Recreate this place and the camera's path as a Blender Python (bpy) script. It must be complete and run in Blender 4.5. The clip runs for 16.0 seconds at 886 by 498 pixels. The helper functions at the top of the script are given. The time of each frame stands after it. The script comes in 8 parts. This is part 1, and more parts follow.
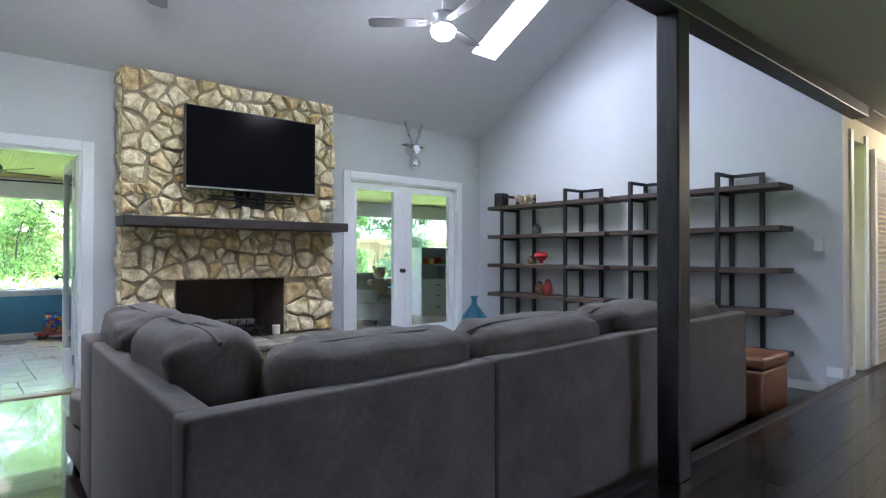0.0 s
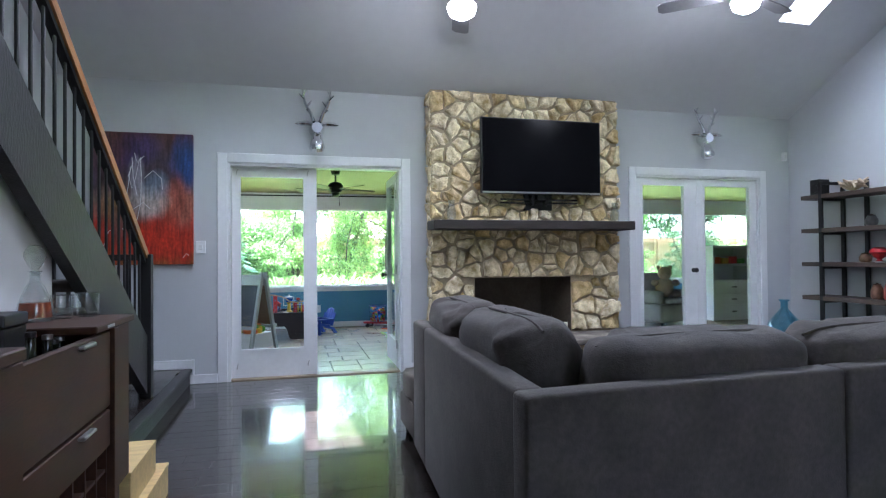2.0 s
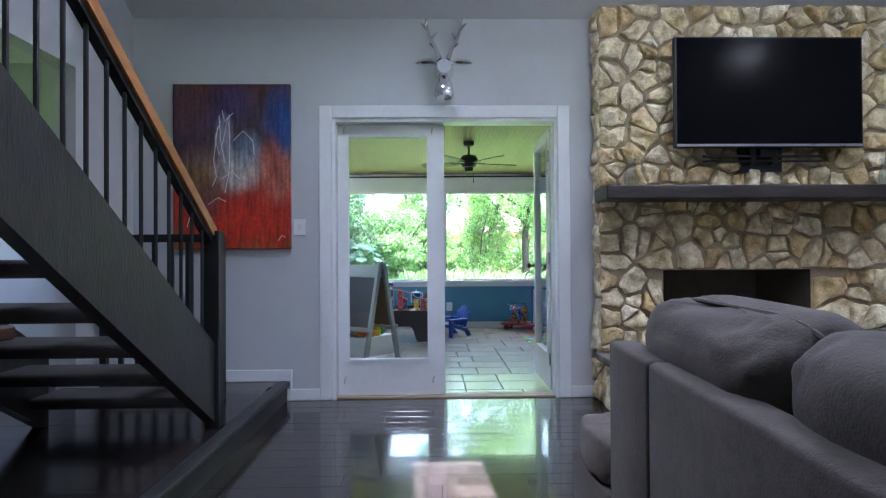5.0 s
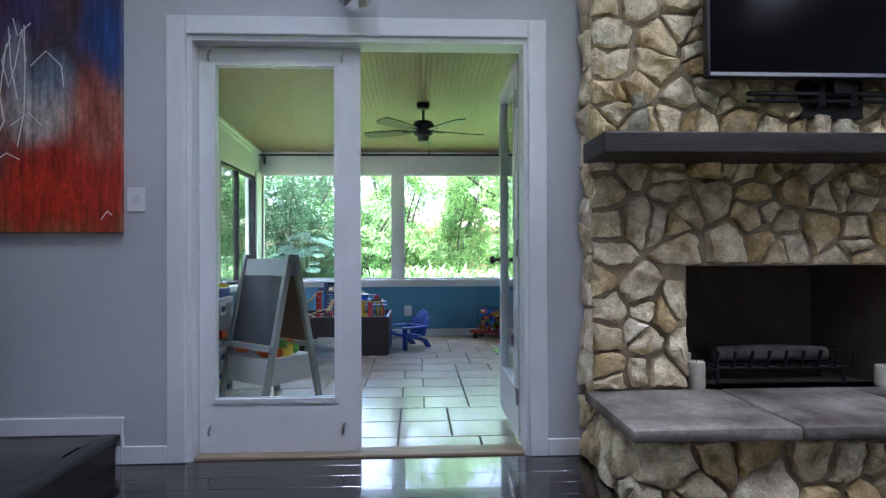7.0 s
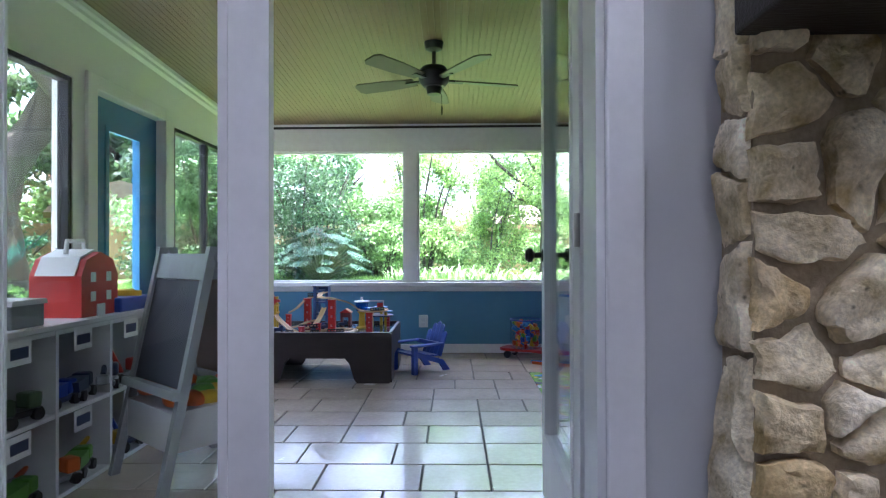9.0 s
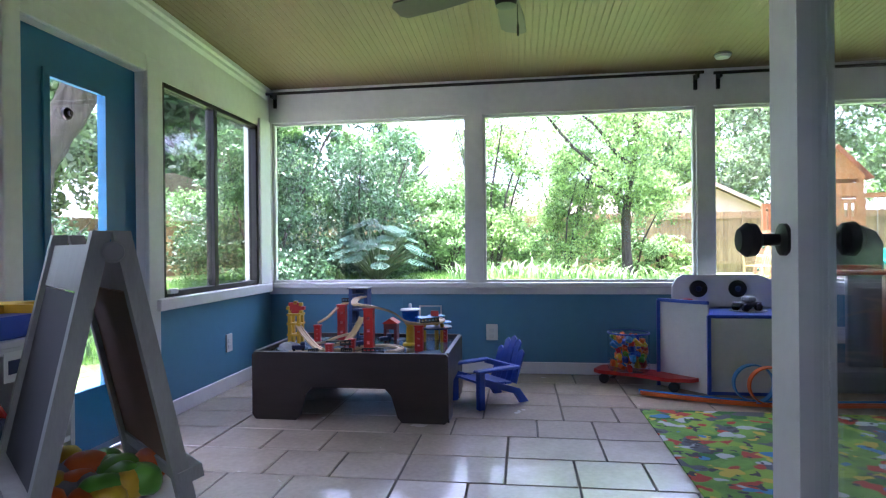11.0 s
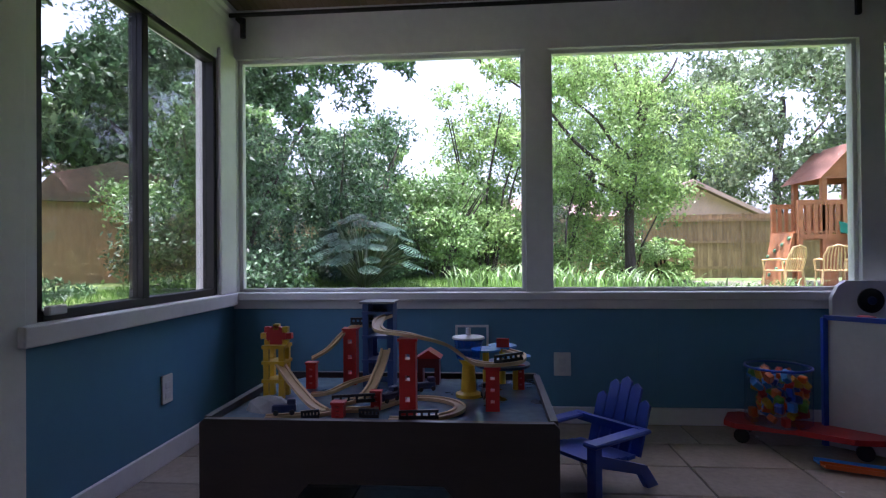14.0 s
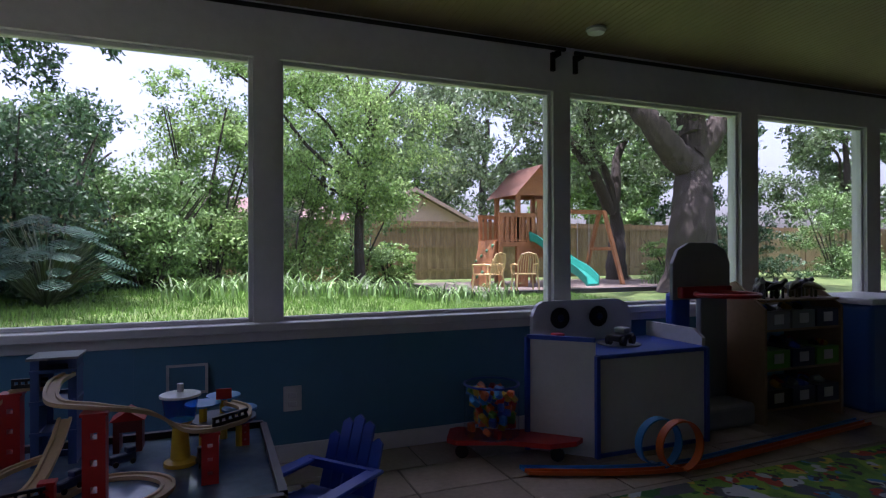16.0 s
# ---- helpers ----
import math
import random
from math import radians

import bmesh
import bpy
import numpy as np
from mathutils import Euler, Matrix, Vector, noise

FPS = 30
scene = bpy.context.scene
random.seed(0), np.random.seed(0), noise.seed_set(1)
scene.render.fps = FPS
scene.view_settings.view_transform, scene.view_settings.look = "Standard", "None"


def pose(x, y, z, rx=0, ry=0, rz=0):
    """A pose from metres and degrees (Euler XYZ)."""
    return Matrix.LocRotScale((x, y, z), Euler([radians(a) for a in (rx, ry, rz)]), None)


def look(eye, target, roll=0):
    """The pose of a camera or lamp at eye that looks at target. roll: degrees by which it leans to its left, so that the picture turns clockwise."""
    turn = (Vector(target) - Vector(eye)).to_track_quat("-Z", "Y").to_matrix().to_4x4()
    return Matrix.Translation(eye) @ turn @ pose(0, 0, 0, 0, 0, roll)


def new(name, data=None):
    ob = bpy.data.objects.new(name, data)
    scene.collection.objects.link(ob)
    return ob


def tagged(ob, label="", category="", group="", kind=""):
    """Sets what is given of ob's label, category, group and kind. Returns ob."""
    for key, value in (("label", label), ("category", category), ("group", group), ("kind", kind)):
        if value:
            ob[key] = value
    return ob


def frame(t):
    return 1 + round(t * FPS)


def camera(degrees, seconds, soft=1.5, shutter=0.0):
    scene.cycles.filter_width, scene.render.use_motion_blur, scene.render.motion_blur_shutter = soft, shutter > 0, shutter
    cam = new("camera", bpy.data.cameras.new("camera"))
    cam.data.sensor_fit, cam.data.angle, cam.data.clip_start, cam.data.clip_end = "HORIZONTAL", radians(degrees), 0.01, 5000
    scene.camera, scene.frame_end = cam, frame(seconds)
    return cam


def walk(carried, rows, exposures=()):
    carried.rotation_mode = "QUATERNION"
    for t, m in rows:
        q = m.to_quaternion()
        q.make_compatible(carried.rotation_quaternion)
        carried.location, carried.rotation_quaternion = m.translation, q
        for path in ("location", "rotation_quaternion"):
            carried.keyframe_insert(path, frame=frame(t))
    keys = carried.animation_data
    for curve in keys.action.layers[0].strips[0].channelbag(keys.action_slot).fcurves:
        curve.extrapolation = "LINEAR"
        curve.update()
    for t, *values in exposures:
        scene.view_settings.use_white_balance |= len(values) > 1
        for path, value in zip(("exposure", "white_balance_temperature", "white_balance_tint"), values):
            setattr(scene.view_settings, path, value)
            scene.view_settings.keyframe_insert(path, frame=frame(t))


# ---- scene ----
cam = camera(75.0, 16.0, 1.2)
ROWS = [
    (0, 0.181, 0.053, 1.170, -40.97, 0.56, 0.03),
    (0.5, 0.108, -0.020, 1.155, -34.68, 0.63, -0.24),
    (1, 0.083, -0.019, 1.153, -28.07, 0.72, -0.46),
    (1.5, 0.043, -0.002, 1.152, -21.78, 0.77, -0.52),
    (2, 0.037, 0.073, 1.146, -14.41, 0.80, -0.50),
    (2.5, 0.043, 0.193, 1.135, -6.29, 0.81, -0.45),
    (3, 0.055, 0.349, 1.113, 0.12, 0.75, -0.39),
    (3.5, 0.069, 0.614, 1.107, 3.35, 0.71, -0.33),
    (4, 0.092, 0.931, 1.102, 2.71, 0.67, -0.27),
    (4.5, 0.100, 1.283, 1.087, -0.06, 0.63, -0.30),
    (5, 0.149, 1.581, 1.049, -1.20, 0.58, -0.35),
    (5.2, 0.186, 1.696, 1.032, -1.86, 0.55, -0.37),
    (7.3, 0.566, 3.205, 0.997, -2.62, 0.35, -0.23),
    (7.5, 0.585, 3.350, 0.996, -2.52, 0.35, -0.16),
    (8, 0.634, 3.705, 0.992, -2.02, 0.38, -0.02),
    (8.5, 0.668, 4.066, 0.986, -1.34, 0.46, -0.06),
    (9, 0.718, 4.420, 0.960, 0.99, 0.38, -0.16),
    (9.2, 0.732, 4.555, 0.948, 2.40, 0.30, -0.20),
    (11.3, 0.618, 5.815, 0.940, 7.85, -0.14, -0.60),
    (11.5, 0.592, 5.904, 0.927, 7.98, -0.06, -0.60),
    (12, 0.508, 6.129, 0.886, 8.72, 0.18, -0.60),
    (12.5, 0.412, 6.378, 0.883, 9.40, 0.34, -0.60),
    (13, 0.282, 6.621, 0.890, 9.50, 0.37, -0.58),
    (13.5, 0.131, 6.840, 0.884, 6.28, 0.43, -0.52),
    (14, 0.034, 7.044, 0.878, 4.59, 0.43, -0.46),
    (14.5, 0.012, 7.150, 0.886, 0.11, 0.42, -0.30),
    (15, 0.003, 7.189, 0.915, -9.99, 0.28, -0.14),
    (15.5, 0.021, 7.205, 0.971, -16.83, 0.20, -0.22),
    (16, 0.051, 7.208, 1.020, -21.68, 0.17, -0.14),
]
EXPOSURES = [(0, 4.35, 5600, 17), (2, 4.2, 5450, 17), (3.5, 4.05, 5350, 19), (5.0, 3.9, 5350, 21), (7.5, 3.6, 5400, 22), (9.0, 3.55, 5500, 28), (11.5, 3.25, 5500, 40), (12.5, 2.8, 5500, 45), (13.5, 2.15, 5600, 44), (14.5, 1.45, 5700, 42), (16, 0.95, 5700, 44)]
walk(cam, [(t, pose(x, y, z, 90 + pitch, 0, yaw) @ pose(0, 0, 0, 0, 0, roll)) for t, x, y, z, yaw, pitch, roll in ROWS], EXPOSURES)
# ---- world and light ----
world = bpy.data.worlds.new("sky")
scene.world = world
world.use_nodes = True
_wt = world.node_tree
_sky = _wt.nodes.new("ShaderNodeTexSky")
_sky.sky_type, _sky.sun_disc = "NISHITA", False
_sky.sun_elevation, _sky.sun_rotation = radians(82), radians(-70)
_sky.air_density, _sky.dust_density = 1.0, 4.5
_wt.nodes["Background"].inputs["Strength"].default_value = 0.15
_haze = _wt.nodes.new("ShaderNodeHueSaturation")  # thin bright summer haze
_haze.inputs["Saturation"].default_value, _haze.inputs["Value"].default_value = 0.65, 1.25
_wt.links.new(_sky.outputs[0], _haze.inputs["Color"])
_wt.links.new(_haze.outputs[0], _wt.nodes["Background"].inputs["Color"])

sun = new("sun", bpy.data.lights.new("sun", "SUN"))
sun.data.energy, sun.data.angle, sun.data.color = 5.0, radians(0.6), (1.0, 0.95, 0.86)
sun.matrix_world = look((-0.395 * 5, 0.15 * 5, 3.68 * 5), (0, 0, 0))


def lamp(name, kind, energy, m, size=0.1, sy=None, color=(1, 1, 1)):
    d = bpy.data.lights.new(name, kind)
    d.energy, d.color = energy, color
    if kind == "AREA":
        d.shape, d.size, d.size_y = "RECTANGLE", size, sy or size
    else:
        d.shadow_soft_size = size
    ob = new(name, d)
    ob.matrix_world = m
    return ob


# daylight in the three skylight shafts
for _x in (-0.155, 2.315, 4.795):
    lamp("skylight_daylight", "AREA", 4.2 if _x < 4 else 3.0, pose(_x, 4.22, 3.86, -29.3, 0, 0), 0.33, 0.9, (0.93, 0.97, 1.0))
lamp("hall_light", "POINT", 5, pose(7.6, 0.5, 2.3), 0.1, color=(1.0, 0.80, 0.56))


# ---- materials ----
def mk(name, col, rough=0.5, metal=0.0, var=0.12, scale=4.0, bump=0.0, bscale=60.0, rand=0.0, stretch=(1, 1, 1), col2=None,
       coat=0.0, fine=0.06, island=False, spec=0.5, trans=0.0, rvar=0.08, sheen=0.0):
    m = bpy.data.materials.new(name)
    m.use_nodes = True
    nt = m.node_tree
    N, L = nt.nodes, nt.links
    b = N["Principled BSDF"]
    b.inputs["Metallic"].default_value = metal
    b.inputs["Specular IOR Level"].default_value = spec
    b.inputs["Coat Weight"].default_value = coat
    b.inputs["Sheen Weight"].default_value = sheen
    b.inputs["Transmission Weight"].default_value = trans
    tc = N.new("ShaderNodeTexCoord")
    mp = N.new("ShaderNodeMapping")
    mp.inputs["Scale"].default_value = stretch
    L.new(tc.outputs["Object"], mp.inputs[0])
    vec = mp.outputs[0]
    if rand and not island:
        off = N.new("ShaderNodeVectorMath")
        off.operation = "SCALE"
        off.inputs[0].default_value = (37.0, 61.0, 23.0)
        L.new(N.new("ShaderNodeObjectInfo").outputs["Random"], off.inputs["Scale"])
        L.new(off.outputs[0], mp.inputs["Location"])
    n1 = N.new("ShaderNodeTexNoise")
    n1.inputs["Scale"].default_value, n1.inputs["Detail"].default_value = scale, 4
    L.new(vec, n1.inputs["Vector"])
    ramp = N.new("ShaderNodeValToRGB")
    lo = [max(0, c * (1 - var)) for c in col]
    hi = [min(1, c * (1 + var)) for c in (col2 or col)]
    ramp.color_ramp.elements[0].position, ramp.color_ramp.elements[1].position = 0.3, 0.7
    ramp.color_ramp.elements[0].color, ramp.color_ramp.elements[1].color = (*lo, 1), (*hi, 1)
    L.new(n1.outputs[0], ramp.inputs[0])
    out = ramp.outputs[0]
    n2 = N.new("ShaderNodeTexNoise")
    n2.inputs["Scale"].default_value, n2.inputs["Detail"].default_value = scale * 9, 3
    L.new(vec, n2.inputs["Vector"])
    mr = N.new("ShaderNodeMapRange")
    mr.inputs[1].default_value, mr.inputs[2].default_value, mr.inputs[3].default_value, mr.inputs[4].default_value = 0.25, 0.75, 1 - fine, 1 + fine
    L.new(n2.outputs[0], mr.inputs[0])
    mx = N.new("ShaderNodeVectorMath")
    mx.operation = "SCALE"
    L.new(out, mx.inputs[0])
    L.new(mr.outputs[0], mx.inputs["Scale"])
    out = mx.outputs[0]
    if rand:
        src = N.new("ShaderNodeNewGeometry").outputs["Random Per Island"] if island else N.new("ShaderNodeObjectInfo").outputs["Random"]
        r2 = N.new("ShaderNodeMapRange")
        r2.inputs[3].default_value, r2.inputs[4].default_value = 1 - rand, 1 + rand
        L.new(src, r2.inputs[0])
        m2 = N.new("ShaderNodeVectorMath")
        m2.operation = "SCALE"
        L.new(out, m2.inputs[0])
        L.new(r2.outputs[0], m2.inputs["Scale"])
        out = m2.outputs[0]
    L.new(out, b.inputs["Base Color"])
    r3 = N.new("ShaderNodeMapRange")
    r3.inputs[3].default_value, r3.inputs[4].default_value = max(0.02, rough - rvar), min(1, rough + rvar)
    L.new(n1.outputs[0], r3.inputs[0])
    L.new(r3.outputs[0], b.inputs["Roughness"])
    if bump:
        n3 = N.new("ShaderNodeTexNoise")
        n3.inputs["Scale"].default_value, n3.inputs["Detail"].default_value = bscale, 4
        L.new(vec, n3.inputs["Vector"])
        bp = N.new("ShaderNodeBump")
        bp.inputs["Strength"].default_value, bp.inputs["Distance"].default_value = bump, 0.01
        L.new(n3.outputs[0], bp.inputs["Height"])
        L.new(bp.outputs[0], b.inputs["Normal"])
    return m


def mk_glass(name, tint=(0.97, 0.99, 0.98), base=0.03):
    m = bpy.data.materials.new(name)
    m.use_nodes = True
    N, L = m.node_tree.nodes, m.node_tree.links
    N.clear()
    o, t, g, x, f, p, a = (N.new("ShaderNode" + k) for k in ("OutputMaterial", "BsdfTransparent", "BsdfGlossy", "MixShader", "LayerWeight", "Math", "Math"))
    t.inputs[0].default_value, g.inputs["Roughness"].default_value = (*tint, 1), 0.02
    f.inputs[0].default_value = 0.5
    p.operation, p.inputs[1].default_value = "POWER", 4.0
    a.operation, a.inputs[1].default_value, a.inputs[2].default_value = "MULTIPLY_ADD", 0.7, base
    L.new(f.outputs["Facing"], p.inputs[0]), L.new(p.outputs[0], a.inputs[0]), L.new(a.outputs[0], x.inputs[0])
    L.new(t.outputs[0], x.inputs[1]), L.new(g.outputs[0], x.inputs[2]), L.new(x.outputs[0], o.inputs[0])
    return m


def mk_glow(name, col, strength):
    m = bpy.data.materials.new(name)
    m.use_nodes = True
    b = m.node_tree.nodes["Principled BSDF"]
    b.inputs["Base Color"].default_value = (*col, 1)
    b.inputs["Emission Color"].default_value, b.inputs["Emission Strength"].default_value = (*col, 1), strength
    return m


M_WALL = mk("wall_paint", (0.52, 0.535, 0.55), 0.75, var=0.02, scale=1.2, bump=0.06, bscale=220, fine=0.015)
M_CEIL = mk("ceiling_paint", (0.60, 0.61, 0.62), 0.85, var=0.02, scale=1.0, bump=0.12, bscale=160, fine=0.02)
M_HALLCEIL = mk("hall_ceiling_paint", (0.46, 0.44, 0.40), 0.85, var=0.02, scale=1.0, bump=0.12, bscale=160, fine=0.02)
M_BEIGE = mk("beige_paint", (0.62, 0.55, 0.42), 0.8, var=0.03, scale=1.5, bump=0.06, bscale=200)
M_TRIM = mk("white_trim", (0.76, 0.77, 0.78), 0.4, var=0.03, scale=3, fine=0.03, bump=0.03, bscale=90)
M_WHITE = mk("white_paint", (0.70, 0.71, 0.71), 0.45, var=0.05, scale=2.5, fine=0.04, bump=0.08, bscale=70)
M_FLOOR = mk("dark_wood_plank", (0.021, 0.016, 0.0145), 0.17, var=0.35, scale=3, rand=0.30, stretch=(6, 1, 1), bump=0.05, bscale=18, fine=0.2, coat=0.55, rvar=0.05)
M_DARKWOOD = mk("black_stained_wood", (0.020, 0.019, 0.020), 0.45, var=0.55, scale=6, stretch=(4, 4, 1), bump=0.25, bscale=25, fine=0.2)
M_MANTEL = mk("dark_mantel_wood", (0.028, 0.021, 0.019), 0.5, var=0.35, scale=4, stretch=(1, 5, 5), bump=0.25, bscale=25, fine=0.2)
M_BLACK = mk("black_metal", (0.014, 0.014, 0.015), 0.45, metal=0.3, var=0.1)
def mk_stone():
    m = mk("field_stone", (0.52, 0.395, 0.18), 0.92, var=0.25, scale=11, bump=1.0, bscale=46, rand=0.16, col2=(0.78, 0.71, 0.54), fine=0.2)
    N, L = m.node_tree.nodes, m.node_tree.links
    b = N["Principled BSDF"]
    src = b.inputs["Base Color"].links[0].from_socket
    r = N.new("ShaderNodeValToRGB")
    r.color_ramp.elements[0].color, r.color_ramp.elements[1].color = (1.0, 0.84, 0.55, 1), (0.95, 0.97, 1.0, 1)
    e = r.color_ramp.elements.new(0.45)
    e.color = (1.0, 0.97, 0.88, 1)
    x = N.new("ShaderNodeVectorMath")
    x.operation = "MULTIPLY"
    L.new(N.new("ShaderNodeObjectInfo").outputs["Random"], r.inputs[0])
    L.new(src, x.inputs[0]), L.new(r.outputs[0], x.inputs[1])
    # dark pits and grey weathered patches
    tc = N.new("ShaderNodeTexCoord")
    v, w = N.new("ShaderNodeTexVoronoi"), N.new("ShaderNodeTexNoise")
    v.inputs["Scale"].default_value, w.inputs["Scale"].default_value, w.inputs["Detail"].default_value = 22.0, 6.0, 6
    L.new(tc.outputs["Object"], v.inputs["Vector"]), L.new(tc.outputs["Object"], w.inputs["Vector"])
    pit, patch = N.new("ShaderNodeMapRange"), N.new("ShaderNodeMapRange")
    for k, q in enumerate((0.03, 0.15, 0.4, 1.0)):
        pit.inputs[k + 1].default_value = q
    for k, q in enumerate((0.56, 0.72, 0.0, 0.35)):
        patch.inputs[k + 1].default_value = q
    L.new(v.outputs["Distance"], pit.inputs[0]), L.new(w.outputs[0], patch.inputs[0])
    g, p = N.new("ShaderNodeMix"), N.new("ShaderNodeVectorMath")
    g.data_type, p.operation = "RGBA", "SCALE"
    g.inputs[7].default_value = (0.40, 0.37, 0.32, 1)
    L.new(patch.outputs[0], g.inputs[0]), L.new(x.outputs[0], g.inputs[6])
    L.new(g.outputs[2], p.inputs[0]), L.new(pit.outputs[0], p.inputs["Scale"]), L.new(p.outputs[0], b.inputs["Base Color"])
    return m


M_STONE = mk_stone()
M_MORTAR = mk("mortar", (0.38, 0.31, 0.205), 0.95, var=0.2, scale=8, bump=0.6, bscale=50, fine=0.15)
M_HEARTH = mk("hearth_slab", (0.13, 0.10, 0.075), 0.8, var=0.5, scale=4.5, bump=0.5, bscale=24, col2=(0.21, 0.19, 0.16), rand=0.12, fine=0.22)
M_FIREBRICK = mk("sooty_firebrick", (0.10, 0.065, 0.04), 0.95, var=0.5, scale=4, bump=0.4, bscale=30, col2=(0.05, 0.04, 0.03), fine=0.2)
M_SOFA = mk("grey_brown_velvet", (0.066, 0.054, 0.047), 0.9, var=0.25, scale=6, bump=0.2, bscale=170, fine=0.2, sheen=0.05)
M_GLASS = mk_glass("window_glass")
M_GLASS_DIM = mk_glass("screened_window_glass", (0.78, 0.81, 0.78), 0.05)
M_TILE = mk("beige_floor_tile", (0.41, 0.345, 0.28), 0.24, var=0.08, scale=5, rand=0.10, bump=0.05, bscale=12, fine=0.09, coat=0.3)
M_GROUT = mk("dark_grout", (0.10, 0.085, 0.07), 0.9, var=0.15, scale=12)
M_BLUE = mk("blue_wall_paint", (0.085, 0.245, 0.375), 0.5, var=0.05, scale=2, bump=0.05, bscale=120, fine=0.03)
M_BLUEDOOR = mk("blue_door_paint", (0.012, 0.145, 0.30), 0.4, var=0.08, scale=2, bump=0.08, bscale=70, fine=0.05)
M_OLIVE = mk("tan_board_ceiling", (0.165, 0.112, 0.053), 0.5, var=0.05, scale=2, rand=0.02, island=True, fine=0.05)
M_TV = mk("tv_screen", (0.004, 0.004, 0.005), 0.2, var=0.1, spec=0.04)
M_PLASTIC_BLACK = mk("black_plastic", (0.012, 0.012, 0.013), 0.4, var=0.1)
M_CHROME = mk("chrome", (0.75, 0.76, 0.78), 0.12, metal=1.0, var=0.05, scale=6)
M_STEEL = mk("brushed_steel", (0.5, 0.5, 0.5), 0.3, metal=1.0, var=0.05, scale=6)
M_RAIL = mk("oak_handrail", (0.30, 0.125, 0.035), 0.4, var=0.25, scale=4, stretch=(6, 1, 6), fine=0.15)
M_CAB = mk("mahogany_veneer", (0.050, 0.021, 0.011), 0.5, spec=0.3, var=0.35, scale=3, stretch=(8, 1, 8), fine=0.2, bump=0.05, bscale=40)
M_PINE = mk("raw_pine", (0.50, 0.36, 0.15), 0.6, var=0.15, scale=4, stretch=(1, 8, 8), fine=0.15)
M_BULB = mk_glow("lamp_glass", (1.0, 0.97, 0.92), 6.0)


# ---- mesh helpers ----
def box(bm, x0, x1, y0, y1, z0, z1, bev=0.0, seg=1, m=None):
    vs = [bm.verts.new(v) for v in ((x0, y0, z0), (x1, y0, z0), (x1, y1, z0), (x0, y1, z0), (x0, y0, z1), (x1, y0, z1), (x1, y1, z1), (x0, y1, z1))]
    fs = [bm.faces.new([vs[i] for i in q]) for q in ((3, 2, 1, 0), (4, 5, 6, 7), (0, 1, 5, 4), (1, 2, 6, 5), (2, 3, 7, 6), (3, 0, 4, 7))]
    if bev:
        es = list({e for f in fs for e in f.edges})
        r = bmesh.ops.bevel(bm, geom=es, offset=bev, segments=seg, affect="EDGES", profile=0.5)
        vs = list({v for f in r["faces"] for v in f.verts} | {v for v in vs if v.is_valid})
    if m:
        bmesh.ops.transform(bm, matrix=m, verts=vs)
    return bm


def B(x0, x1, y0, y1, z0, z1, bev=0.0, seg=1, m=None):
    return box(bmesh.new(), x0, x1, y0, y1, z0, z1, bev, seg, m)


def prism(bm, poly, a, b, axis="x"):
    """A flat outline pushed from a to b along an axis; the outline's two numbers are the other two axes in order."""
    def at(p, d):
        return {"x": (d, p[0], p[1]), "y": (p[0], d, p[1]), "z": (p[0], p[1], d)}[axis]
    lo, hi = [bm.verts.new(at(p, a)) for p in poly], [bm.verts.new(at(p, b)) for p in poly]
    n = len(poly)
    bm.faces.new(lo[::-1]), bm.faces.new(hi)
    for i in range(n):
        bm.faces.new((lo[i], lo[(i + 1) % n], hi[(i + 1) % n], hi[i]))
    bmesh.ops.recalc_face_normals(bm, faces=bm.faces[:])
    return bm


def rod(bm, a, b, r, r2=None, n=10):
    a, b = Vector(a), Vector(b)
    d = b - a
    m = Matrix.Translation((a + b) / 2) @ d.to_track_quat("Z", "Y").to_matrix().to_4x4()
    bmesh.ops.create_cone(bm, cap_ends=True, segments=n, radius1=r, radius2=r if r2 is None else r2, depth=d.length, matrix=m)
    return bm


def tube(bm, pts, r, n=8):
    """A round bar along a line of points; r is one radius or one for each point."""
    pts = [Vector(p) for p in pts]
    rs = r if isinstance(r, (list, tuple)) else [r] * len(pts)
    rings = []
    q = last = None
    for i, p in enumerate(pts):
        d = (pts[min(i + 1, len(pts) - 1)] - pts[max(i - 1, 0)]).normalized()
        q = last.rotation_difference(d) @ q if q else d.to_track_quat("Z", "Y")
        last = d
        rings.append([bm.verts.new(p + q @ Vector((rs[i] * math.cos(2 * math.pi * k / n), rs[i] * math.sin(2 * math.pi * k / n), 0))) for k in range(n)])
    for u, v in zip(rings, rings[1:]):
        for k in range(n):
            bm.faces.new((u[k], u[(k + 1) % n], v[(k + 1) % n], v[k]))
    bm.faces.new(rings[0][::-1]), bm.faces.new(rings[-1])
    return bm


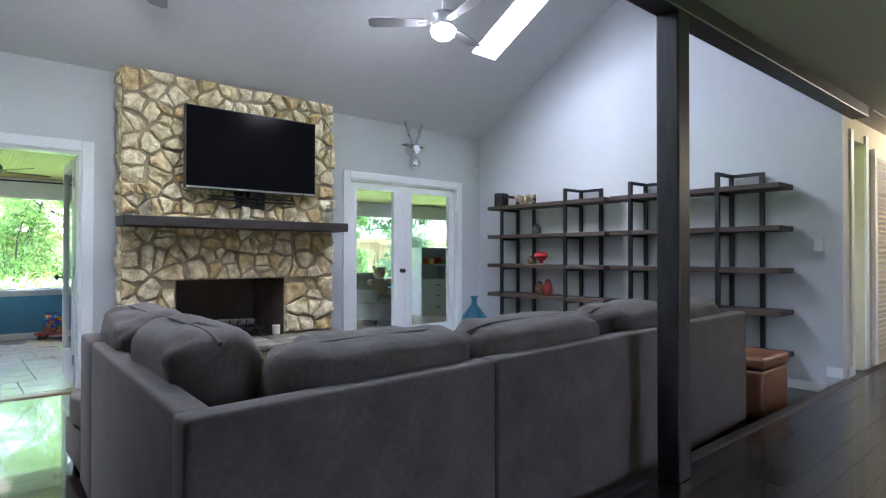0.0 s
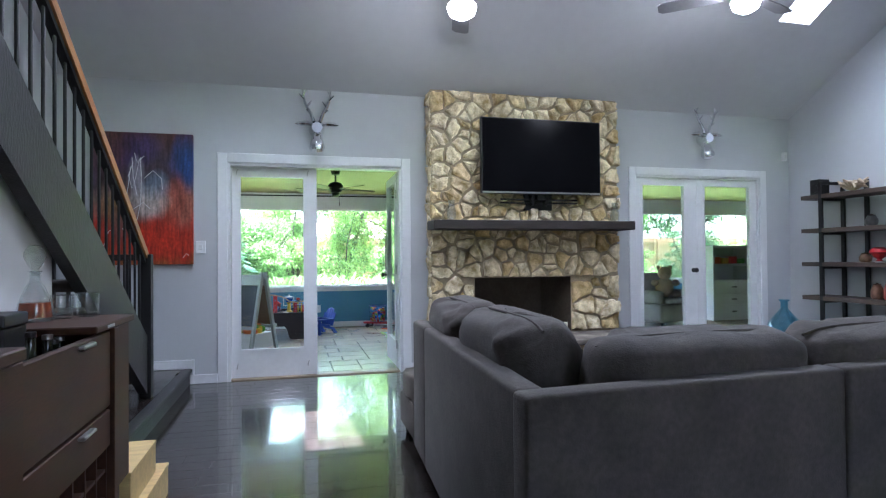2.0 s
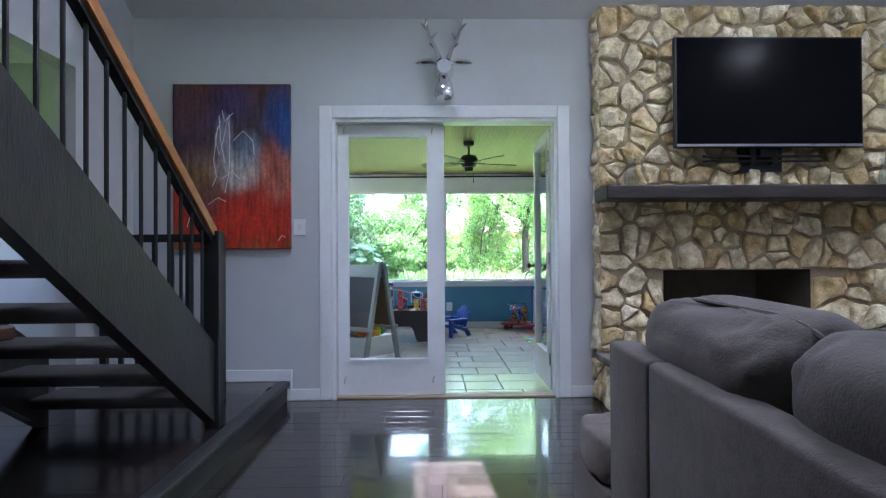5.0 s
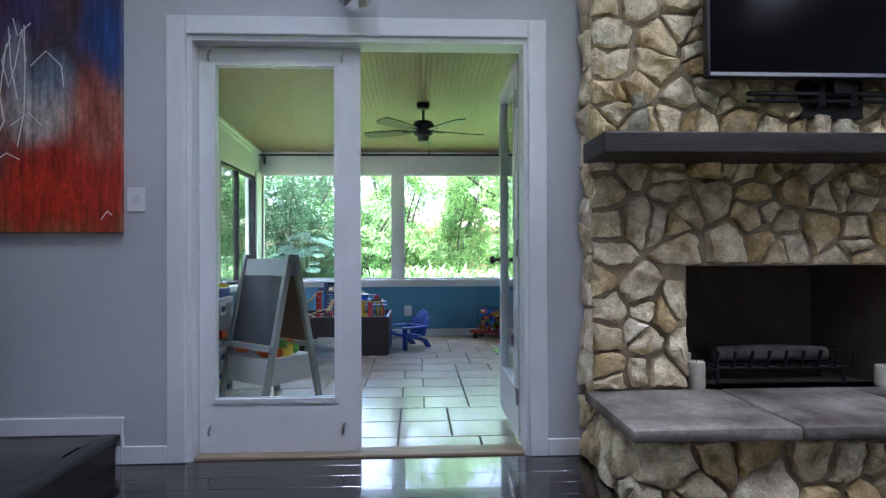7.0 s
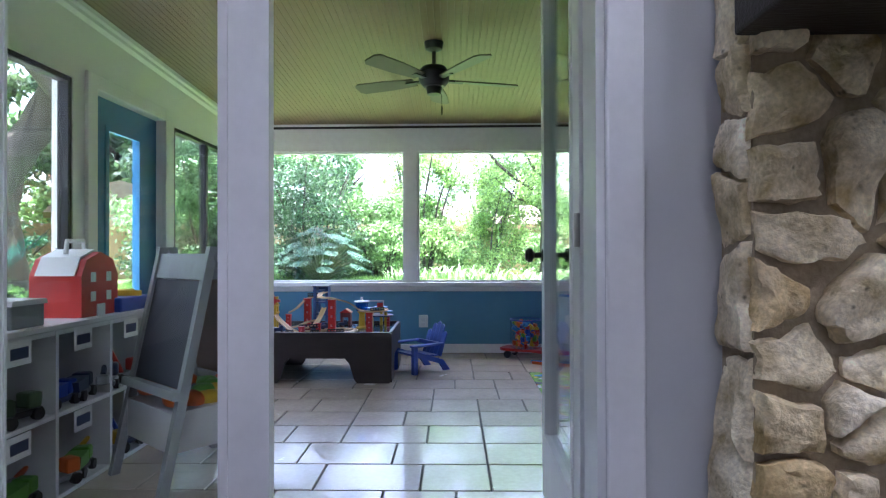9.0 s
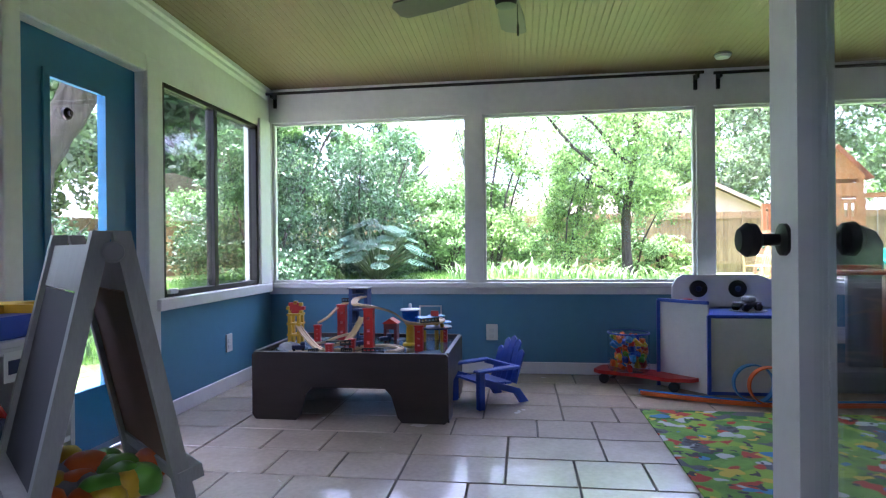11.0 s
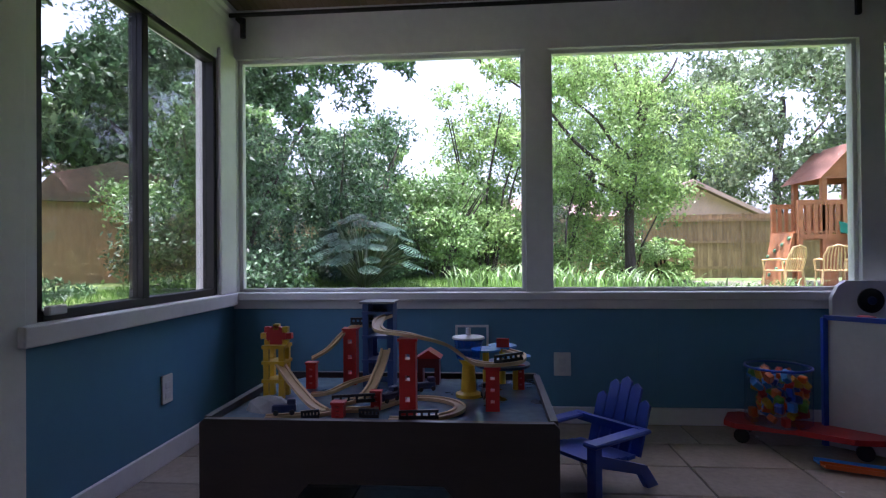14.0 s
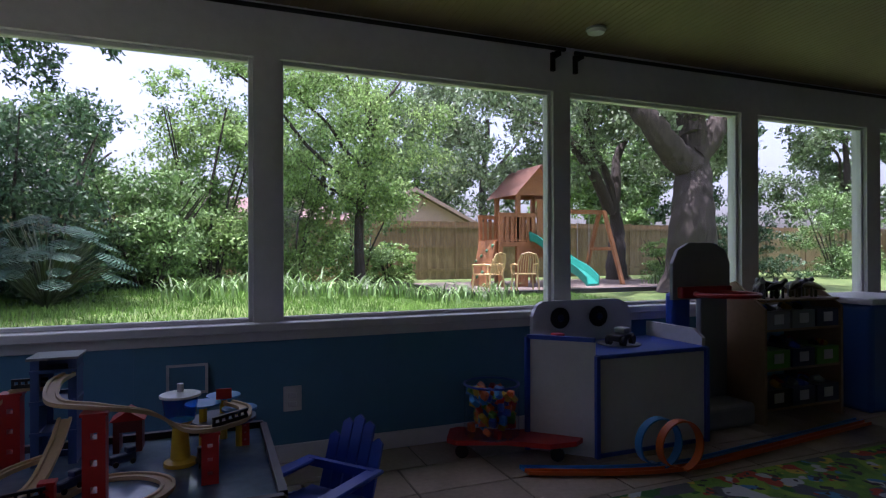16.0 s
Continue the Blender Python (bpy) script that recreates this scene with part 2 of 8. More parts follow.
def lathe(bm, prof, n=20, m=None):
    """A turned shape: (radius, height) from bottom to top."""
    rings = []
    made = []
    for r, z in prof:
        if r < 1e-4:
            v = bm.verts.new((0, 0, z))
            rings.append([v]), made.append(v)
        else:
            ring = [bm.verts.new((r * math.cos(2 * math.pi * k / n), r * math.sin(2 * math.pi * k / n), z)) for k in range(n)]
            rings.append(ring), made.extend(ring)
    for u, v in zip(rings, rings[1:]):
        for k in range(n):
            a, b = u[k % len(u)], u[(k + 1) % len(u)]
            c, d = v[(k + 1) % len(v)], v[k % len(v)]
            q = []
            for w in (a, b, c, d):
                if w not in q:
                    q.append(w)
            if len(q) > 2:
                bm.faces.new(q)
    if len(rings[0]) > 1:
        bm.faces.new(rings[0][::-1])
    if len(rings[-1]) > 1:
        bm.faces.new(rings[-1])
    if m:
        bmesh.ops.transform(bm, matrix=m, verts=made)
    return bm


def mesh_of(name, bm, mat, smooth=False):
    me = bpy.data.meshes.new(name)
    bm.to_mesh(me)
    bm.free()
    me.materials.append(mat)
    if smooth:
        me.shade_smooth()
        if smooth != "all":
            me.set_sharp_from_angle(angle=radians(38))
    return me


def part(name, bm, mat, parent, label="", smooth=False):
    me = bm if isinstance(bm, bpy.types.Mesh) else mesh_of(name, bm, mat, smooth)
    ob = new(name, me)
    ob.parent = parent
    if label:
        tagged(ob, label)
    return ob


def thing(name, label, category, group="", m=None, kind=""):
    ob = new(name)
    ob.empty_display_size = 0.1
    if m:
        ob.matrix_basis = m
    return tagged(ob, label, category, group, kind)


def solo(name, bm, mat, label, category, group="", kind="", smooth=False, m=None):
    ob = new(name, mesh_of(name, bm, mat, smooth))
    if m:
        ob.matrix_basis = m
    return tagged(ob, label, category, group, kind)


def struct(name, bm, mat, label="", category="", smooth=False):
    return solo(name, bm, mat, label or name.replace("_", " "), category or name.split("_")[0], kind="structure", smooth=smooth)


def wall_with_holes(bm, axis, a, b, u0, u1, z0, z1, holes):
    """A wall whose thickness runs from a to b on its axis, with rectangular holes (u0, u1, z0, z1) that go through it."""
    us = sorted({u0, u1, *[h[0] for h in holes], *[h[1] for h in holes]})
    zs = sorted({z0, z1, *[h[2] for h in holes], *[h[3] for h in holes]})
    us, zs = [u for u in us if u0 <= u <= u1], [z for z in zs if z0 <= z <= z1]
    nu, nz = len(us) - 1, len(zs) - 1

    def solid(i, j):
        if not (0 <= i < nu and 0 <= j < nz):
            return False
        u, z = (us[i] + us[i + 1]) / 2, (zs[j] + zs[j + 1]) / 2
        return not any(h[0] < u < h[1] and h[2] < z < h[3] for h in holes)
    cache = {}

    def v(i, j, s):
        if (i, j, s) not in cache:
            d = b if s else a
            cache[i, j, s] = bm.verts.new((us[i], d, zs[j]) if axis == "y" else (d, us[i], zs[j]))
        return cache[i, j, s]
    for i in range(nu):
        for j in range(nz):
            if not solid(i, j):
                continue
            for s in (0, 1):
                bm.faces.new((v(i, j, s), v(i + 1, j, s), v(i + 1, j + 1, s), v(i, j + 1, s)))
            for di, dj, p, q in ((-1, 0, (i, j), (i, j + 1)), (1, 0, (i + 1, j), (i + 1, j + 1)), (0, -1, (i, j), (i + 1, j)), (0, 1, (i, j + 1), (i + 1, j + 1))):
                if not solid(i + di, j + dj):
                    bm.faces.new((v(*p, 0), v(*q, 0), v(*q, 1), v(*p, 1)))
    bmesh.ops.recalc_face_normals(bm, faces=bm.faces[:])
    return bm


# ---- the house ----
STEP, SUN_Z = 0.14, -0.04
WALL_Y, SUN_Y = 5.80, 5.94           # the two faces of the wall between the rooms
RIGHT_X, STEP_Y, PLAT_X = 5.85, 1.47, -0.90


def vault_z(y):
    return 2.78 + 0.56 * (5.8 - y)


# wall with the fireplace and the two glazed doors
struct("wall_north", wall_with_holes(bmesh.new(), "y", WALL_Y, SUN_Y, -4.2, 9.8, -0.2, 2.80, [(-0.57, 1.08, -0.2, 2.05), (3.74, 5.41, -0.2, 2.05), (1.78, 2.88, 0.33, 0.95)]), M_WALL, "pale grey painted wall with two glazed doorways", "wall")
# gable wall with the shelves
struct("wall_east", prism(bmesh.new(), [(STEP_Y + 0.03, -0.2), (WALL_Y, -0.2), (WALL_Y, vault_z(WALL_Y)), (STEP_Y + 0.03, vault_z(STEP_Y))], RIGHT_X, RIGHT_X + 0.12), M_WALL, "pale grey gable wall under the sloping ceiling", "wall")
# stair-side wall with a passage, and the wall under the stairs
struct("wall_west", wall_with_holes(bmesh.new(), "x", -2.12, -2.0, -3.0, WALL_Y, -0.2, 5.4, [(4.15, 5.12, -0.2, 2.2)]), M_WALL, "pale grey painted wall beside the stairs", "wall")
struct("wall_under_stairs", prism(bmesh.new(), [(-3.0, STEP), (3.22, STEP), (3.22, 1.249), (1.25, 2.50), (-3.0, 2.50)], -1.19, -1.09), M_WALL, "pale painted wall closing the space under the stairs", "wall")
# unseen wall; its opening is made up to let daylight onto the sofa back
struct("wall_south", wall_with_holes(bmesh.new(), "y", -3.12, -3.0, -4.2, 9.2, -0.2, 5.6, [(1.6, 3.4, 1.0, 2.25)]), M_WALL, "unseen painted wall with an added opening for daylight", "wall")
struct("wall_passage", wall_with_holes(bmesh.new(), "x", -3.6, -3.5, -3.0, WALL_Y, -0.2, 2.7, [(4.9, 5.6, 1.0, 1.75)]), M_BEIGE, "beige painted wall with a small window", "wall")
struct("ceiling_passage", B(-3.5, -2.12, -3.0, WALL_Y, 2.45, 2.5), M_CEIL, "white ceiling", "ceiling")
# hall walls past the shelves
struct("wall_hall", wall_with_holes(bmesh.new(), "y", STEP_Y + 0.03, STEP_Y + 0.15, RIGHT_X + 0.12, 9.2, STEP - 0.1, 2.58, [(6.12, 6.5, STEP - 0.1, 2.17)]), M_BEIGE, "warm lit painted hall wall with a doorway", "wall")
struct("wall_hall_room", B(5.97, 7.2, 2.9, 3.0, 0.0, 2.58), M_BEIGE, "plain wall of the room off the hall", "wall")
struct("wall_hall_end", B(9.2, 9.3, -3.0, 1.6, 0.0, 2.6), M_BEIGE, "plain wall at the end of the hall", "wall")
struct("ceiling_hall", B(-1.09, 9.2, -3.0, 1.3145, 2.375, 2.66), M_HALLCEIL, "low cream ceiling over the hall", "ceiling")
struct("ceiling_hall_room", B(5.97, 9.2, 1.3145, 3.0, 2.36, 2.66), M_HALLCEIL, "low cream ceiling", "ceiling")
struct("wall_loft", B(-2.0, RIGHT_X, 1.33, 1.45, 2.452, 5.3), M_WALL, "pale wall above the beam", "wall")

# vaulted ceiling, pierced by three skylights
_holes = [(x0, x0 + 0.37, 3.78, 4.67) for x0 in (-0.34, 2.13, 4.61)]
_c = bmesh.new()
_xs = sorted({-2.0, RIGHT_X, *[h[0] for h in _holes], *[h[1] for h in _holes]})
_ys = [1.33, 3.78, 4.67, WALL_Y]
for _i in range(len(_xs) - 1):
    for _j in range(3):
        if any(h[0] <= _xs[_i] < h[1] for h in _holes) and _j == 1:
            x0, x1 = _xs[_i], _xs[_i + 1]
            for (xa, ya), (xb, yb) in (((x0, 3.78), (x1, 3.78)), ((x1, 3.78), (x1, 4.67)), ((x1, 4.67), (x0, 4.67)), ((x0, 4.67), (x0, 3.78))):
                _c.faces.new([_c.verts.new(p) for p in ((xa, ya, vault_z(ya)), (xb, yb, vault_z(yb)), (xb, yb, vault_z(yb) + 0.22), (xa, ya, vault_z(ya) + 0.22))])
            continue
        q = ((_xs[_i], _ys[_j]), (_xs[_i + 1], _ys[_j]), (_xs[_i + 1], _ys[_j + 1]), (_xs[_i], _ys[_j + 1]))
        for up in (0, 0.22):
            _c.faces.new([_c.verts.new((x, y, vault_z(y) + up)) for x, y in q])
bmesh.ops.remove_doubles(_c, verts=_c.verts[:], dist=0.0005)
struct("ceiling_vault", _c, M_CEIL, "sloping white textured ceiling with three narrow skylights", "ceiling")
for x0 in (-0.34, 2.13, 4.61):
    s = thing("skylight", "narrow glazed skylight in the sloping ceiling", "skylight", "skylights", kind="structure")
    b = bmesh.new()
    b.faces.new([b.verts.new((x, y, vault_z(y) + 0.2)) for x, y in ((x0 + .001, 3.782), (x0 + 0.369, 3.782), (x0 + 0.369, 4.668), (x0 + .001, 4.668))])
    p = part("pane", b, M_GLASS, s)
    p.visible_shadow = False

# platforms and floors under the boards
struct("floor_base", B(PLAT_X - 0.05, RIGHT_X, STEP_Y - 0.05, SUN_Y, -0.2, -0.02), M_GROUT, "floor base under the dark boards", "floor")
struct("platform", prism(bmesh.new(), [(-3.5, -3.0), (9.2, -3.0), (9.2, 2.95), (5.98, 2.95), (5.98, STEP_Y - 0.06), (PLAT_X - 0.06, STEP_Y - 0.06), (PLAT_X - 0.06, WALL_Y), (-3.5, WALL_Y)], -0.2, STEP - 0.018, "z"), M_DARKWOOD, "raised dark floor of hall and stair landing", "floor")
for nm, a in (("step_edge_hall", (PLAT_X - 0.06, RIGHT_X, STEP_Y - 0.06, STEP_Y + 0.02)), ("step_edge_stairs", (PLAT_X - 0.06, PLAT_X + 0.02, STEP_Y + 0.02, WALL_Y))):
    struct(nm, B(*a, STEP - 0.03, STEP + 0.004, 0.01, 2), M_DARKWOOD, "dark rounded nosing along the step", "step", True)
for nm, a in (("step_riser_hall", (PLAT_X, RIGHT_X, STEP_Y - 0.02, STEP_Y)), ("step_riser_stairs", (PLAT_X - 0.03, PLAT_X, STEP_Y, WALL_Y))):
    struct(nm, B(*a, -0.02, STEP - 0.03), M_DARKWOOD, "dark riser of the step", "step")

# baseboards
for i, a in enumerate(((1.17, 1.33, 5.785, 5.80, 0.0, 0.085), (-0.90, -0.66, 5.785, 5.80, 0.0, 0.085), (-2.0, -0.86, 5.785, 5.80, STEP, STEP + 0.085), (-0.875, -0.86, 5.783, 5.80, 0.0, STEP + 0.085), (3.46, 3.65, 5.785, 5.80, 0, 0.085), (5.5, 5.85, 5.785, 5.80, 0, 0.085),
                       (5.835, 5.85, 1.62, 5.785, 0.0, 0.085), (5.835, 5.85, 1.50, 1.62, STEP, STEP + 0.085), (5.97, 6.05, 1.485, 1.50, STEP, STEP + 0.085))):
    struct("baseboard", B(*a, 0.004), M_TRIM, "white painted baseboard", "baseboard")

# post and beam at the hall step
struct("post", B(2.69, 2.80, 1.32, 1.43, STEP, 2.285, 0.008, 2), M_DARKWOOD, "black-stained square wooden post", "post")
struct("beam", B(-1.09, RIGHT_X, 1.315, 1.435, 2.285, 2.45, 0.008, 2), M_DARKWOOD, "black-stained wooden ceiling beam", "beam")

# floor boards of the living room, laid along the wall
def boards(name, x_lo, x_hi, y_lo, y_hi, z, w, longest, seed, mat):
    r = random.Random(seed)
    b = bmesh.new()
    y = y_lo
    while y < y_hi - 0.01:
        x = x_lo - r.random() * longest * 0.7
        y2 = min(y + w, y_hi)
        while x < x_hi:
            x2 = x + longest * (0.55 + 0.45 * r.random())
            a, c = max(x, x_lo), min(x2, x_hi)
            if c - a > 0.02:
                box(b, a + 0.0007, c - 0.0007, y + 0.0007, y2 - 0.0007, z - 0.018, z + r.uniform(-0.0004, 0.0004))
            x = x2
        y = y2
    return b


M_FLOOR_I = mk("dark_wood_boards", (0.021, 0.016, 0.0145), 0.2, var=0.35, scale=3, rand=0.3, island=True, stretch=(1, 6, 1), bump=0.08, bscale=22, fine=0.2, coat=0.2, rvar=0.05)
struct("floor_hall", boards("floor_hall", PLAT_X - 0.06, 9.2, -3.0, STEP_Y - 0.06, STEP, 0.125, 1.4, 3, M_FLOOR_I), M_FLOOR_I, "glossy dark wood boards of the hall floor", "floor")
struct("floor_landing", boards("floor_landing", -3.5, PLAT_X - 0.06, -3.0, WALL_Y, STEP, 0.125, 1.2, 4, M_FLOOR_I), M_FLOOR_I, "glossy dark wood boards of the stair landing", "floor")
struct("floor_living_far", boards("floor_living_far", 2.0, RIGHT_X, STEP_Y + 0.001, WALL_Y + 0.05, 0.0, 0.125, 1.4, 6, M_FLOOR_I), M_FLOOR_I, "glossy dark wood boards of the living room floor", "floor")
LIVING_FLOOR = thing("floor_living", "glossy dark wood plank floor", "floor", kind="structure")


# ---- doors ----
def casing(parent, x0, x1, top, y0, y1, w=0.09, z0=0.0):
    part("jamb_trim", B(x0 - w, x0, y0, y1, z0, top + w, 0.006, 2), M_TRIM, parent)
    part("jamb_trim", B(x1, x1 + w, y0, y1, z0, top + w, 0.006, 2), M_TRIM, parent)
    part("head_trim", B(x0 + 0.001, x1 - 0.001, y0, y1, top, top + w, 0.006, 2), M_TRIM, parent)


def leaf(parent, w, h, z0, glass, th=0.04, knob=None):
    """A glazed door leaf in local x (0 to w), thickness in y, with its pane (x0, x1, z0, z1)."""
    gx0, gx1, gz0, gz1 = glass
    f = part("door_leaf", wall_with_holes(bmesh.new(), "y", -th / 2, th / 2, 0, w, z0, h, [glass]), M_TRIM, parent)
    g = part("pane", B(gx0, gx1, -0.004, 0.004, gz0, gz1), M_GLASS, f)
    g.visible_shadow = False
    b = bmesh.new()
    for s in (-1, 1):
        e = s * (th / 2 + 0.006)
        for a in ((gx0 - 0.02, gx0 + 0.004, gz0 - 0.02, gz1 + 0.02), (gx1 - 0.004, gx1 + 0.02, gz0 - 0.02, gz1 + 0.02), (gx0, gx1, gz0 - 0.02, gz0 + 0.004), (gx0, gx1, gz1 - 0.004, gz1 + 0.02)):
            box(b, a[0], a[1], min(e, s * th / 2 - s * 0.004), max(e, s * th / 2 - s * 0.004), a[2], a[3])
    part("glazing_bead", b, M_TRIM, f)
    if knob:
        for s in (-1, 1):
            k = bmesh.new()
            lathe(k, [(0.026, 0.0), (0.026, 0.006), (0.01, 0.01), (0.01, 0.035), (0.026, 0.045), (0.028, 0.058), (0.018, 0.07), (0, 0.072)], 14, Matrix.Translation((knob[0], s * th / 2, knob[1])) @ pose(0, 0, 0, -90 * s, 0, 0))
            part("knob", k, M_BLACK, f, "dark metal door knob", True)
    return f


d1 = thing("door_1", "white glazed double door, one leaf open into the sunroom", "door", kind="structure")
casing(d1, -0.57, 1.08, 2.05, WALL_Y - 0.018, WALL_Y + 0.002)
casing(d1, -0.57, 1.08, 2.05, SUN_Y - 0.002, SUN_Y + 0.018, z0=SUN_Z)
for a in ((-0.57, -0.545, 0.0, 2.05), (1.06, 1.08, 0.0, 2.05)):
    part("jamb", B(a[0], a[1], WALL_Y + 0.002, SUN_Y - 0.002, a[2], a[3]), M_TRIM, d1)
part("head_jamb", B(-0.545, 1.06, WALL_Y + 0.002, SUN_Y - 0.002, 2.025, 2.05), M_TRIM, d1)
part("threshold", B(-0.57, 1.08, WALL_Y + 0.02, SUN_Y, -0.03, 0.012, 0.004), mk("worn_oak_sill", (0.30, 0.23, 0.15), 0.5, var=0.2, scale=5, stretch=(1, 6, 6)), d1)
e = thing("door_fixed_leaf", "white glazed door leaf, closed", "door", kind="structure", m=pose(-0.54, 5.90, 0))
leaf(e, 0.79, 2.02, 0.014, (0.075, 0.665, 0.275, 1.935))
for hx in (0.045, 0.70):
    for hz in (0.13, 1.98):
        part("panel_clip", tube(bmesh.new(), [(hx, -0.021, hz - 0.03), (hx, -0.034, hz - 0.01), (hx + 0.008, -0.034, hz + 0.015), (hx + 0.012, -0.022, hz + 0.02)], 0.005, 6), M_STEEL, e, "small steel clip", True)
e = thing("door_open_leaf", "white glazed door leaf standing open", "door", kind="structure", m=pose(1.075, 5.965, 0, 0, 0, 89))
leaf(e, 0.74, 2.02, 0.014, (0.11, 0.63, 0.275, 1.935), knob=(0.685, 0.95))
for hz in (0.25, 1.02, 1.8):
    part("hinge", rod(bmesh.new(), (0.0, 0.026, hz - 0.045), (0.0, 0.026, hz + 0.045), 0.008), M_STEEL, e, "steel hinge", True)

d2 = thing("door_2", "white glazed double door beside the fireplace, closed", "door", kind="structure")
casing(d2, 3.74, 5.41, 2.05, WALL_Y - 0.018, WALL_Y + 0.002)
casing(d2, 3.74, 5.41, 2.05, SUN_Y - 0.002, SUN_Y + 0.018, z0=SUN_Z)
for x0 in (3.74, 5.39):
    part("jamb", B(x0, x0 + 0.02, WALL_Y + 0.002, SUN_Y - 0.002, 0, 2.05), M_TRIM, d2)
part("head_jamb", B(3.76, 5.39, WALL_Y + 0.002, SUN_Y - 0.002, 2.03, 2.05), M_TRIM, d2)
part("threshold", B(3.74, 5.41, WALL_Y, SUN_Y, -0.03, 0.012), M_DARKWOOD, d2)
e = thing("door_leaf_left", "white glazed door leaf with a dark knob, closed", "door", kind="structure", m=pose(3.763, 5.85, 0))
leaf(e, 0.80, 2.02, 0.014, (0.085, 0.63, 0.27, 1.95), knob=(0.745, 0.97))
e = thing("door_leaf_right", "white glazed door leaf, closed", "door", kind="structure", m=pose(4.567, 5.85, 0))
leaf(e, 0.82, 2.02, 0.014, (0.10, 0.73, 0.27, 1.95))

# ---- sunroom shell ----
SX0, SX1, BACK = -1.40, 9.6, 10.20
WZ0, WZ1 = 0.667, 1.985
BAYS = [(-1.385, 0.235), (0.36, 1.96), (2.08, 3.50), (3.66, 4.84), (5.0, 6.3), (6.45, 7.9), (8.05, 9.4)]


def sun_ceil(y):
    return 2.25 + 0.055 * (BACK - y)


struct("wall_sunroom_back", wall_with_holes(bmesh.new(), "y", BACK, BACK + 0.12, SX0 - 0.1, SX1 + 0.1, 0.60, 2.5, [(a, b, WZ0, WZ1) for a, b in BAYS]), M_WHITE, "white painted window wall of the sunroom", "wall")
struct("wall_sunroom_dado", B(SX0 - 0.1, SX1 + 0.1, BACK, BACK + 0.115, -0.4, 0.60), M_BLUE, "blue painted wall below the windows", "wall")
struct("wall_sunroom_side", wall_with_holes(bmesh.new(), "x", SX0 - 0.12, SX0, SUN_Y, BACK, 0.60, 2.6, [(8.77, 10.0, WZ0, 1.925), (7.79, 8.60, 0.0, 1.93), (6.2, 7.60, WZ0, 1.945)]), M_WHITE, "white painted side wall with window and door", "wall")
struct("wall_sunroom_side_dado", wall_with_holes(bmesh.new(), "x", SX0 - 0.115, SX0, SUN_Y, BACK, -0.4, 0.60, [(7.79, 8.60, -0.4, 0.60)]), M_BLUE, "blue painted wall below the side windows", "wall")
struct("wall_sunroom_end", wall_with_holes(bmesh.new(), "x", SX1, SX1 + 0.12, SUN_Y, BACK, -0.4, 2.6, []), M_WHITE, "plain white painted end wall", "wall")
_b = bmesh.new()
_w = 0.041
_n = int((SX1 - SX0) / _w)
for i in range(_n):
    x0 = SX0 + i * _w
    vs = []
    for yy in (SUN_Y, BACK):
        zc = sun_ceil(yy)
        vs.append([_b.verts.new(p) for p in ((x0, yy, zc + 0.003), (x0 + 0.004, yy, zc), (x0 + _w - 0.004, yy, zc), (x0 + _w, yy, zc + 0.003))])
    for k in range(3):
        _b.faces.new((vs[0][k], vs[0][k + 1], vs[1][k + 1], vs[1][k]))
for q in (((SX0, SUN_Y), (SX1, SUN_Y), (SX1, BACK), (SX0, BACK)),):
    _b.faces.new([_b.verts.new((x, y, sun_ceil(y) + 0.05)) for x, y in q])
struct("ceiling_sunroom", _b, M_OLIVE, "tan beadboard ceiling of the sunroom", "ceiling")
# unseen roof slabs, added only to keep the daylight out
struct("roof", prism(bmesh.new(), [(SUN_Y + 0.0, 2.85), (BACK + 0.55, 2.38), (BACK + 0.55, 2.46), (SUN_Y, 2.95)], SX0 - 0.5, SX1 + 0.5), M_WHITE, "unseen slab blocking daylight above the sunroom", "roof")
struct("roof_house", B(-4.2, 9.3, -3.2, 1.33, 5.3, 5.45), M_WHITE, "unseen slab blocking daylight above the house", "roof")
struct("roof_hall", B(5.97, 9.9, -3.2, SUN_Y, 2.7, 2.8), M_WHITE, "unseen slab blocking daylight above the hall", "roof")
struct("roof_passage", B(-4.2, -2.12, -3.2, SUN_Y, 2.81, 2.9), M_WHITE, "unseen slab blocking daylight above the passage", "roof")

# sills, crown, trims, baseboards of the sunroom
struct("window_sill_back", B(SX0 + 0.001, SX1, BACK - 0.06, BACK + 0.02, 0.625, 0.667, 0.006, 2), M_WHITE, "white painted window sill", "sill")
struct("sill_apron_back", B(SX0 + 0.001, SX1, BACK - 0.018, BACK, 0.575, 0.625, 0.003), M_WHITE, "white apron under the sill", "trim")
for a in ((8.665, BACK - 0.061), (SUN_Y, 7.72)):
    struct("window_sill_side", B(SX0, SX0 + 0.05, a[0], a[1], 0.60, 0.667, 0.006, 2), M_WHITE, "white painted window sill", "sill")
for a in ((8.70, BACK - 0.015), (SUN_Y, 7.72)):
    struct("baseboard", B(SX0, SX0 + 0.014, a[0], a[1], SUN_Z, 0.055, 0.004), M_TRIM, "white painted baseboard", "baseboard")
struct("baseboard", B(SX0, SX1, BACK - 0.014, BACK, SUN_Z, 0.05, 0.004), M_TRIM, "white painted baseboard", "baseboard")
struct("baseboard", B(1.18, 3.64, SUN_Y, SUN_Y + 0.014, SUN_Z, 0.05, 0.004), M_TRIM, "white painted baseboard", "baseboard")
struct("wall_sunroom_house_side", wall_with_holes(bmesh.new(), "y", SUN_Y + 0.0005, SUN_Y + 0.006, 1.175, 3.645, 0.05, 2.4, [(1.74, 2.92, 0.28, 0.99)]), M_BLUE, "blue painted house wall in the sunroom", "wall")
_b = bmesh.new()
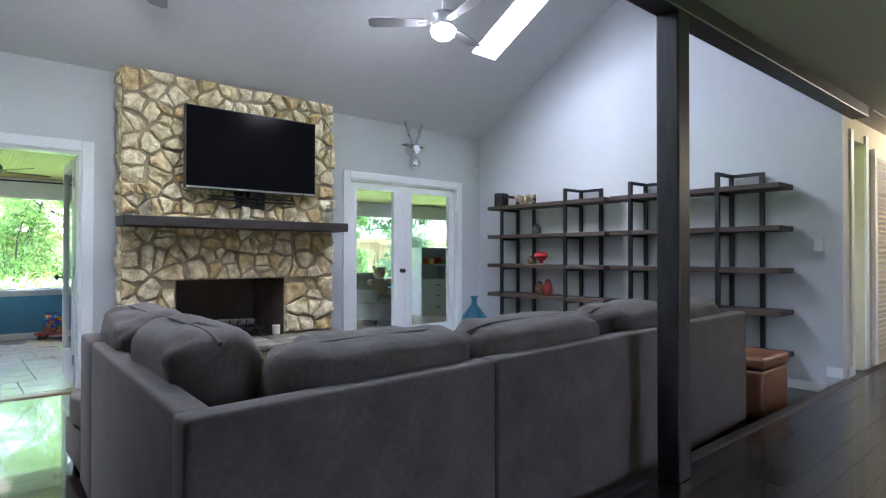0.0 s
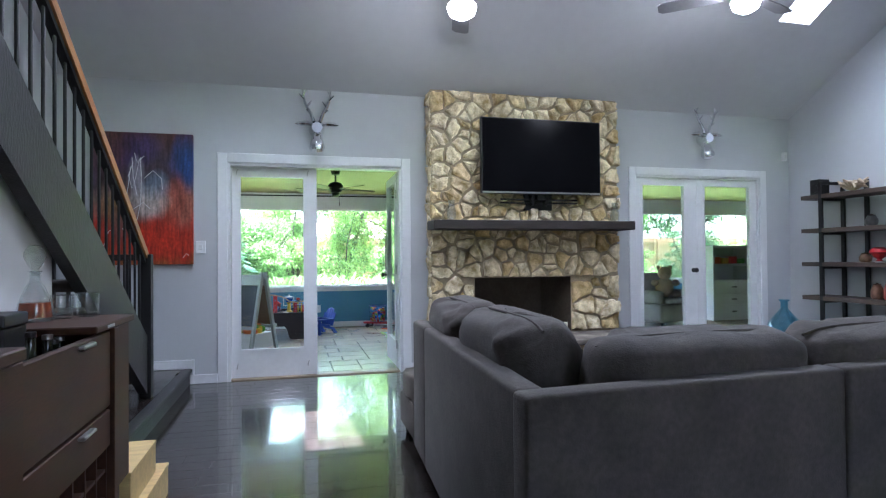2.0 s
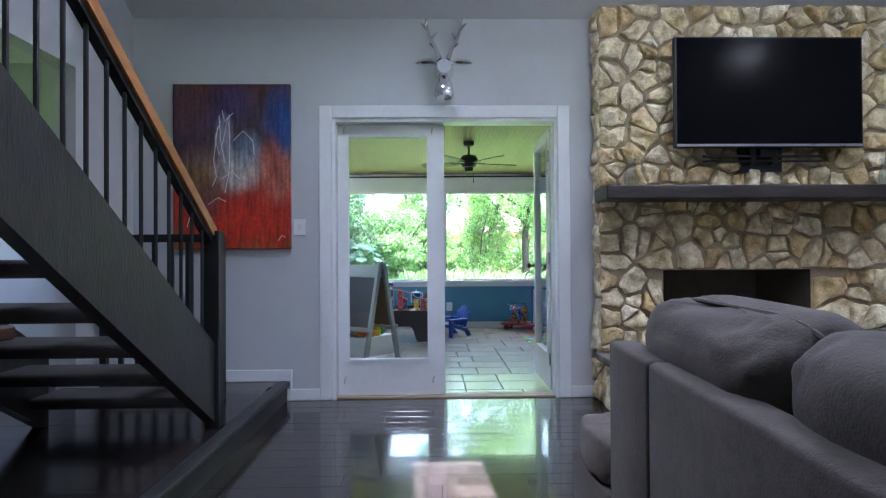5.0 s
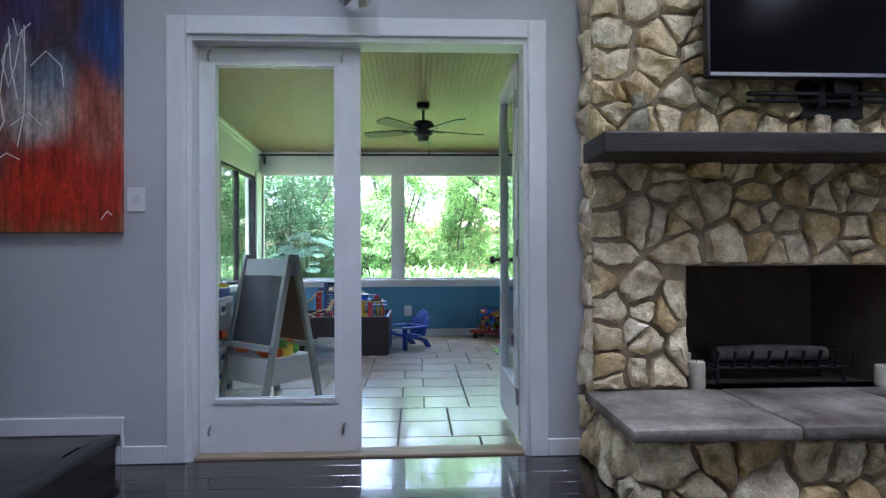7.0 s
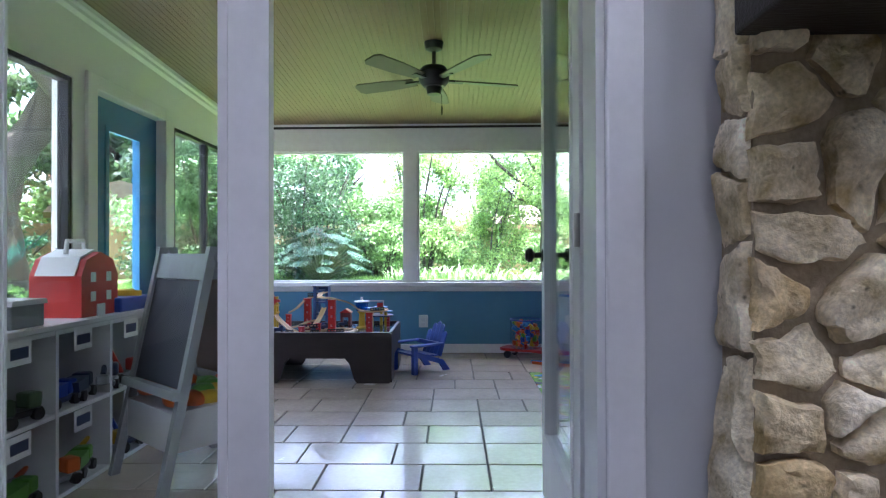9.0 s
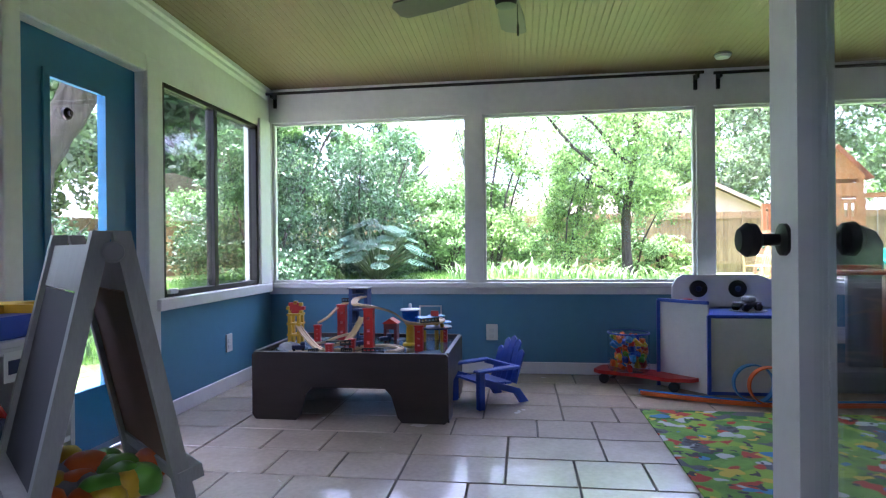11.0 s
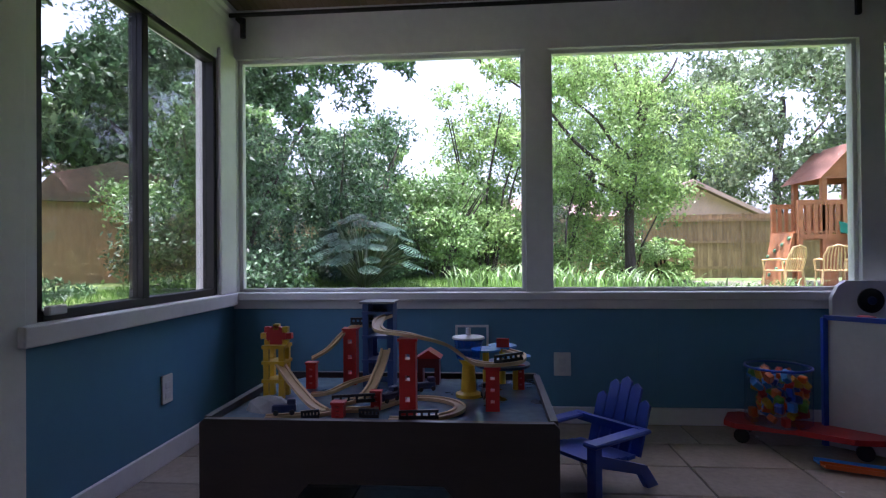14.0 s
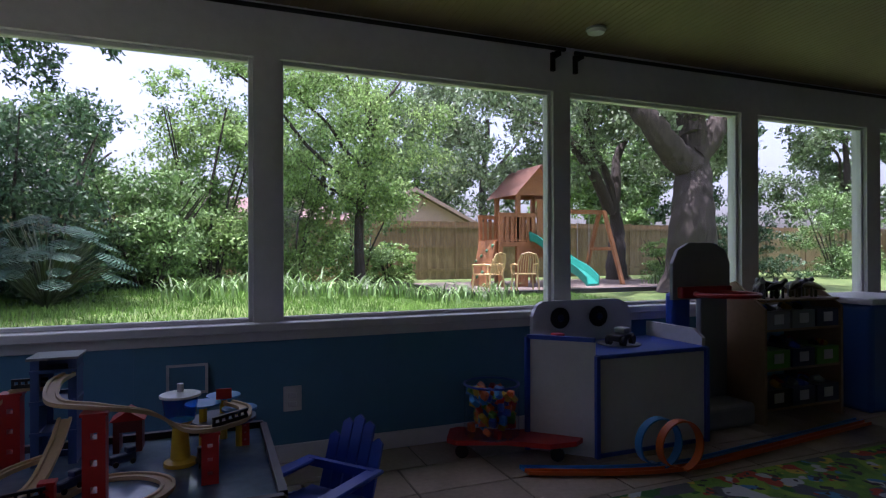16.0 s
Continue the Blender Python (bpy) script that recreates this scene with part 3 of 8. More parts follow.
for off, dz in ((0.03, 0.0), (0.015, -0.035)):
    v = [[_b.verts.new((SX0 + dx, yy, sun_ceil(yy) + z)) for dx, z in ((0, -0.0), (off, -0.0 + dz * 0), (off, -0.03 + dz), (0, -0.055 + dz))] for yy in (SUN_Y, BACK)]
    for k in range(4):
        _b.faces.new((v[0][k], v[0][(k + 1) % 4], v[1][(k + 1) % 4], v[1][k]))
struct("crown_moulding", _b, M_WHITE, "white crown moulding", "trim")
struct("crown_moulding_back", B(SX0, SX1, BACK - 0.02, BACK, 2.225, 2.26, 0.004), M_WHITE, "white crown moulding", "trim")
for a in ((8.60, 8.70), (7.70, 7.79)):
    struct("door_trim", B(SX0, SX0 + 0.025, a[0], a[1], SUN_Z, 2.02, 0.006, 2), M_WHITE, "white door trim", "trim")
struct("door_trim", B(SX0, SX0 + 0.022, 7.79, 8.60, 1.93, 2.02, 0.006, 2), M_WHITE, "white door trim", "trim")
struct("corner_trim", B(SX0, SX0 + 0.02, 10.0, 10.185, 0.667, 1.985, 0.004), M_WHITE, "white corner trim", "trim")


def bay_window(a, b):
    w = thing("window", "large fixed window in a white painted frame", "window", "sunroom windows", kind="structure")
    for q in ((a, a + 0.022, WZ0, WZ1), (b - 0.022, b, WZ0, WZ1), (a + 0.022, b - 0.022, WZ0, WZ0 + 0.02), (a + 0.022, b - 0.022, WZ1 - 0.022, WZ1)):
        part("window_frame", B(q[0], q[1], BACK + 0.03, BACK + 0.075, q[2], q[3], 0.003), M_WHITE, w)
    p = part("pane", B(a + 0.022, b - 0.022, BACK + 0.05, BACK + 0.056, WZ0 + 0.02, WZ1 - 0.022), M_GLASS, w)
    p.visible_shadow = False


for a, b in BAYS:
    bay_window(a, b)


def slider(y0, y1, z0, z1, mid):
    w = thing("window", "sliding window in a black metal frame", "window", "side windows", kind="structure")
    x0, x1 = SX0 - 0.07, SX0 - 0.005
    for q in ((y0, y0 + 0.03, z0, z1), (y1 - 0.03, y1, z0, z1), (y0 + 0.03, y1 - 0.03, z0, z0 + 0.035), (y0 + 0.03, y1 - 0.03, z1 - 0.03, z1)):
        part("window_frame", B(x0, x1, q[0], q[1], q[2], q[3], 0.003), M_BLACK, w)
    part("mullion", B(x0 + 0.005, x1 + 0.004, mid - 0.022, mid + 0.022, z0 + 0.03, z1 - 0.03, 0.003), M_BLACK, w)
    for u, v, xx in ((y0 + 0.03, mid - 0.022, x0 + 0.04), (mid + 0.022, y1 - 0.03, x0 + 0.02)):
        p = part("pane", B(xx, xx + 0.005, u, v, z0 + 0.035, z1 - 0.03), M_GLASS_DIM, w)
        p.visible_shadow = False
    part("catch", B(x1 + 0.0, x1 + 0.025, y0 + 0.03, y0 + 0.11, z0 + 0.02, z0 + 0.05, 0.004), M_WHITE, w, "small white sash catch")


slider(8.77, 10.0, WZ0, 1.925, 9.36)
slider(6.2, 7.60, WZ0, 1.945, 6.9)
bd = thing("door_garden", "blue painted glazed garden door, closed", "door", kind="structure")
part("door_leaf", wall_with_holes(bmesh.new(), "x", SX0 - 0.09, SX0 - 0.045, 7.80, 8.59, SUN_Z + 0.01, 1.925, [(7.99, 8.36, 0.26, 1.74)]), M_BLUEDOOR, bd)
part("glazing_bead", wall_with_holes(bmesh.new(), "x", SX0 - 0.046, SX0 - 0.035, 7.965, 8.385, 0.235, 1.765, [(8.0, 8.35, 0.27, 1.73)]), M_BLUEDOOR, bd)
p = part("pane", B(SX0 - 0.07, SX0 - 0.064, 7.99, 8.36, 0.26, 1.74), M_GLASS, bd)
p.visible_shadow = False
part("threshold", B(SX0 - 0.12, SX0 + 0.03, 7.79, 8.60, SUN_Z - 0.02, SUN_Z + 0.015, 0.004), M_STEEL, bd, "worn metal threshold")
part("suction_hook", lathe(bmesh.new(), [(0.03, 0), (0.028, 0.012), (0.012, 0.018), (0.012, 0.03), (0, 0.03)], 14, Matrix.Translation((SX0 - 0.06, 8.12, 1.59)) @ pose(0, 0, 0, 0, 90, 0)), M_PLASTIC_BLACK, bd, "round black suction disc on the glass", True)
struct("sunroom_slab", B(SX0 - 0.12, SX1, SUN_Y, BACK + 0.1, -0.4, SUN_Z - 0.007), M_GROUT, "grout bed under the tiles", "floor")


# ---- living room ----
def cell_stones(u0, u1, v0, v1, size, seed, hole=None, grow=0.0):
    """Outlines of fitted stones that fill a rectangle: cells round scattered seeds, clipped to the rectangle and kept off a hole."""
    r = random.Random(seed)
    pts = []
    nv = max(1, round((v1 - v0) / size))
    for j in range(nv):
        nu = max(1, round((u1 - u0) / (size * r.uniform(0.95, 1.35))))
        for i in range(nu):
            p = (u0 + (i + 0.5 + r.uniform(-0.42, 0.42)) * (u1 - u0) / nu, v0 + (j + 0.5 + r.uniform(-0.46, 0.46)) * (v1 - v0) / nv)
            if r.random() < 0.10:
                continue
            pts.append(p)
            if r.random() < 0.26:
                a = r.uniform(0, 6.28)
                pts.append((min(u1 - 0.02, max(u0 + 0.02, p[0] + size * 0.42 * math.cos(a))), min(v1 - 0.02, max(v0 + 0.02, p[1] + size * 0.36 * math.sin(a)))))
    if hole:
        pts = [p for p in pts if not (hole[0] < p[0] < hole[1] and hole[2] < p[1] < hole[3])]

    def clip(poly, n, d):
        out = []
        for k in range(len(poly)):
            a, b = poly[k], poly[(k + 1) % len(poly)]
            da, db = a[0] * n[0] + a[1] * n[1] - d, b[0] * n[0] + b[1] * n[1] - d
            if da <= 0:
                out.append(a)
            if da * db < 0:
                t = da / (da - db)
                out.append((a[0] + t * (b[0] - a[0]), a[1] + t * (b[1] - a[1])))
        return out
    cells = []
    for p in pts:
        poly = [(u0, v0), (u1, v0), (u1, v1), (u0, v1)]
        for q in pts:
            if q is p or abs(q[0] - p[0]) > 4 * size or abs(q[1] - p[1]) > 4 * size:
                continue
            n = (q[0] - p[0], q[1] - p[1])
            poly = clip(poly, n, n[0] * (p[0] + q[0]) / 2 + n[1] * (p[1] + q[1]) / 2)
            if len(poly) < 3:
                break
        if hole and len(poly) > 2:
            if p[1] >= hole[3]:
                poly = clip(poly, (0, -1), -hole[3])
            elif p[0] <= hole[0]:
                poly = clip(poly, (1, 0), hole[0])
            elif p[0] >= hole[1]:
                poly = clip(poly, (-1, 0), -hole[1])
            else:
                poly = clip(poly, (0, 1), hole[2])
        if len(poly) > 2:
            cells.append(poly)
    return cells


def stone(poly, place, gap, depth, r):
    """One rough stone on an outline; place turns (u, v, out) into a point."""
    n = len(poly)
    cu, cv = sum(p[0] for p in poly) / n, sum(p[1] for p in poly) / n
    per = sum(math.dist(poly[k], poly[(k + 1) % n]) for k in range(n))
    ring = []
    for k in range(n):
        a, b = poly[k], poly[(k + 1) % n]
        m = max(1, round(math.dist(a, b) / per * 26))
        for i in range(m):
            t = i / m
            ring.append((a[0] + t * (b[0] - a[0]), a[1] + t * (b[1] - a[1])))
    rad = per / 6.28
    f = max(0.4, 1 - gap / max(rad, 0.02))
    ph = r.uniform(0, 50)
    g = []
    for u, v in ring:
        q = 0.13 * noise.noise(Vector((u * 22, v * 22, ph))) + 0.07 * noise.noise(Vector((u * 60, v * 60, ph))) - 0.035
        g.append((cu + (u - cu) * f * (1 + q), cv + (v - cv) * f * (1 + q)))
    bm = bmesh.new()
    tilt = (r.uniform(-0.16, 0.16), r.uniform(-0.16, 0.16))
    rows = []
    for s, d in ((1.0, -0.012), (0.985, depth * 0.55), (0.92, depth * 0.86), (0.72, depth * 0.98), (0.48, depth * 1.04), (0.22, depth * 1.02)):
        rows.append([bm.verts.new(place(cu + (u - cu) * s, cv + (v - cv) * s, max(-0.012, d + ((u - cu) * tilt[0] + (v - cv) * tilt[1]) * (s < 1)))) for u, v in g])
    for row in rows[1:]:
        for v in row:
            q = v.co * 15 + Vector((ph, 0, 0))
            v.co += Vector((noise.noise(q), noise.noise(q + Vector((7, 0, 0))), noise.noise(q + Vector((0, 7, 0))))) * 0.012
            q = q * 2.9
            v.co += Vector((noise.noise(q), noise.noise(q + Vector((7, 0, 0))), noise.noise(q + Vector((0, 7, 0))))) * 0.006
    m = len(g)
    for a, b in zip(rows, rows[1:]):
        for k in range(m):
            bm.faces.new((a[k], a[(k + 1) % m], b[(k + 1) % m], b[k]))
    bm.faces.new(rows[-1])
    bmesh.ops.recalc_face_normals(bm, faces=bm.faces[:])
    return bm


FX0, FX1, FY, FZ = 1.335, 3.44, 5.655, 2.82
fire = thing("fireplace", "field stone fireplace with a raised hearth and open firebox", "fireplace", kind="structure")
part("chimney_breast", wall_with_holes(bmesh.new(), "y", FY, WALL_Y, FX0 + 0.02, FX1 - 0.02, 0.0, FZ, [(1.80, 2.86, 0.34, 0.93)]), M_MORTAR, fire)
part("hearth_base", B(FX0 + 0.02, FX1 - 0.02, 5.12, FY, 0.0, 0.30), M_MORTAR, fire)
fb = bmesh.new()
for q in ([(1.80, FY, 0.34), (2.86, FY, 0.34), (2.72, 6.1, 0.34), (1.94, 6.1, 0.34)], [(1.80, FY, 0.93), (2.86, FY, 0.93), (2.72, 6.1, 0.93), (1.94, 6.1, 0.93)],
          [(1.80, FY, 0.34), (1.94, 6.1, 0.34), (1.94, 6.1, 0.93), (1.80, FY, 0.93)], [(2.86, FY, 0.34), (2.72, 6.1, 0.34), (2.72, 6.1, 0.93), (2.86, FY, 0.93)], [(1.94, 6.1, 0.34), (2.72, 6.1, 0.34), (2.72, 6.1, 0.93), (1.94, 6.1, 0.93)]):
    fb.faces.new([fb.verts.new(v) for v in q])
part("firebox", fb, M_FIREBRICK, fire, "soot-blackened firebox lining")
part("firebox_back", B(1.74, 2.92, 6.102, 6.16, 0.28, 0.99), M_FIREBRICK, fire)
part("firebox_surround", wall_with_holes(bmesh.new(), "y", SUN_Y + 0.007, 6.101, 1.74, 2.92, 0.28, 0.99, [(1.79, 2.87, 0.335, 0.935)]), M_FIREBRICK, fire)
part("mantel_shelf", B(1.305, 3.44, 5.335, FY - 0.02, 1.41, 1.50, 0.008, 2), M_MANTEL, fire, "thick dark wooden mantel beam")
_r = random.Random(11)
_cells = cell_stones(FX0, FX1, 0.36, FZ, 0.142, 21, (1.80, 2.86, 0.2, 0.93))
for poly in _cells:
    part("stone", stone(poly, lambda u, v, d: (u, FY - d, v), 0.014, _r.uniform(0.026, 0.06), _r), M_STONE, fire, smooth=True)
for poly in cell_stones(5.12, WALL_Y, 0.0, 0.30, 0.15, 22):
    part("stone", stone(poly, lambda u, v, d: (FX0 + 0.02 - d, u, v), 0.008, 0.02, _r), M_STONE, fire, smooth=True)
for poly in cell_stones(FY, WALL_Y, 0.34, FZ, 0.16, 23):
    part("stone", stone(poly, lambda u, v, d: (FX0 + 0.02 - d, u, v), 0.006, 0.022, _r), M_STONE, fire, smooth=True)
for poly in cell_stones(FX0, FX1, 0.0, 0.30, 0.16, 24):
    part("stone", stone(poly, lambda u, v, d: (u, 5.12 - d, v), 0.010, 0.03, _r), M_STONE, fire, smooth=True)
for k, (a, b) in enumerate(((1.31, 1.95), (1.96, 2.6), (2.61, 3.47))):
    bm = B(a, b, 5.045, FY - 0.005, 0.30, 0.352, 0.014, 2)
    for v in bm.verts:
        v.co += Vector((0, noise.noise(v.co * 5) * 0.03 if v.co.y < 5.1 else 0, 0))
    part("hearth_slab", bm, M_HEARTH, fire, "worn flat stone slab", True)

# log grate, candles
g = thing("fire_grate", "black iron log grate with ashes standing in the firebox", "grate")
for k in range(9):
    x = 1.98 + k * 0.085
    part("bar", tube(bmesh.new(), [(x, 5.70, 0.52), (x, 5.72, 0.44), (x, 5.95, 0.42), (x, 5.99, 0.50)], 0.009, 6), M_BLACK, g, smooth=True)
for yy in (5.75, 5.93):
    part("cross_bar", rod(bmesh.new(), (1.95, yy, 0.425), (2.69, yy, 0.425), 0.011), M_BLACK, g)
for x in (2.0, 2.64):
    for yy in (5.75, 5.93):
        part("leg", rod(bmesh.new(), (x, yy, 0.342), (x, yy, 0.425), 0.010), M_BLACK, g)
lg = bmesh.new()
tube(lg, [(2.05, 5.86, 0.475), (2.3, 5.84, 0.482), (2.62, 5.86, 0.475)], [0.04, 0.045, 0.035], 10)
solo("charred_log", lg, mk("charred_log", (0.12, 0.11, 0.10), 0.95, var=0.5, scale=9, bump=0.8, bscale=20), "burnt grey log lying on the fire grate", "log", smooth=True)
M_WAX = mk("cream_wax", (0.62, 0.58, 0.46), 0.5, var=0.06)
for x, yy, h in ((1.86, 5.68, 0.13), (2.79, 5.68, 0.10), (1.83, 5.76, 0.16)):
    c = thing("candle", "cream pillar candle standing at the firebox edge", "candle", "candles", pose(x, yy, 0.345))
    part("wax", lathe(bmesh.new(), [(0.038, 0), (0.04, 0.004), (0.04, h - 0.004), (0.036, h), (0.02, h - 0.006), (0, h - 0.006)], 18), M_WAX, c, smooth=True)
    part("wick", rod(bmesh.new(), (0, 0, h - 0.006), (0.002, 0, h + 0.01), 0.0015, n=5), M_BLACK, c)

# television on its arm
tv = thing("television", "large flat black television on a wall arm", "television")
part("case", B(1.825, 3.13, 5.485, 5.53, 1.775, 2.535, 0.006, 2), M_PLASTIC_BLACK, tv)
part("screen", B(1.838, 3.117, 5.4815, 5.486, 1.80, 2.523), M_TV, tv, "glossy dark screen")
part("lower_edge", B(1.835, 3.12, 5.479, 5.4845, 1.778, 1.796, 0.002), M_STEEL, tv, "thin silver lower edge")
part("wall_plate", B(2.33, 2.63, 5.60, 5.64, 1.62, 2.3), M_BLACK, tv)
part("arm", B(2.44, 2.52, 5.53, 5.62, 1.72, 1.80), M_BLACK, tv)
for z0, z1 in ((1.715, 1.733), (1.683, 1.697)):
    part("bracket_rail", B(2.05, 2.90, 5.55, 5.575, z0, z1, 0.004), M_BLACK, tv)
for x in (2.40, 2.55):
    part("bracket_foot", B(x - 0.02, x + 0.02, 5.55, 5.60, 1.665, 1.775, 0.006), M_BLACK, tv)

M_CLEAR = mk_glass("clear_glass", (0.93, 0.95, 0.95), 0.10)
for x in (1.52, 3.30):
    v = thing("glass_vase", "clear glass vase standing on the mantel", "vase", "mantel vases", pose(x, 5.50, 1.501))
    part("body", lathe(bmesh.new(), [(0.035, 0), (0.045, 0.02), (0.05, 0.07), (0.036, 0.14), (0.028, 0.17), (0.036, 0.20), (0.034, 0.20), (0.026, 0.17), (0.033, 0.14), (0.046, 0.07), (0.04, 0.02), (0, 0.01)], 18), M_CLEAR, v, smooth=True)
    part("base_ring", lathe(bmesh.new(), [(0.036, -0.0005), (0.038, 0.004), (0.034, 0.006), (0, 0.006)], 18), M_CHROME, v, smooth=True)


# chrome stag heads
def stag(m):
    b = bmesh.new()
    lathe(b, [(0.0, -0.03), (0.055, -0.02), (0.075, 0.02), (0.062, 0.09), (0.048, 0.14), (0.05, 0.19), (0.062, 0.23), (0.045, 0.275), (0, 0.29)], 18, pose(0, -0.11, -0.15, -18, 0, 0))
    lathe(b, [(0.075, 0), (0.07, 0.06), (0.05, 0.14), (0, 0.14)], 16, pose(0, 0.0, 0.06, 90, 0, 0))
    for s in (-1, 1):
        tube(b, [(s * 0.05, -0.08, 0.10), (s * 0.10, -0.085, 0.105), (s * 0.16, -0.09, 0.10), (s * 0.205, -0.09, 0.095)], [0.014, 0.028, 0.022, 0.004], 8)
        tube(b, [(s * 0.03, -0.09, 0.12), (s * 0.055, -0.08, 0.20), (s * 0.10, -0.07, 0.28), (s * 0.125, -0.07, 0.36), (s * 0.13, -0.07, 0.43)], [0.019, 0.016, 0.014, 0.012, 0.006], 8)
        for f, dx, dz in ((0.20, 0.05, 0.04), (0.27, -0.035, 0.05), (0.34, 0.045, 0.045), (0.37, -0.03, 0.05)):
            x0 = s * (0.055 + (f - 0.20) * 0.45)
            tube(b, [(x0, -0.075, f), (x0 + s * dx, -0.085, f + dz)], [0.011, 0.005], 6)
    return solo("stag_head", b, M_CHROME, "polished chrome stag head mounted on the wall", "wall ornament", "chrome stag heads", smooth=True, m=m)


stag(pose(0.25, WALL_Y, 2.33))
stag(pose(4.62, WALL_Y, 2.42))

# switch plates and a small wall sensor
for nm, lb, cat, a in (("light_switch", "white light switch plate on the wall", "switch", (-0.845, -0.76, 5.790, 5.80, 1.20, 1.315)), ("wall_sensor", "small white sensor box high in the corner", "sensor", (5.74, 5.79, 5.76, 5.80, 2.27, 2.37)), ("light_switch", "white light switch plate on the wall", "switch", (5.838, 5.85, 1.64, 1.71, 1.20, 1.315))):
    s = thing(nm, lb, cat, m=pose((a[0] + a[1]) / 2, (a[2] + a[3]) / 2, a[4]))
    w, dp, h = (a[1] - a[0]) / 2, (a[3] - a[2]) / 2, a[5] - a[4]
    part("plate", B(-w, w, -dp, dp, 0, h, 0.003, 2), M_TRIM, s)
    part("rocker", B(-w * 0.4, w * 0.4, -dp - 0.004, dp, h * 0.3, h * 0.7, 0.002), M_WHITE, s)


# abstract canvas
def mk_art():
    m = bpy.data.materials.new("abstract_paint")
    m.use_nodes = True
    N, L = m.node_tree.nodes, m.node_tree.links
    b = N["Principled BSDF"]
    b.inputs["Roughness"].default_value = 0.4
    tc, sep = N.new("ShaderNodeTexCoord"), N.new("ShaderNodeSeparateXYZ")
    nz = N.new("ShaderNodeTexNoise")
    nz.inputs["Scale"].default_value, nz.inputs["Detail"].default_value = 4.5, 6
    mp = N.new("ShaderNodeMapping")
    mp.inputs["Scale"].default_value = (1.3, 1, 0.45)
    L.new(tc.outputs["Object"], mp.inputs[0]), L.new(mp.outputs[0], nz.inputs["Vector"])
    L.new(tc.outputs["Generated"], sep.inputs[0])

    def math_(op, a, c):
        n = N.new("ShaderNodeMath")
        n.operation = op
        for k, v in enumerate((a, c)):
            if isinstance(v, (int, float)):
                n.inputs[k].default_value = v
            else:
                L.new(v, n.inputs[k])
        return n.outputs[0]
    h = math_("ADD", sep.outputs[2], math_("MULTIPLY", math_("SUBTRACT", nz.outputs[0], 0.5), 0.6))
    r = N.new("ShaderNodeValToRGB")
    cr = r.color_ramp
    for pos, col in ((0.0, (0.30, 0.10, 0.03)), (0.12, (0.42, 0.035, 0.015)), (0.30, (0.36, 0.03, 0.015)), (0.40, (0.30, 0.10, 0.07)), (0.50, (0.20, 0.12, 0.09)), (0.62, (0.06, 0.035, 0.05)), (0.80, (0.05, 0.03, 0.09)), (1.0, (0.09, 0.03, 0.025))):
        e = cr.elements.new(pos)
        e.color = (*col, 1)
    cr.elements.remove(cr.elements[0])
    cr.elements[len(cr.elements) - 1].color = cr.elements[len(cr.elements) - 2].color = (0.09, 0.03, 0.025, 1)
    L.new(h, r.inputs[0])
    out = r.outputs[0]

    def blob(cx, cz, sx, sz, col, amount, sc, seed):
        nonlocal out
        n = N.new("ShaderNodeTexNoise")
        n.inputs["Scale"].default_value, n.inputs["Detail"].default_value = sc, 5
        ma = N.new("ShaderNodeMapping")
        ma.inputs["Location"].default_value = (seed, seed * 2, 0)
        ma.inputs["Scale"].default_value = (1.5, 1, 0.6)
        L.new(tc.outputs["Object"], ma.inputs[0]), L.new(ma.outputs[0], n.inputs["Vector"])
        dx = math_("DIVIDE", math_("SUBTRACT", sep.outputs[0], cx), sx)
        dz = math_("DIVIDE", math_("SUBTRACT", sep.outputs[2], cz), sz)
        d = math_("ADD", math_("MULTIPLY", dx, dx), math_("MULTIPLY", dz, dz))
        f = N.new("ShaderNodeMapRange")
        f.inputs[1].default_value, f.inputs[2].default_value, f.inputs[3].default_value, f.inputs[4].default_value = 1.1, 0.1, 0.0, amount
        L.new(math_("ADD", d, math_("MULTIPLY", math_("SUBTRACT", n.outputs[0], 0.5), 1.3)), f.inputs[0])
        mx = N.new("ShaderNodeMix")
        mx.data_type = "RGBA"
        L.new(f.outputs[0], mx.inputs[0]), L.new(out, mx.inputs[6])
        mx.inputs[7].default_value = (*col, 1)
        out = mx.outputs[2]
    blob(0.92, 0.78, 0.16, 0.24, (0.02, 0.07, 0.24), 0.9, 6, 1)
    blob(0.62, 0.78, 0.20, 0.26, (0.07, 0.045, 0.05), 0.8, 7, 12)
    blob(0.84, 0.52, 0.10, 0.22, (0.16, 0.035, 0.03), 0.7, 6, 13)
    blob(0.45, 0.88, 0.25, 0.16, (0.05, 0.03, 0.12), 0.8, 6, 2)
    blob(0.80, 0.45, 0.22, 0.20, (0.40, 0.10, 0.06), 0.8, 6, 3)
    blob(0.22, 0.42, 0.16, 0.14, (0.22, 0.14, 0.035), 0.7, 7, 4)
    blob(0.55, 0.46, 0.24, 0.14, (0.52, 0.47, 0.44), 0.85, 9, 5)
    blob(0.62, 0.60, 0.16, 0.12, (0.20, 0.28, 0.38), 0.6, 5, 8)
    blob(0.44, 0.66, 0.09, 0.17, (0.45, 0.44, 0.50), 0.55, 6, 6)
    blob(0.12, 0.86, 0.25, 0.22, (0.10, 0.035, 0.035), 0.8, 9, 9)
    blob(0.30, 0.30, 0.14, 0.16, (0.12, 0.06, 0.05), 0.8, 6, 10)
    blob(0.62, 0.20, 0.34, 0.20, (0.48, 0.03, 0.012), 0.9, 7, 7)
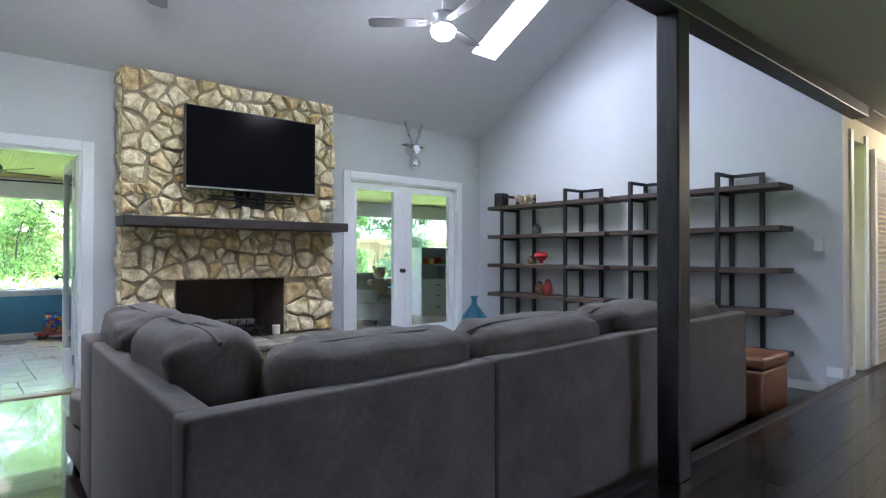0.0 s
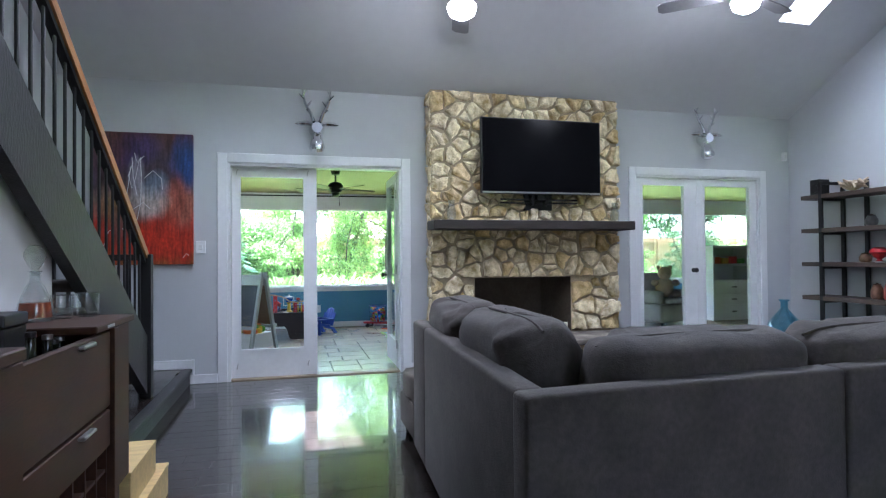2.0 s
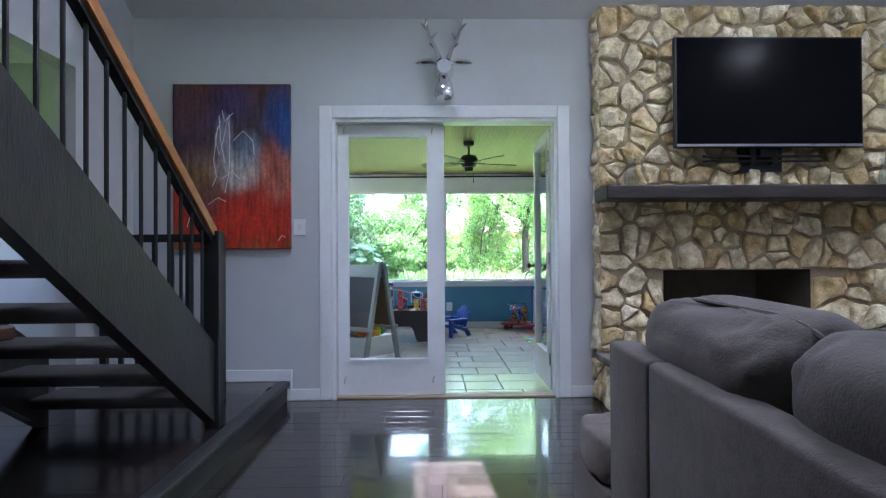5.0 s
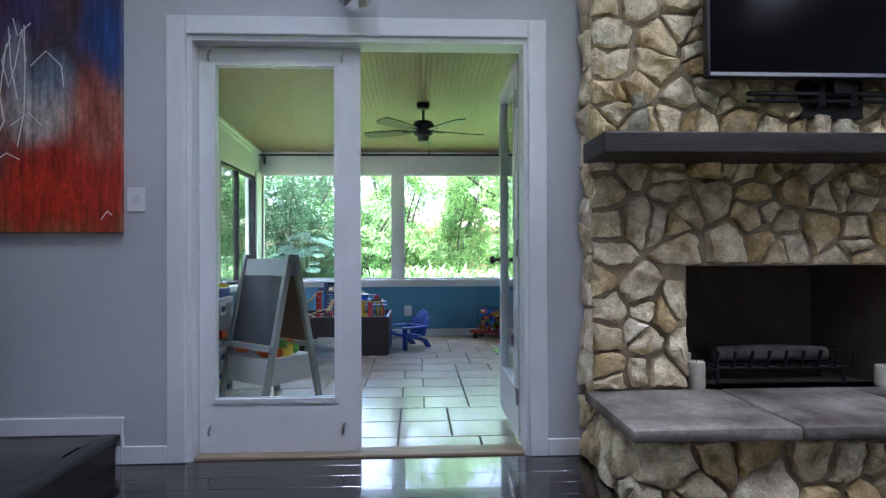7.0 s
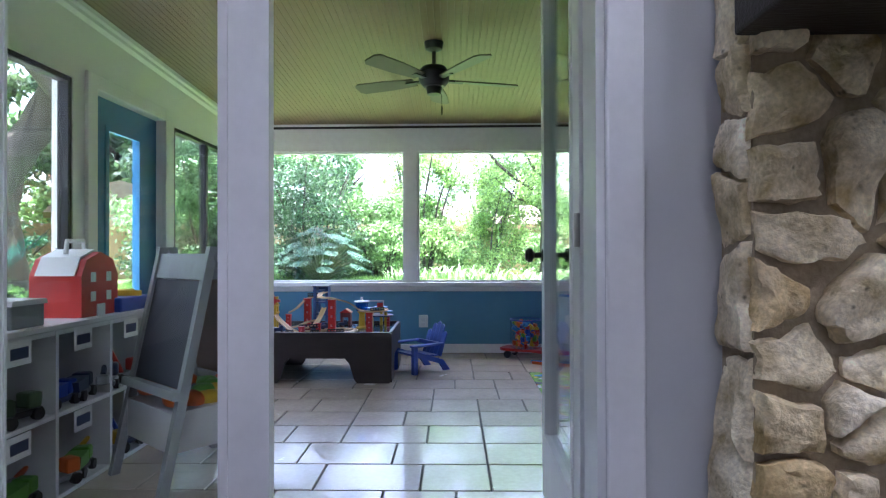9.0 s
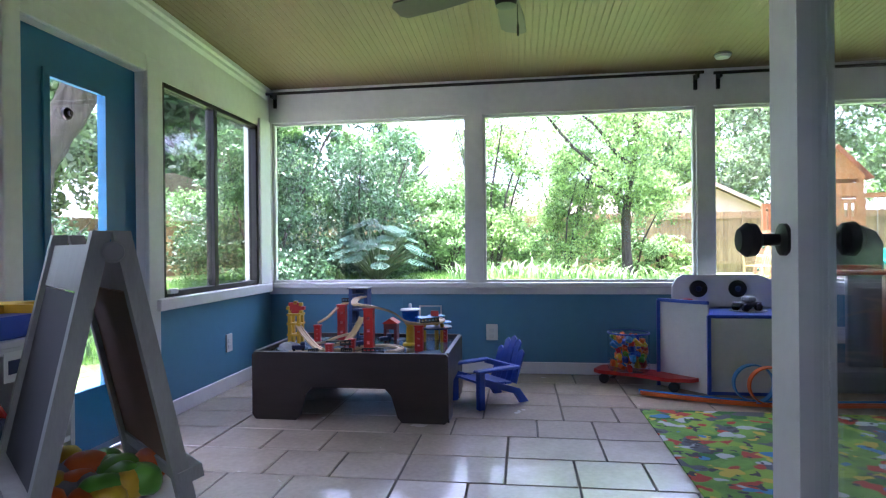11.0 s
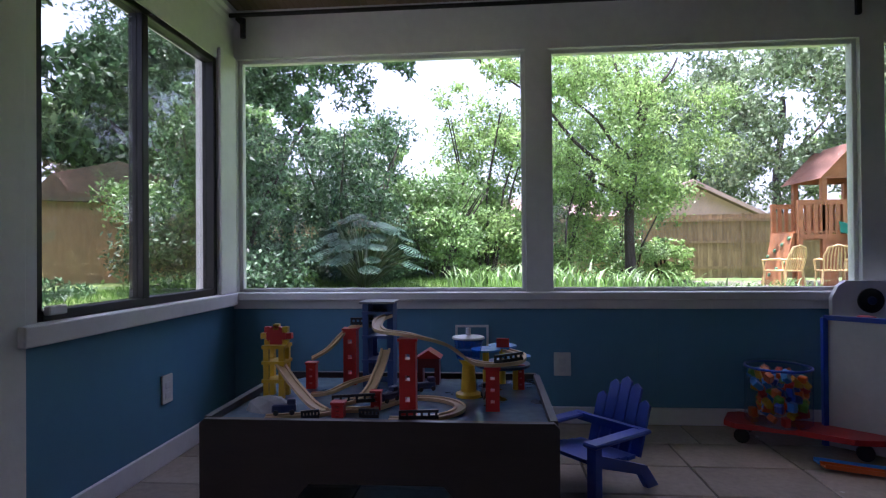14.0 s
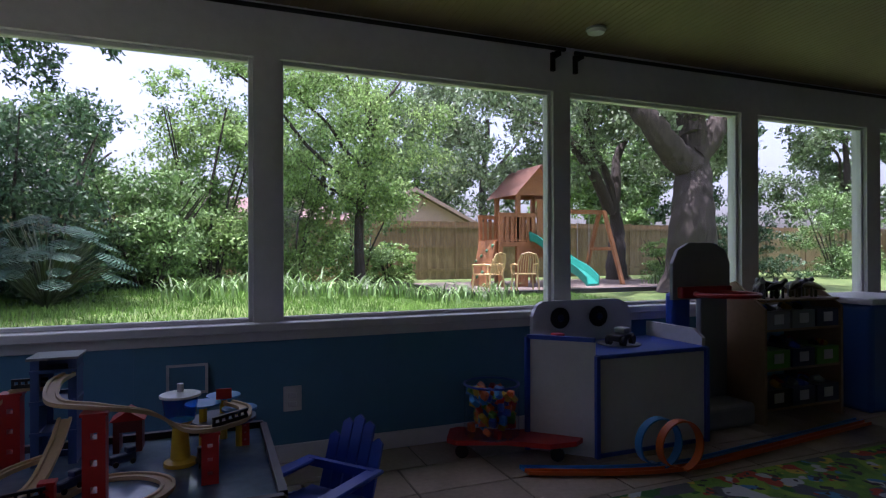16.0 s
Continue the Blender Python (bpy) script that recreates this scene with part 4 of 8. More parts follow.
    # dragged brush streaks and dabs
    for sc, stretch, lo, hi in ((26, (1.6, 1, 0.22), 0.55, 1.5), (60, (1, 1, 0.6), 0.75, 1.25)):
        n, ma, f = N.new("ShaderNodeTexNoise"), N.new("ShaderNodeMapping"), N.new("ShaderNodeMapRange")
        n.inputs["Scale"].default_value, n.inputs["Detail"].default_value = sc, 5
        ma.inputs["Scale"].default_value = stretch
        f.inputs[1].default_value, f.inputs[2].default_value, f.inputs[3].default_value, f.inputs[4].default_value = 0.3, 0.7, lo, hi
        L.new(tc.outputs["Object"], ma.inputs[0]), L.new(ma.outputs[0], n.inputs["Vector"]), L.new(n.outputs[0], f.inputs[0])
        k = N.new("ShaderNodeVectorMath")
        k.operation = "SCALE"
        L.new(out, k.inputs[0]), L.new(f.outputs[0], k.inputs["Scale"])
        out = k.outputs[0]
    L.new(out, b.inputs["Base Color"])
    return m


art = thing("canvas_painting", "abstract canvas in purple, white and fiery red on the wall", "painting")
part("canvas", B(-1.70, -0.862, 5.762, 5.799, 1.10, 2.29, 0.003), mk_art(), art)
for pts in ([(-1.36, 2.02), (-1.40, 1.90), (-1.37, 1.78), (-1.34, 1.88), (-1.31, 2.05), (-1.29, 1.90)], [(-1.27, 1.88), (-1.20, 1.95), (-1.13, 1.88), (-1.12, 1.78)], [(-1.45, 1.42), (-1.38, 1.47), (-1.32, 1.44)], [(-1.35, 2.10), (-1.33, 2.02), (-1.27, 2.08)], [(-1.38, 1.98), (-1.41, 1.74), (-1.39, 1.62), (-1.42, 1.55)], [(-1.30, 2.07), (-1.295, 1.85), (-1.30, 1.66), (-1.33, 1.5)], [(-1.37, 2.06), (-1.36, 1.88), (-1.33, 1.72)], [(-1.36, 1.60), (-1.28, 1.66), (-1.22, 1.60)], [(-1.60, 1.26), (-1.56, 1.40), (-1.52, 1.42)], [(-0.95, 1.16), (-0.92, 1.20), (-0.90, 1.18)]):
    part("paint_drip", tube(bmesh.new(), [(x, 5.7605, z) for x, z in pts], 0.0025, 5), M_TRIM, art, "raised drip of white paint")

# ---- stairs ----
SLOPE = 0.645


def mid_z(y):
    return 0.80 - SLOPE * (y - 4.0)


st = thing("staircase", "open black-stained staircase with an oak handrail", "staircase", kind="structure")
for x0 in (-1.06, -1.985):
    part("stringer", prism(bmesh.new(), [(4.76, STEP), (4.76, 0.53), (1.2, 0.53 + (4.76 - 1.2) * SLOPE), (1.2, 0.53 - 0.41 + (4.76 - 1.2) * SLOPE), (4.72, STEP)], x0, x0 + 0.06), M_DARKWOOD, st, "black-stained sloping stringer")
k = 1
while STEP + 0.18 * k < 2.6:
    z = STEP + 0.18 * k
    y = 4.0 - (z - 0.80) / SLOPE
    part("tread", B(-1.925, -1.06, y - 0.15, y + 0.13, z - 0.06, z, 0.02, 3), mk("tread_carpet", (0.045, 0.04, 0.038), 0.9, var=0.2, scale=9, bump=0.4, bscale=150) if k == 1 else bpy.data.materials["tread_carpet"], st, "thick dark carpeted tread", True)
    k += 1
part("newel_post", B(-1.055, -0.975, 4.665, 4.745, STEP, 1.185, 0.006, 2), M_BLACK, st, "black square newel post")
y, i = 4.58, 0
while y > 1.4:
    zr = 1.20 - 0.665 * (y - 4.62)
    zs = 0.53 + (4.76 - y) * SLOPE
    part("baluster", rod(bmesh.new(), (-1.03, y, zs - 0.04), (-1.03, y, zr), 0.0085, n=8), M_BLACK, st, smooth=True)
    y -= 0.125
part("handrail", prism(bmesh.new(), [(4.70, 1.135), (4.70, 1.20), (1.2, 1.20 + 3.5 * 0.665), (1.2, 1.135 + 3.5 * 0.665)], -1.062, -0.998), M_RAIL, st, "varnished oak handrail")
part("rail_bar", prism(bmesh.new(), [(4.70, 1.10), (4.70, 1.134), (1.2, 1.134 + 3.5 * 0.665), (1.2, 1.10 + 3.5 * 0.665)], -1.05, -1.01), M_BLACK, st)
gd = thing("guard_rail", "black metal guard rail beside the stairs", "railing", kind="structure")
part("top_rail", B(-1.95, -1.17, 5.28, 5.32, 1.14, 1.19, 0.004), M_BLACK, gd)
part("bottom_rail", B(-1.95, -1.17, 5.285, 5.315, STEP + 0.06, STEP + 0.09, 0.004), M_BLACK, gd)
for x in (-1.93, -1.19):
    part("post", B(x - 0.02, x + 0.02, 5.28, 5.32, STEP, 1.14), M_BLACK, gd)
for k in range(1, 7):
    x = -1.93 + k * 0.106
    part("picket", B(x - 0.014, x + 0.014, 5.286, 5.314, STEP + 0.09, 1.14, 0.003), M_BLACK, gd)
pw = thing("window_passage", "small window in the passage wall", "window", kind="structure")
part("window_frame", wall_with_holes(bmesh.new(), "x", -3.53, -3.47, 4.86, 5.64, 0.96, 1.79, [(4.92, 5.58, 1.02, 1.73)]), M_TRIM, pw)
p = part("pane", B(-3.56, -3.555, 4.9, 5.6, 1.0, 1.75), M_GLASS, pw)
p.visible_shadow = False


# ---- sectional sofa ----
def pillow(w, d, h, seed=0, e=0.45, n=56, k=28, wrinkle=0.015):
    """A stuffed cushion centred on its base's middle: a rounded box with soft folds."""
    b = bmesh.new()
    rows = []

    def sp(t, p):
        return math.copysign(abs(t) ** p, t)
    for j in range(k + 1):
        a = -math.pi / 2 + math.pi * j / k
        ring = []
        for i in range(n):
            o = 2 * math.pi * i / n
            v = Vector((w / 2 * sp(math.cos(a), e) * sp(math.cos(o), e), d / 2 * sp(math.cos(a), 0.8) * sp(math.sin(o), 0.75), h / 2 * sp(math.sin(a), e * 0.9) + h / 2))
            q = v + Vector((seed * 7.3, seed * 3.1, 0))
            v += Vector((0, 1, 0.6)) * (noise.noise(q * 7) * wrinkle * 1.6 + noise.noise(Vector((q.x * 26, q.y * 10, q.z * 11))) * wrinkle * 0.7 + abs(noise.noise(Vector((q.x * 9 + q.z * 14, q.y * 9, q.z * 5)))) * wrinkle * -1.3)
            ring.append(b.verts.new(v))
        rows.append(ring)
    for u, v in zip(rows, rows[1:]):
        for i in range(n):
            b.faces.new((u[i], u[(i + 1) % n], v[(i + 1) % n], v[i]))
    b.faces.new(rows[0][::-1]), b.faces.new(rows[-1])
    bmesh.ops.remove_doubles(b, verts=b.verts[:], dist=0.001)
    bmesh.ops.recalc_face_normals(b, faces=b.faces[:])
    return b


def turned(bm, m):
    bmesh.ops.transform(bm, matrix=m, verts=bm.verts[:])
    return bm


sofa = thing("sectional_sofa", "large grey-brown velvet corner sofa with loose back cushions", "sofa")
for a, b in ((0.66, 1.768), (1.772, 3.08), (3.084, 4.38)):
    part("back_frame", B(a, b, 1.495, 1.595, 0.05, 0.785, 0.018, 3), M_SOFA, sofa, smooth=True)
part("side_frame", B(0.66, 0.755, 1.597, 3.05, 0.05, 0.782, 0.018, 3), M_SOFA, sofa, smooth=True)
part("side_frame", B(0.661, 0.754, 3.053, 3.42, 0.05, 0.781, 0.018, 3), M_SOFA, sofa, smooth=True)
part("arm", B(4.20, 4.38, 1.702, 2.45, 0.05, 0.62, 0.022, 3), M_SOFA, sofa, smooth=True)
part("seat_base", B(0.842, 4.198, 1.702, 2.5, 0.06, 0.27, 0.02, 2), M_SOFA, sofa, smooth=True)
part("chaise_base", B(0.71, 1.72, 3.44, 3.88, 0.06, 0.27, 0.02, 2), M_SOFA, sofa, smooth=True)
for a, b in ((1.75, 2.93), (2.94, 4.19)):
    part("seat_cushion", turned(pillow(b - a, 0.78, 0.19, a, 0.25), Matrix.Translation(((a + b) / 2, 2.10, 0.262))), M_SOFA, sofa, smooth="all")
part("seat_cushion", turned(pillow(0.86, 1.70, 0.19, 9, 0.22), Matrix.Translation((1.30, 2.58, 0.262))), M_SOFA, sofa, smooth="all")
part("chaise_cushion", turned(pillow(1.06, 0.50, 0.17, 4, 0.25), Matrix.Translation((1.235, 3.67, 0.262))), M_SOFA, sofa, smooth="all")
for a, b, hh, zz, tl in ((0.98, 1.80, 0.46, 0.44, 8), (1.81, 2.72, 0.46, 0.44, 9), (2.74, 3.52, 0.47, 0.44, 7), (3.53, 4.18, 0.46, 0.44, 10)):
    c = part("back_cushion", turned(pillow(b - a, 0.30, hh, a * 3, 0.34), Matrix.Translation(((a + b) / 2, 1.775, zz)) @ pose(0, 0, 0, tl, 0, 0)), M_SOFA, sofa, smooth="all")
    part("piping", tube(bmesh.new(), [Matrix.Translation(((a + b) / 2, 1.775, zz)) @ pose(0, 0, 0, tl, 0, 0) @ Vector(((b - a) * 0.47 * t, 0.0, hh * (0.985 - 0.06 * abs(t) ** 6))) for t in [i / 8 - 1 for i in range(17)]], 0.006, 6), M_SOFA, c, smooth=True)
for yc, w, zz, tl, xx in ((2.98, 0.74, 0.46, -12, 0.93), (2.24, 0.80, 0.46, -9, 0.92)):
    m = Matrix.Translation((xx, yc, zz)) @ pose(0, 0, 0, 0, -tl * -1, 0) @ pose(0, 0, 0, 0, 0, 90)
    c = part("back_cushion", turned(pillow(w, 0.29, 0.48, yc * 5, 0.34), m), M_SOFA, sofa, smooth="all")
    part("piping", tube(bmesh.new(), [m @ Vector((w * 0.47 * t, 0.0, 0.475 - 0.03 * abs(t) ** 6)) for t in [i / 8 - 1 for i in range(17)]], 0.006, 6), M_SOFA, c, smooth=True)
RB, RS = Matrix.Translation((0.61, 1.455, 0)) @ pose(0, 0, 0, 0, 0, 3.3) @ Matrix.Translation((-0.66, -1.495, 0)), Matrix.Translation((0.61, 1.455, 0)) @ pose(0, 0, 0, 0, 0, -2.7) @ Matrix.Translation((-0.66, -1.495, 0))
for o in sofa.children:
    side = o.name.startswith(("side_frame", "chaise")) or (o.name.startswith("back_cushion") and o.data.vertices[0].co.y > 2.0) or (o.name.startswith("seat_cushion") and o.data.vertices[0].co.y > 2.4)
    if not o.name.startswith("chaise"):
        o.matrix_basis = RS if side else RB
for x, yy in ((0.66, 1.57), (4.2, 1.76), (0.76, 3.82), (1.66, 3.82), (4.15, 2.5), (1.73, 1.62), (3.0, 1.69)):
    part("foot", rod(bmesh.new(), (x, yy, 0), (x, yy, 0.065), 0.02, 0.028), M_BLACK, sofa)
solo("throw_pillow", turned(pillow(0.42, 0.18, 0.40, 2.2, 0.5), pose(0, 0, 0, 12, 0, 0)), mk("brown_corduroy", (0.10, 0.07, 0.055), 0.9, var=0.2, scale=20, bump=0.3, bscale=120), "brown throw pillow lying on the sofa", "pillow", smooth="all", m=pose(3.95, 2.05, 0.47))
ott = thing("leather_ottoman", "brown leather ottoman beside the sofa", "ottoman", m=pose(4.72, 1.86, 0))
part("body", B(-0.24, 0.24, -0.24, 0.24, 0.02, 0.36, 0.03, 3), mk("brown_leather", (0.13, 0.05, 0.022), 0.45, var=0.25, scale=6, bump=0.2, bscale=90), ott, smooth=True)
part("lid", B(-0.25, 0.25, -0.25, 0.25, 0.365, 0.45, 0.03, 3), bpy.data.materials["brown_leather"], ott, smooth=True)

# ---- shelving on the gable wall ----
M_SHELF = mk("weathered_shelf_board", (0.060, 0.042, 0.032), 0.6, var=0.3, scale=4, stretch=(6, 1, 6), fine=0.2)


def shelf_unit(y0, y1):
    u = thing("shelf_unit", "open shelf unit with dark boards on black metal frames", "shelf", "shelf units", pose(5.66, (y0 + y1) / 2, 0))
    w = (y1 - y0) / 2
    for z in (0.28, 0.645, 1.01, 1.375, 1.74):
        part("shelf_board", B(-0.165, 0.165, -w, w, z, z + 0.045, 0.003), M_SHELF, u)
    for yc in (w - 0.24, 0.52 - w):
        part("rear_upright", B(0.134, 0.166, yc - 0.29, yc - 0.25, 0, 1.92, 0.003), M_BLACK, u)
        part("side_bar", B(0.136, 0.164, yc - 0.25, yc - 0.02, 1.89, 1.92), M_BLACK, u)
        for x in (-0.15, 0.15):
            part("upright", B(x - 0.016, x + 0.016, yc - 0.02, yc + 0.02, 0, 1.92, 0.003), M_BLACK, u)
        part("top_bar", B(-0.134, 0.134, yc - 0.016, yc + 0.016, 1.89, 1.92), M_BLACK, u)
        for z in (0.255, 0.62, 0.985, 1.35, 1.715):
            part("bracket", B(-0.134, 0.134, yc - 0.016, yc + 0.016, z, z + 0.0248), M_BLACK, u)
    return u


shelf_unit(3.56, 5.30)
shelf_unit(1.86, 3.50)
# things on the shelves
sp = thing("speaker", "small black box speaker on the top shelf", "speaker", m=pose(5.62, 5.17, 1.786))
part("case", B(-0.07, 0.07, -0.06, 0.06, 0, 0.17, 0.006, 2), M_PLASTIC_BLACK, sp)
part("cone", lathe(bmesh.new(), [(0.045, 0), (0.045, 0.004), (0.02, -0.003), (0, 0.003)], 16, pose(-0.071, 0, 0.07, 0, -90, 0)), M_BLACK, sp, smooth=True)
co = bmesh.new()
_r = random.Random(3)
for i in range(16):
    a = _r.uniform(0, 6.28)
    tube(co, [(0, 0, 0.03), (0.06 * math.cos(a), 0.09 * math.sin(a), 0.06 + 0.05 * _r.random()), (0.10 * math.cos(a), 0.15 * math.sin(a), 0.02 + 0.12 * _r.random())], [0.03, 0.024, 0.006], 7)
solo("coral_ornament", co, mk("bleached_coral", (0.50, 0.40, 0.28), 0.9, var=0.25, scale=12, bump=0.5, bscale=60), "bleached branching coral ornament on the shelf", "ornament", smooth=True, m=pose(5.62, 4.78, 1.786))
M_RED = mk("glossy_red", (0.45, 0.02, 0.025), 0.35, var=0.1)
rb = thing("red_bowl", "glossy red footed bowl on the shelf", "bowl", m=pose(5.60, 4.50, 1.056))
part("bowl", lathe(bmesh.new(), [(0.03, 0), (0.035, 0.01), (0.018, 0.03), (0.05, 0.055), (0.085, 0.10), (0.075, 0.13), (0.04, 0.15), (0, 0.152)], 20), M_RED, rb, smooth=True)
part("foot", lathe(bmesh.new(), [(0.036, -0.0005), (0.036, 0.012), (0, 0.012)], 20), M_STEEL, rb)
for x, yy, z, h, c in ((5.6, 4.40, 0.691, 0.19, (0.30, 0.04, 0.03)), (5.64, 4.56, 0.691, 0.16, (0.28, 0.14, 0.09)), (5.62, 4.66, 1.056, 0.10, (0.20, 0.12, 0.06)), (5.66, 2.9, 1.421, 0.14, (0.30, 0.24, 0.16)), (5.66, 4.62, 1.421, 0.12, (0.1, 0.1, 0.1))):
    j = thing("trinket_jar", "small painted jar on the shelf", "jar", "shelf jars", pose(x, yy, z))
    part("body", lathe(bmesh.new(), [(0.04, 0), (0.055, 0.02), (0.058, h * 0.5), (0.04, h * 0.8), (0.032, h * 0.86), (0.036, h * 0.9), (0, h * 0.9)], 16), mk("jar_glaze", c, 0.35, var=0.4, scale=18), j, smooth=True)
    part("lid", lathe(bmesh.new(), [(0.034, h * 0.9), (0.034, h * 0.93), (0.012, h * 0.96), (0.012, h), (0, h)], 16), M_CAB, j, smooth=True)
M_BLUEGLASS = mk_glass("blue_glass", (0.62, 0.84, 0.92), 0.08)
bt = thing("glass_demijohn", "large pale blue glass bottle on the floor", "bottle", m=pose(5.48, 5.53, 0))
part("body", lathe(bmesh.new(), [(0.13, 0), (0.17, 0.03), (0.18, 0.2), (0.17, 0.36), (0.09, 0.46), (0.04, 0.52), (0.04, 0.60), (0.055, 0.61), (0.05, 0.615), (0.034, 0.60), (0.034, 0.52), (0.085, 0.455), (0.16, 0.35), (0.17, 0.2), (0.16, 0.03), (0, 0.02)], 20), M_BLUEGLASS, bt, smooth=True)
part("rim", lathe(bmesh.new(), [(0.05, 0.612), (0.058, 0.615), (0.058, 0.625), (0.045, 0.628)], 20), M_BLUEGLASS, bt, smooth=True)


# ---- ceiling fans ----
def fan(m, drop, body, blade_mat, light, label, turn=0, blades=5, bl=0.52):
    f = thing("ceiling_fan", label, "fan", "", m)
    part("canopy", lathe(bmesh.new(), [(0.02, -0.06), (0.055, -0.045), (0.065, 0.0), (0, 0.0)], 18), body, f, smooth=True)
    part("rod", rod(bmesh.new(), (0, 0, -drop), (0, 0, -0.03), 0.013), body, f, smooth=True)
    part("motor", lathe(bmesh.new(), [(0.0, -drop - 0.15), (0.07, -drop - 0.145), (0.10, -drop - 0.11), (0.105, -drop - 0.05), (0.08, -drop - 0.015), (0.03, -drop), (0, -drop)], 22), body, f, smooth=True)
    for k in range(blades):
        mm = pose(0, 0, -drop - 0.10, 0, 0, turn + 360 / blades * k)
        bm = prism(bmesh.new(), [(0.14, -0.045), (bl * 0.6, -0.066), (bl - 0.03, -0.068), (bl, -0.04), (bl, 0.04), (bl - 0.03, 0.068), (bl * 0.6, 0.066), (0.14, 0.045)], -0.004, 0.004, "z")
        p = part("blade", turned(bm, mm @ pose(0, 0, 0, 11, 0, 0)), blade_mat, f)
        part("blade_iron", turned(B(0.09, 0.20, -0.02, 0.02, -0.008, 0.004), mm), body, p)
    if light:
        part("light_bowl", lathe(bmesh.new(), [(0.0, -drop - 0.245), (0.05, -drop - 0.238), (0.09, -drop - 0.21), (0.105, -drop - 0.165), (0.10, -drop - 0.15), (0, -drop - 0.151)], 22), M_BULB, f, "glowing frosted glass bowl", True)
    else:
        part("switch_cup", lathe(bmesh.new(), [(0.0, -drop - 0.20), (0.045, -drop - 0.195), (0.055, -drop - 0.15), (0, -drop - 0.149)], 18), body, f, smooth=True)
        part("pull_chain", tube(bmesh.new(), [(0.05, 0.0, -drop - 0.19), (0.052, 0.0, -drop - 0.27), (0.052, 0.0, -drop - 0.29), (0.052, 0.0, -drop - 0.33)], [0.002, 0.002, 0.006, 0.005], 6), body, f, "short pull chain")
    return f


M_GREYBLADE = mk("grey_fan_blade", (0.20, 0.20, 0.21), 0.5, var=0.1)
fan(pose(3.33, 3.68, vault_z(3.68)), 0.76, M_STEEL, M_GREYBLADE, True, "brushed steel ceiling fan with a lit glass bowl", 20, 3, 0.62)
fan(pose(1.2, 4.0, vault_z(4.0)), 0.70, M_STEEL, M_GREYBLADE, True, "brushed steel ceiling fan with a lit glass bowl", 75, 3, 0.62)


# ---- bar cabinet under the picture ----
cb = thing("bar_cabinet", "dark reddish wooden bar cabinet with drawers and an open bottle tray", "cabinet")
part("left_top", B(-1.07, -0.54, 0.75, 1.55, 0.925, 0.955, 0.004), M_CAB, cb)
part("right_top", B(-1.07, -0.585, 2.17, 2.62, 0.905, 0.93, 0.004), M_CAB, cb)
part("tray_floor", B(-1.06, -0.625, 1.605, 2.39, 0.66, 0.68), M_CAB, cb)
part("back_panel", B(-1.08, -1.065, 0.77, 2.42, 0.145, 0.92), M_CAB, cb)
for yy in (0.76, 1.40, 1.58, 2.40):
    part("side_panel", B(-1.064, -0.605, yy, yy + 0.02, 0.20, 0.904 if yy > 1.5 else 0.924), M_CAB, cb)
for yy in (0.77, 2.36):
    part("front_post", B(-0.635, -0.585, yy, yy + 0.055, 0.0 if yy > 1.47 else STEP + 0.005, 0.904, 0.003), M_CAB, cb)
    part("back_post", B(-1.08, -1.03, yy, yy + 0.055, STEP + 0.005, 0.30), M_CAB, cb)
d = part("drawer_front", B(-0.622, -0.598, 1.62, 2.355, 0.63, 0.895, 0.004), M_CAB, cb)
part("handle", B(-0.597, -0.575, 2.03, 2.14, 0.872, 0.886, 0.004), M_STEEL, d, "flat silver bar handle")
d = part("drawer_front", B(-0.622, -0.598, 1.62, 2.355, 0.49, 0.62, 0.004), M_CAB, cb)
part("handle", B(-0.597, -0.575, 2.03, 2.14, 0.60, 0.613, 0.004), M_STEEL, d, "flat silver bar handle")
for k in range(8):
    part("rack_divider", B(-1.06, -0.61, 1.605 + k * 0.106, 1.615 + k * 0.106, 0.21, 0.485), M_CAB, cb)
for z in (0.20, 0.30, 0.40, 0.478):
    part("rack_shelf", B(-1.06, -0.612, 1.605, 2.355, z, z + 0.012), M_CAB, cb)
part("end_cupboard", B(-1.06, -0.60, 2.425, 2.60, 0.305, 0.904, 0.004), M_CAB, cb)
part("left_shelf", B(-1.06, -0.56, 0.785, 1.395, 0.77, 0.79), M_CAB, cb)
part("left_shelf", B(-1.06, -0.56, 0.785, 1.395, 0.50, 0.52), M_CAB, cb)
part("left_door", B(-0.585, -0.56, 1.425, 1.585, 0.22, 0.92, 0.004), M_CAB, cb)
part("hinge_plate", B(-0.60, -0.5845, 2.28, 2.36, 0.912, 0.922), M_STEEL, cb, "small brass-coloured hinge")


def tumbler(m, h=0.085, r=0.038, label="clear glass tumbler on the cabinet", grp="glasses"):
    t = thing("tumbler", label, "glass", grp, m)
    part("glass", lathe(bmesh.new(), [(r * 0.85, 0), (r * 0.9, 0.004), (r, h), (r - 0.003, h), (r * 0.82, 0.016), (0, 0.014)], 18), M_CLEAR, t, smooth=True)
    part("rim", lathe(bmesh.new(), [(r - 0.003, h), (r + 0.0005, h + 0.0015), (r - 0.002, h + 0.002)], 18), M_CLEAR, t, smooth=True)


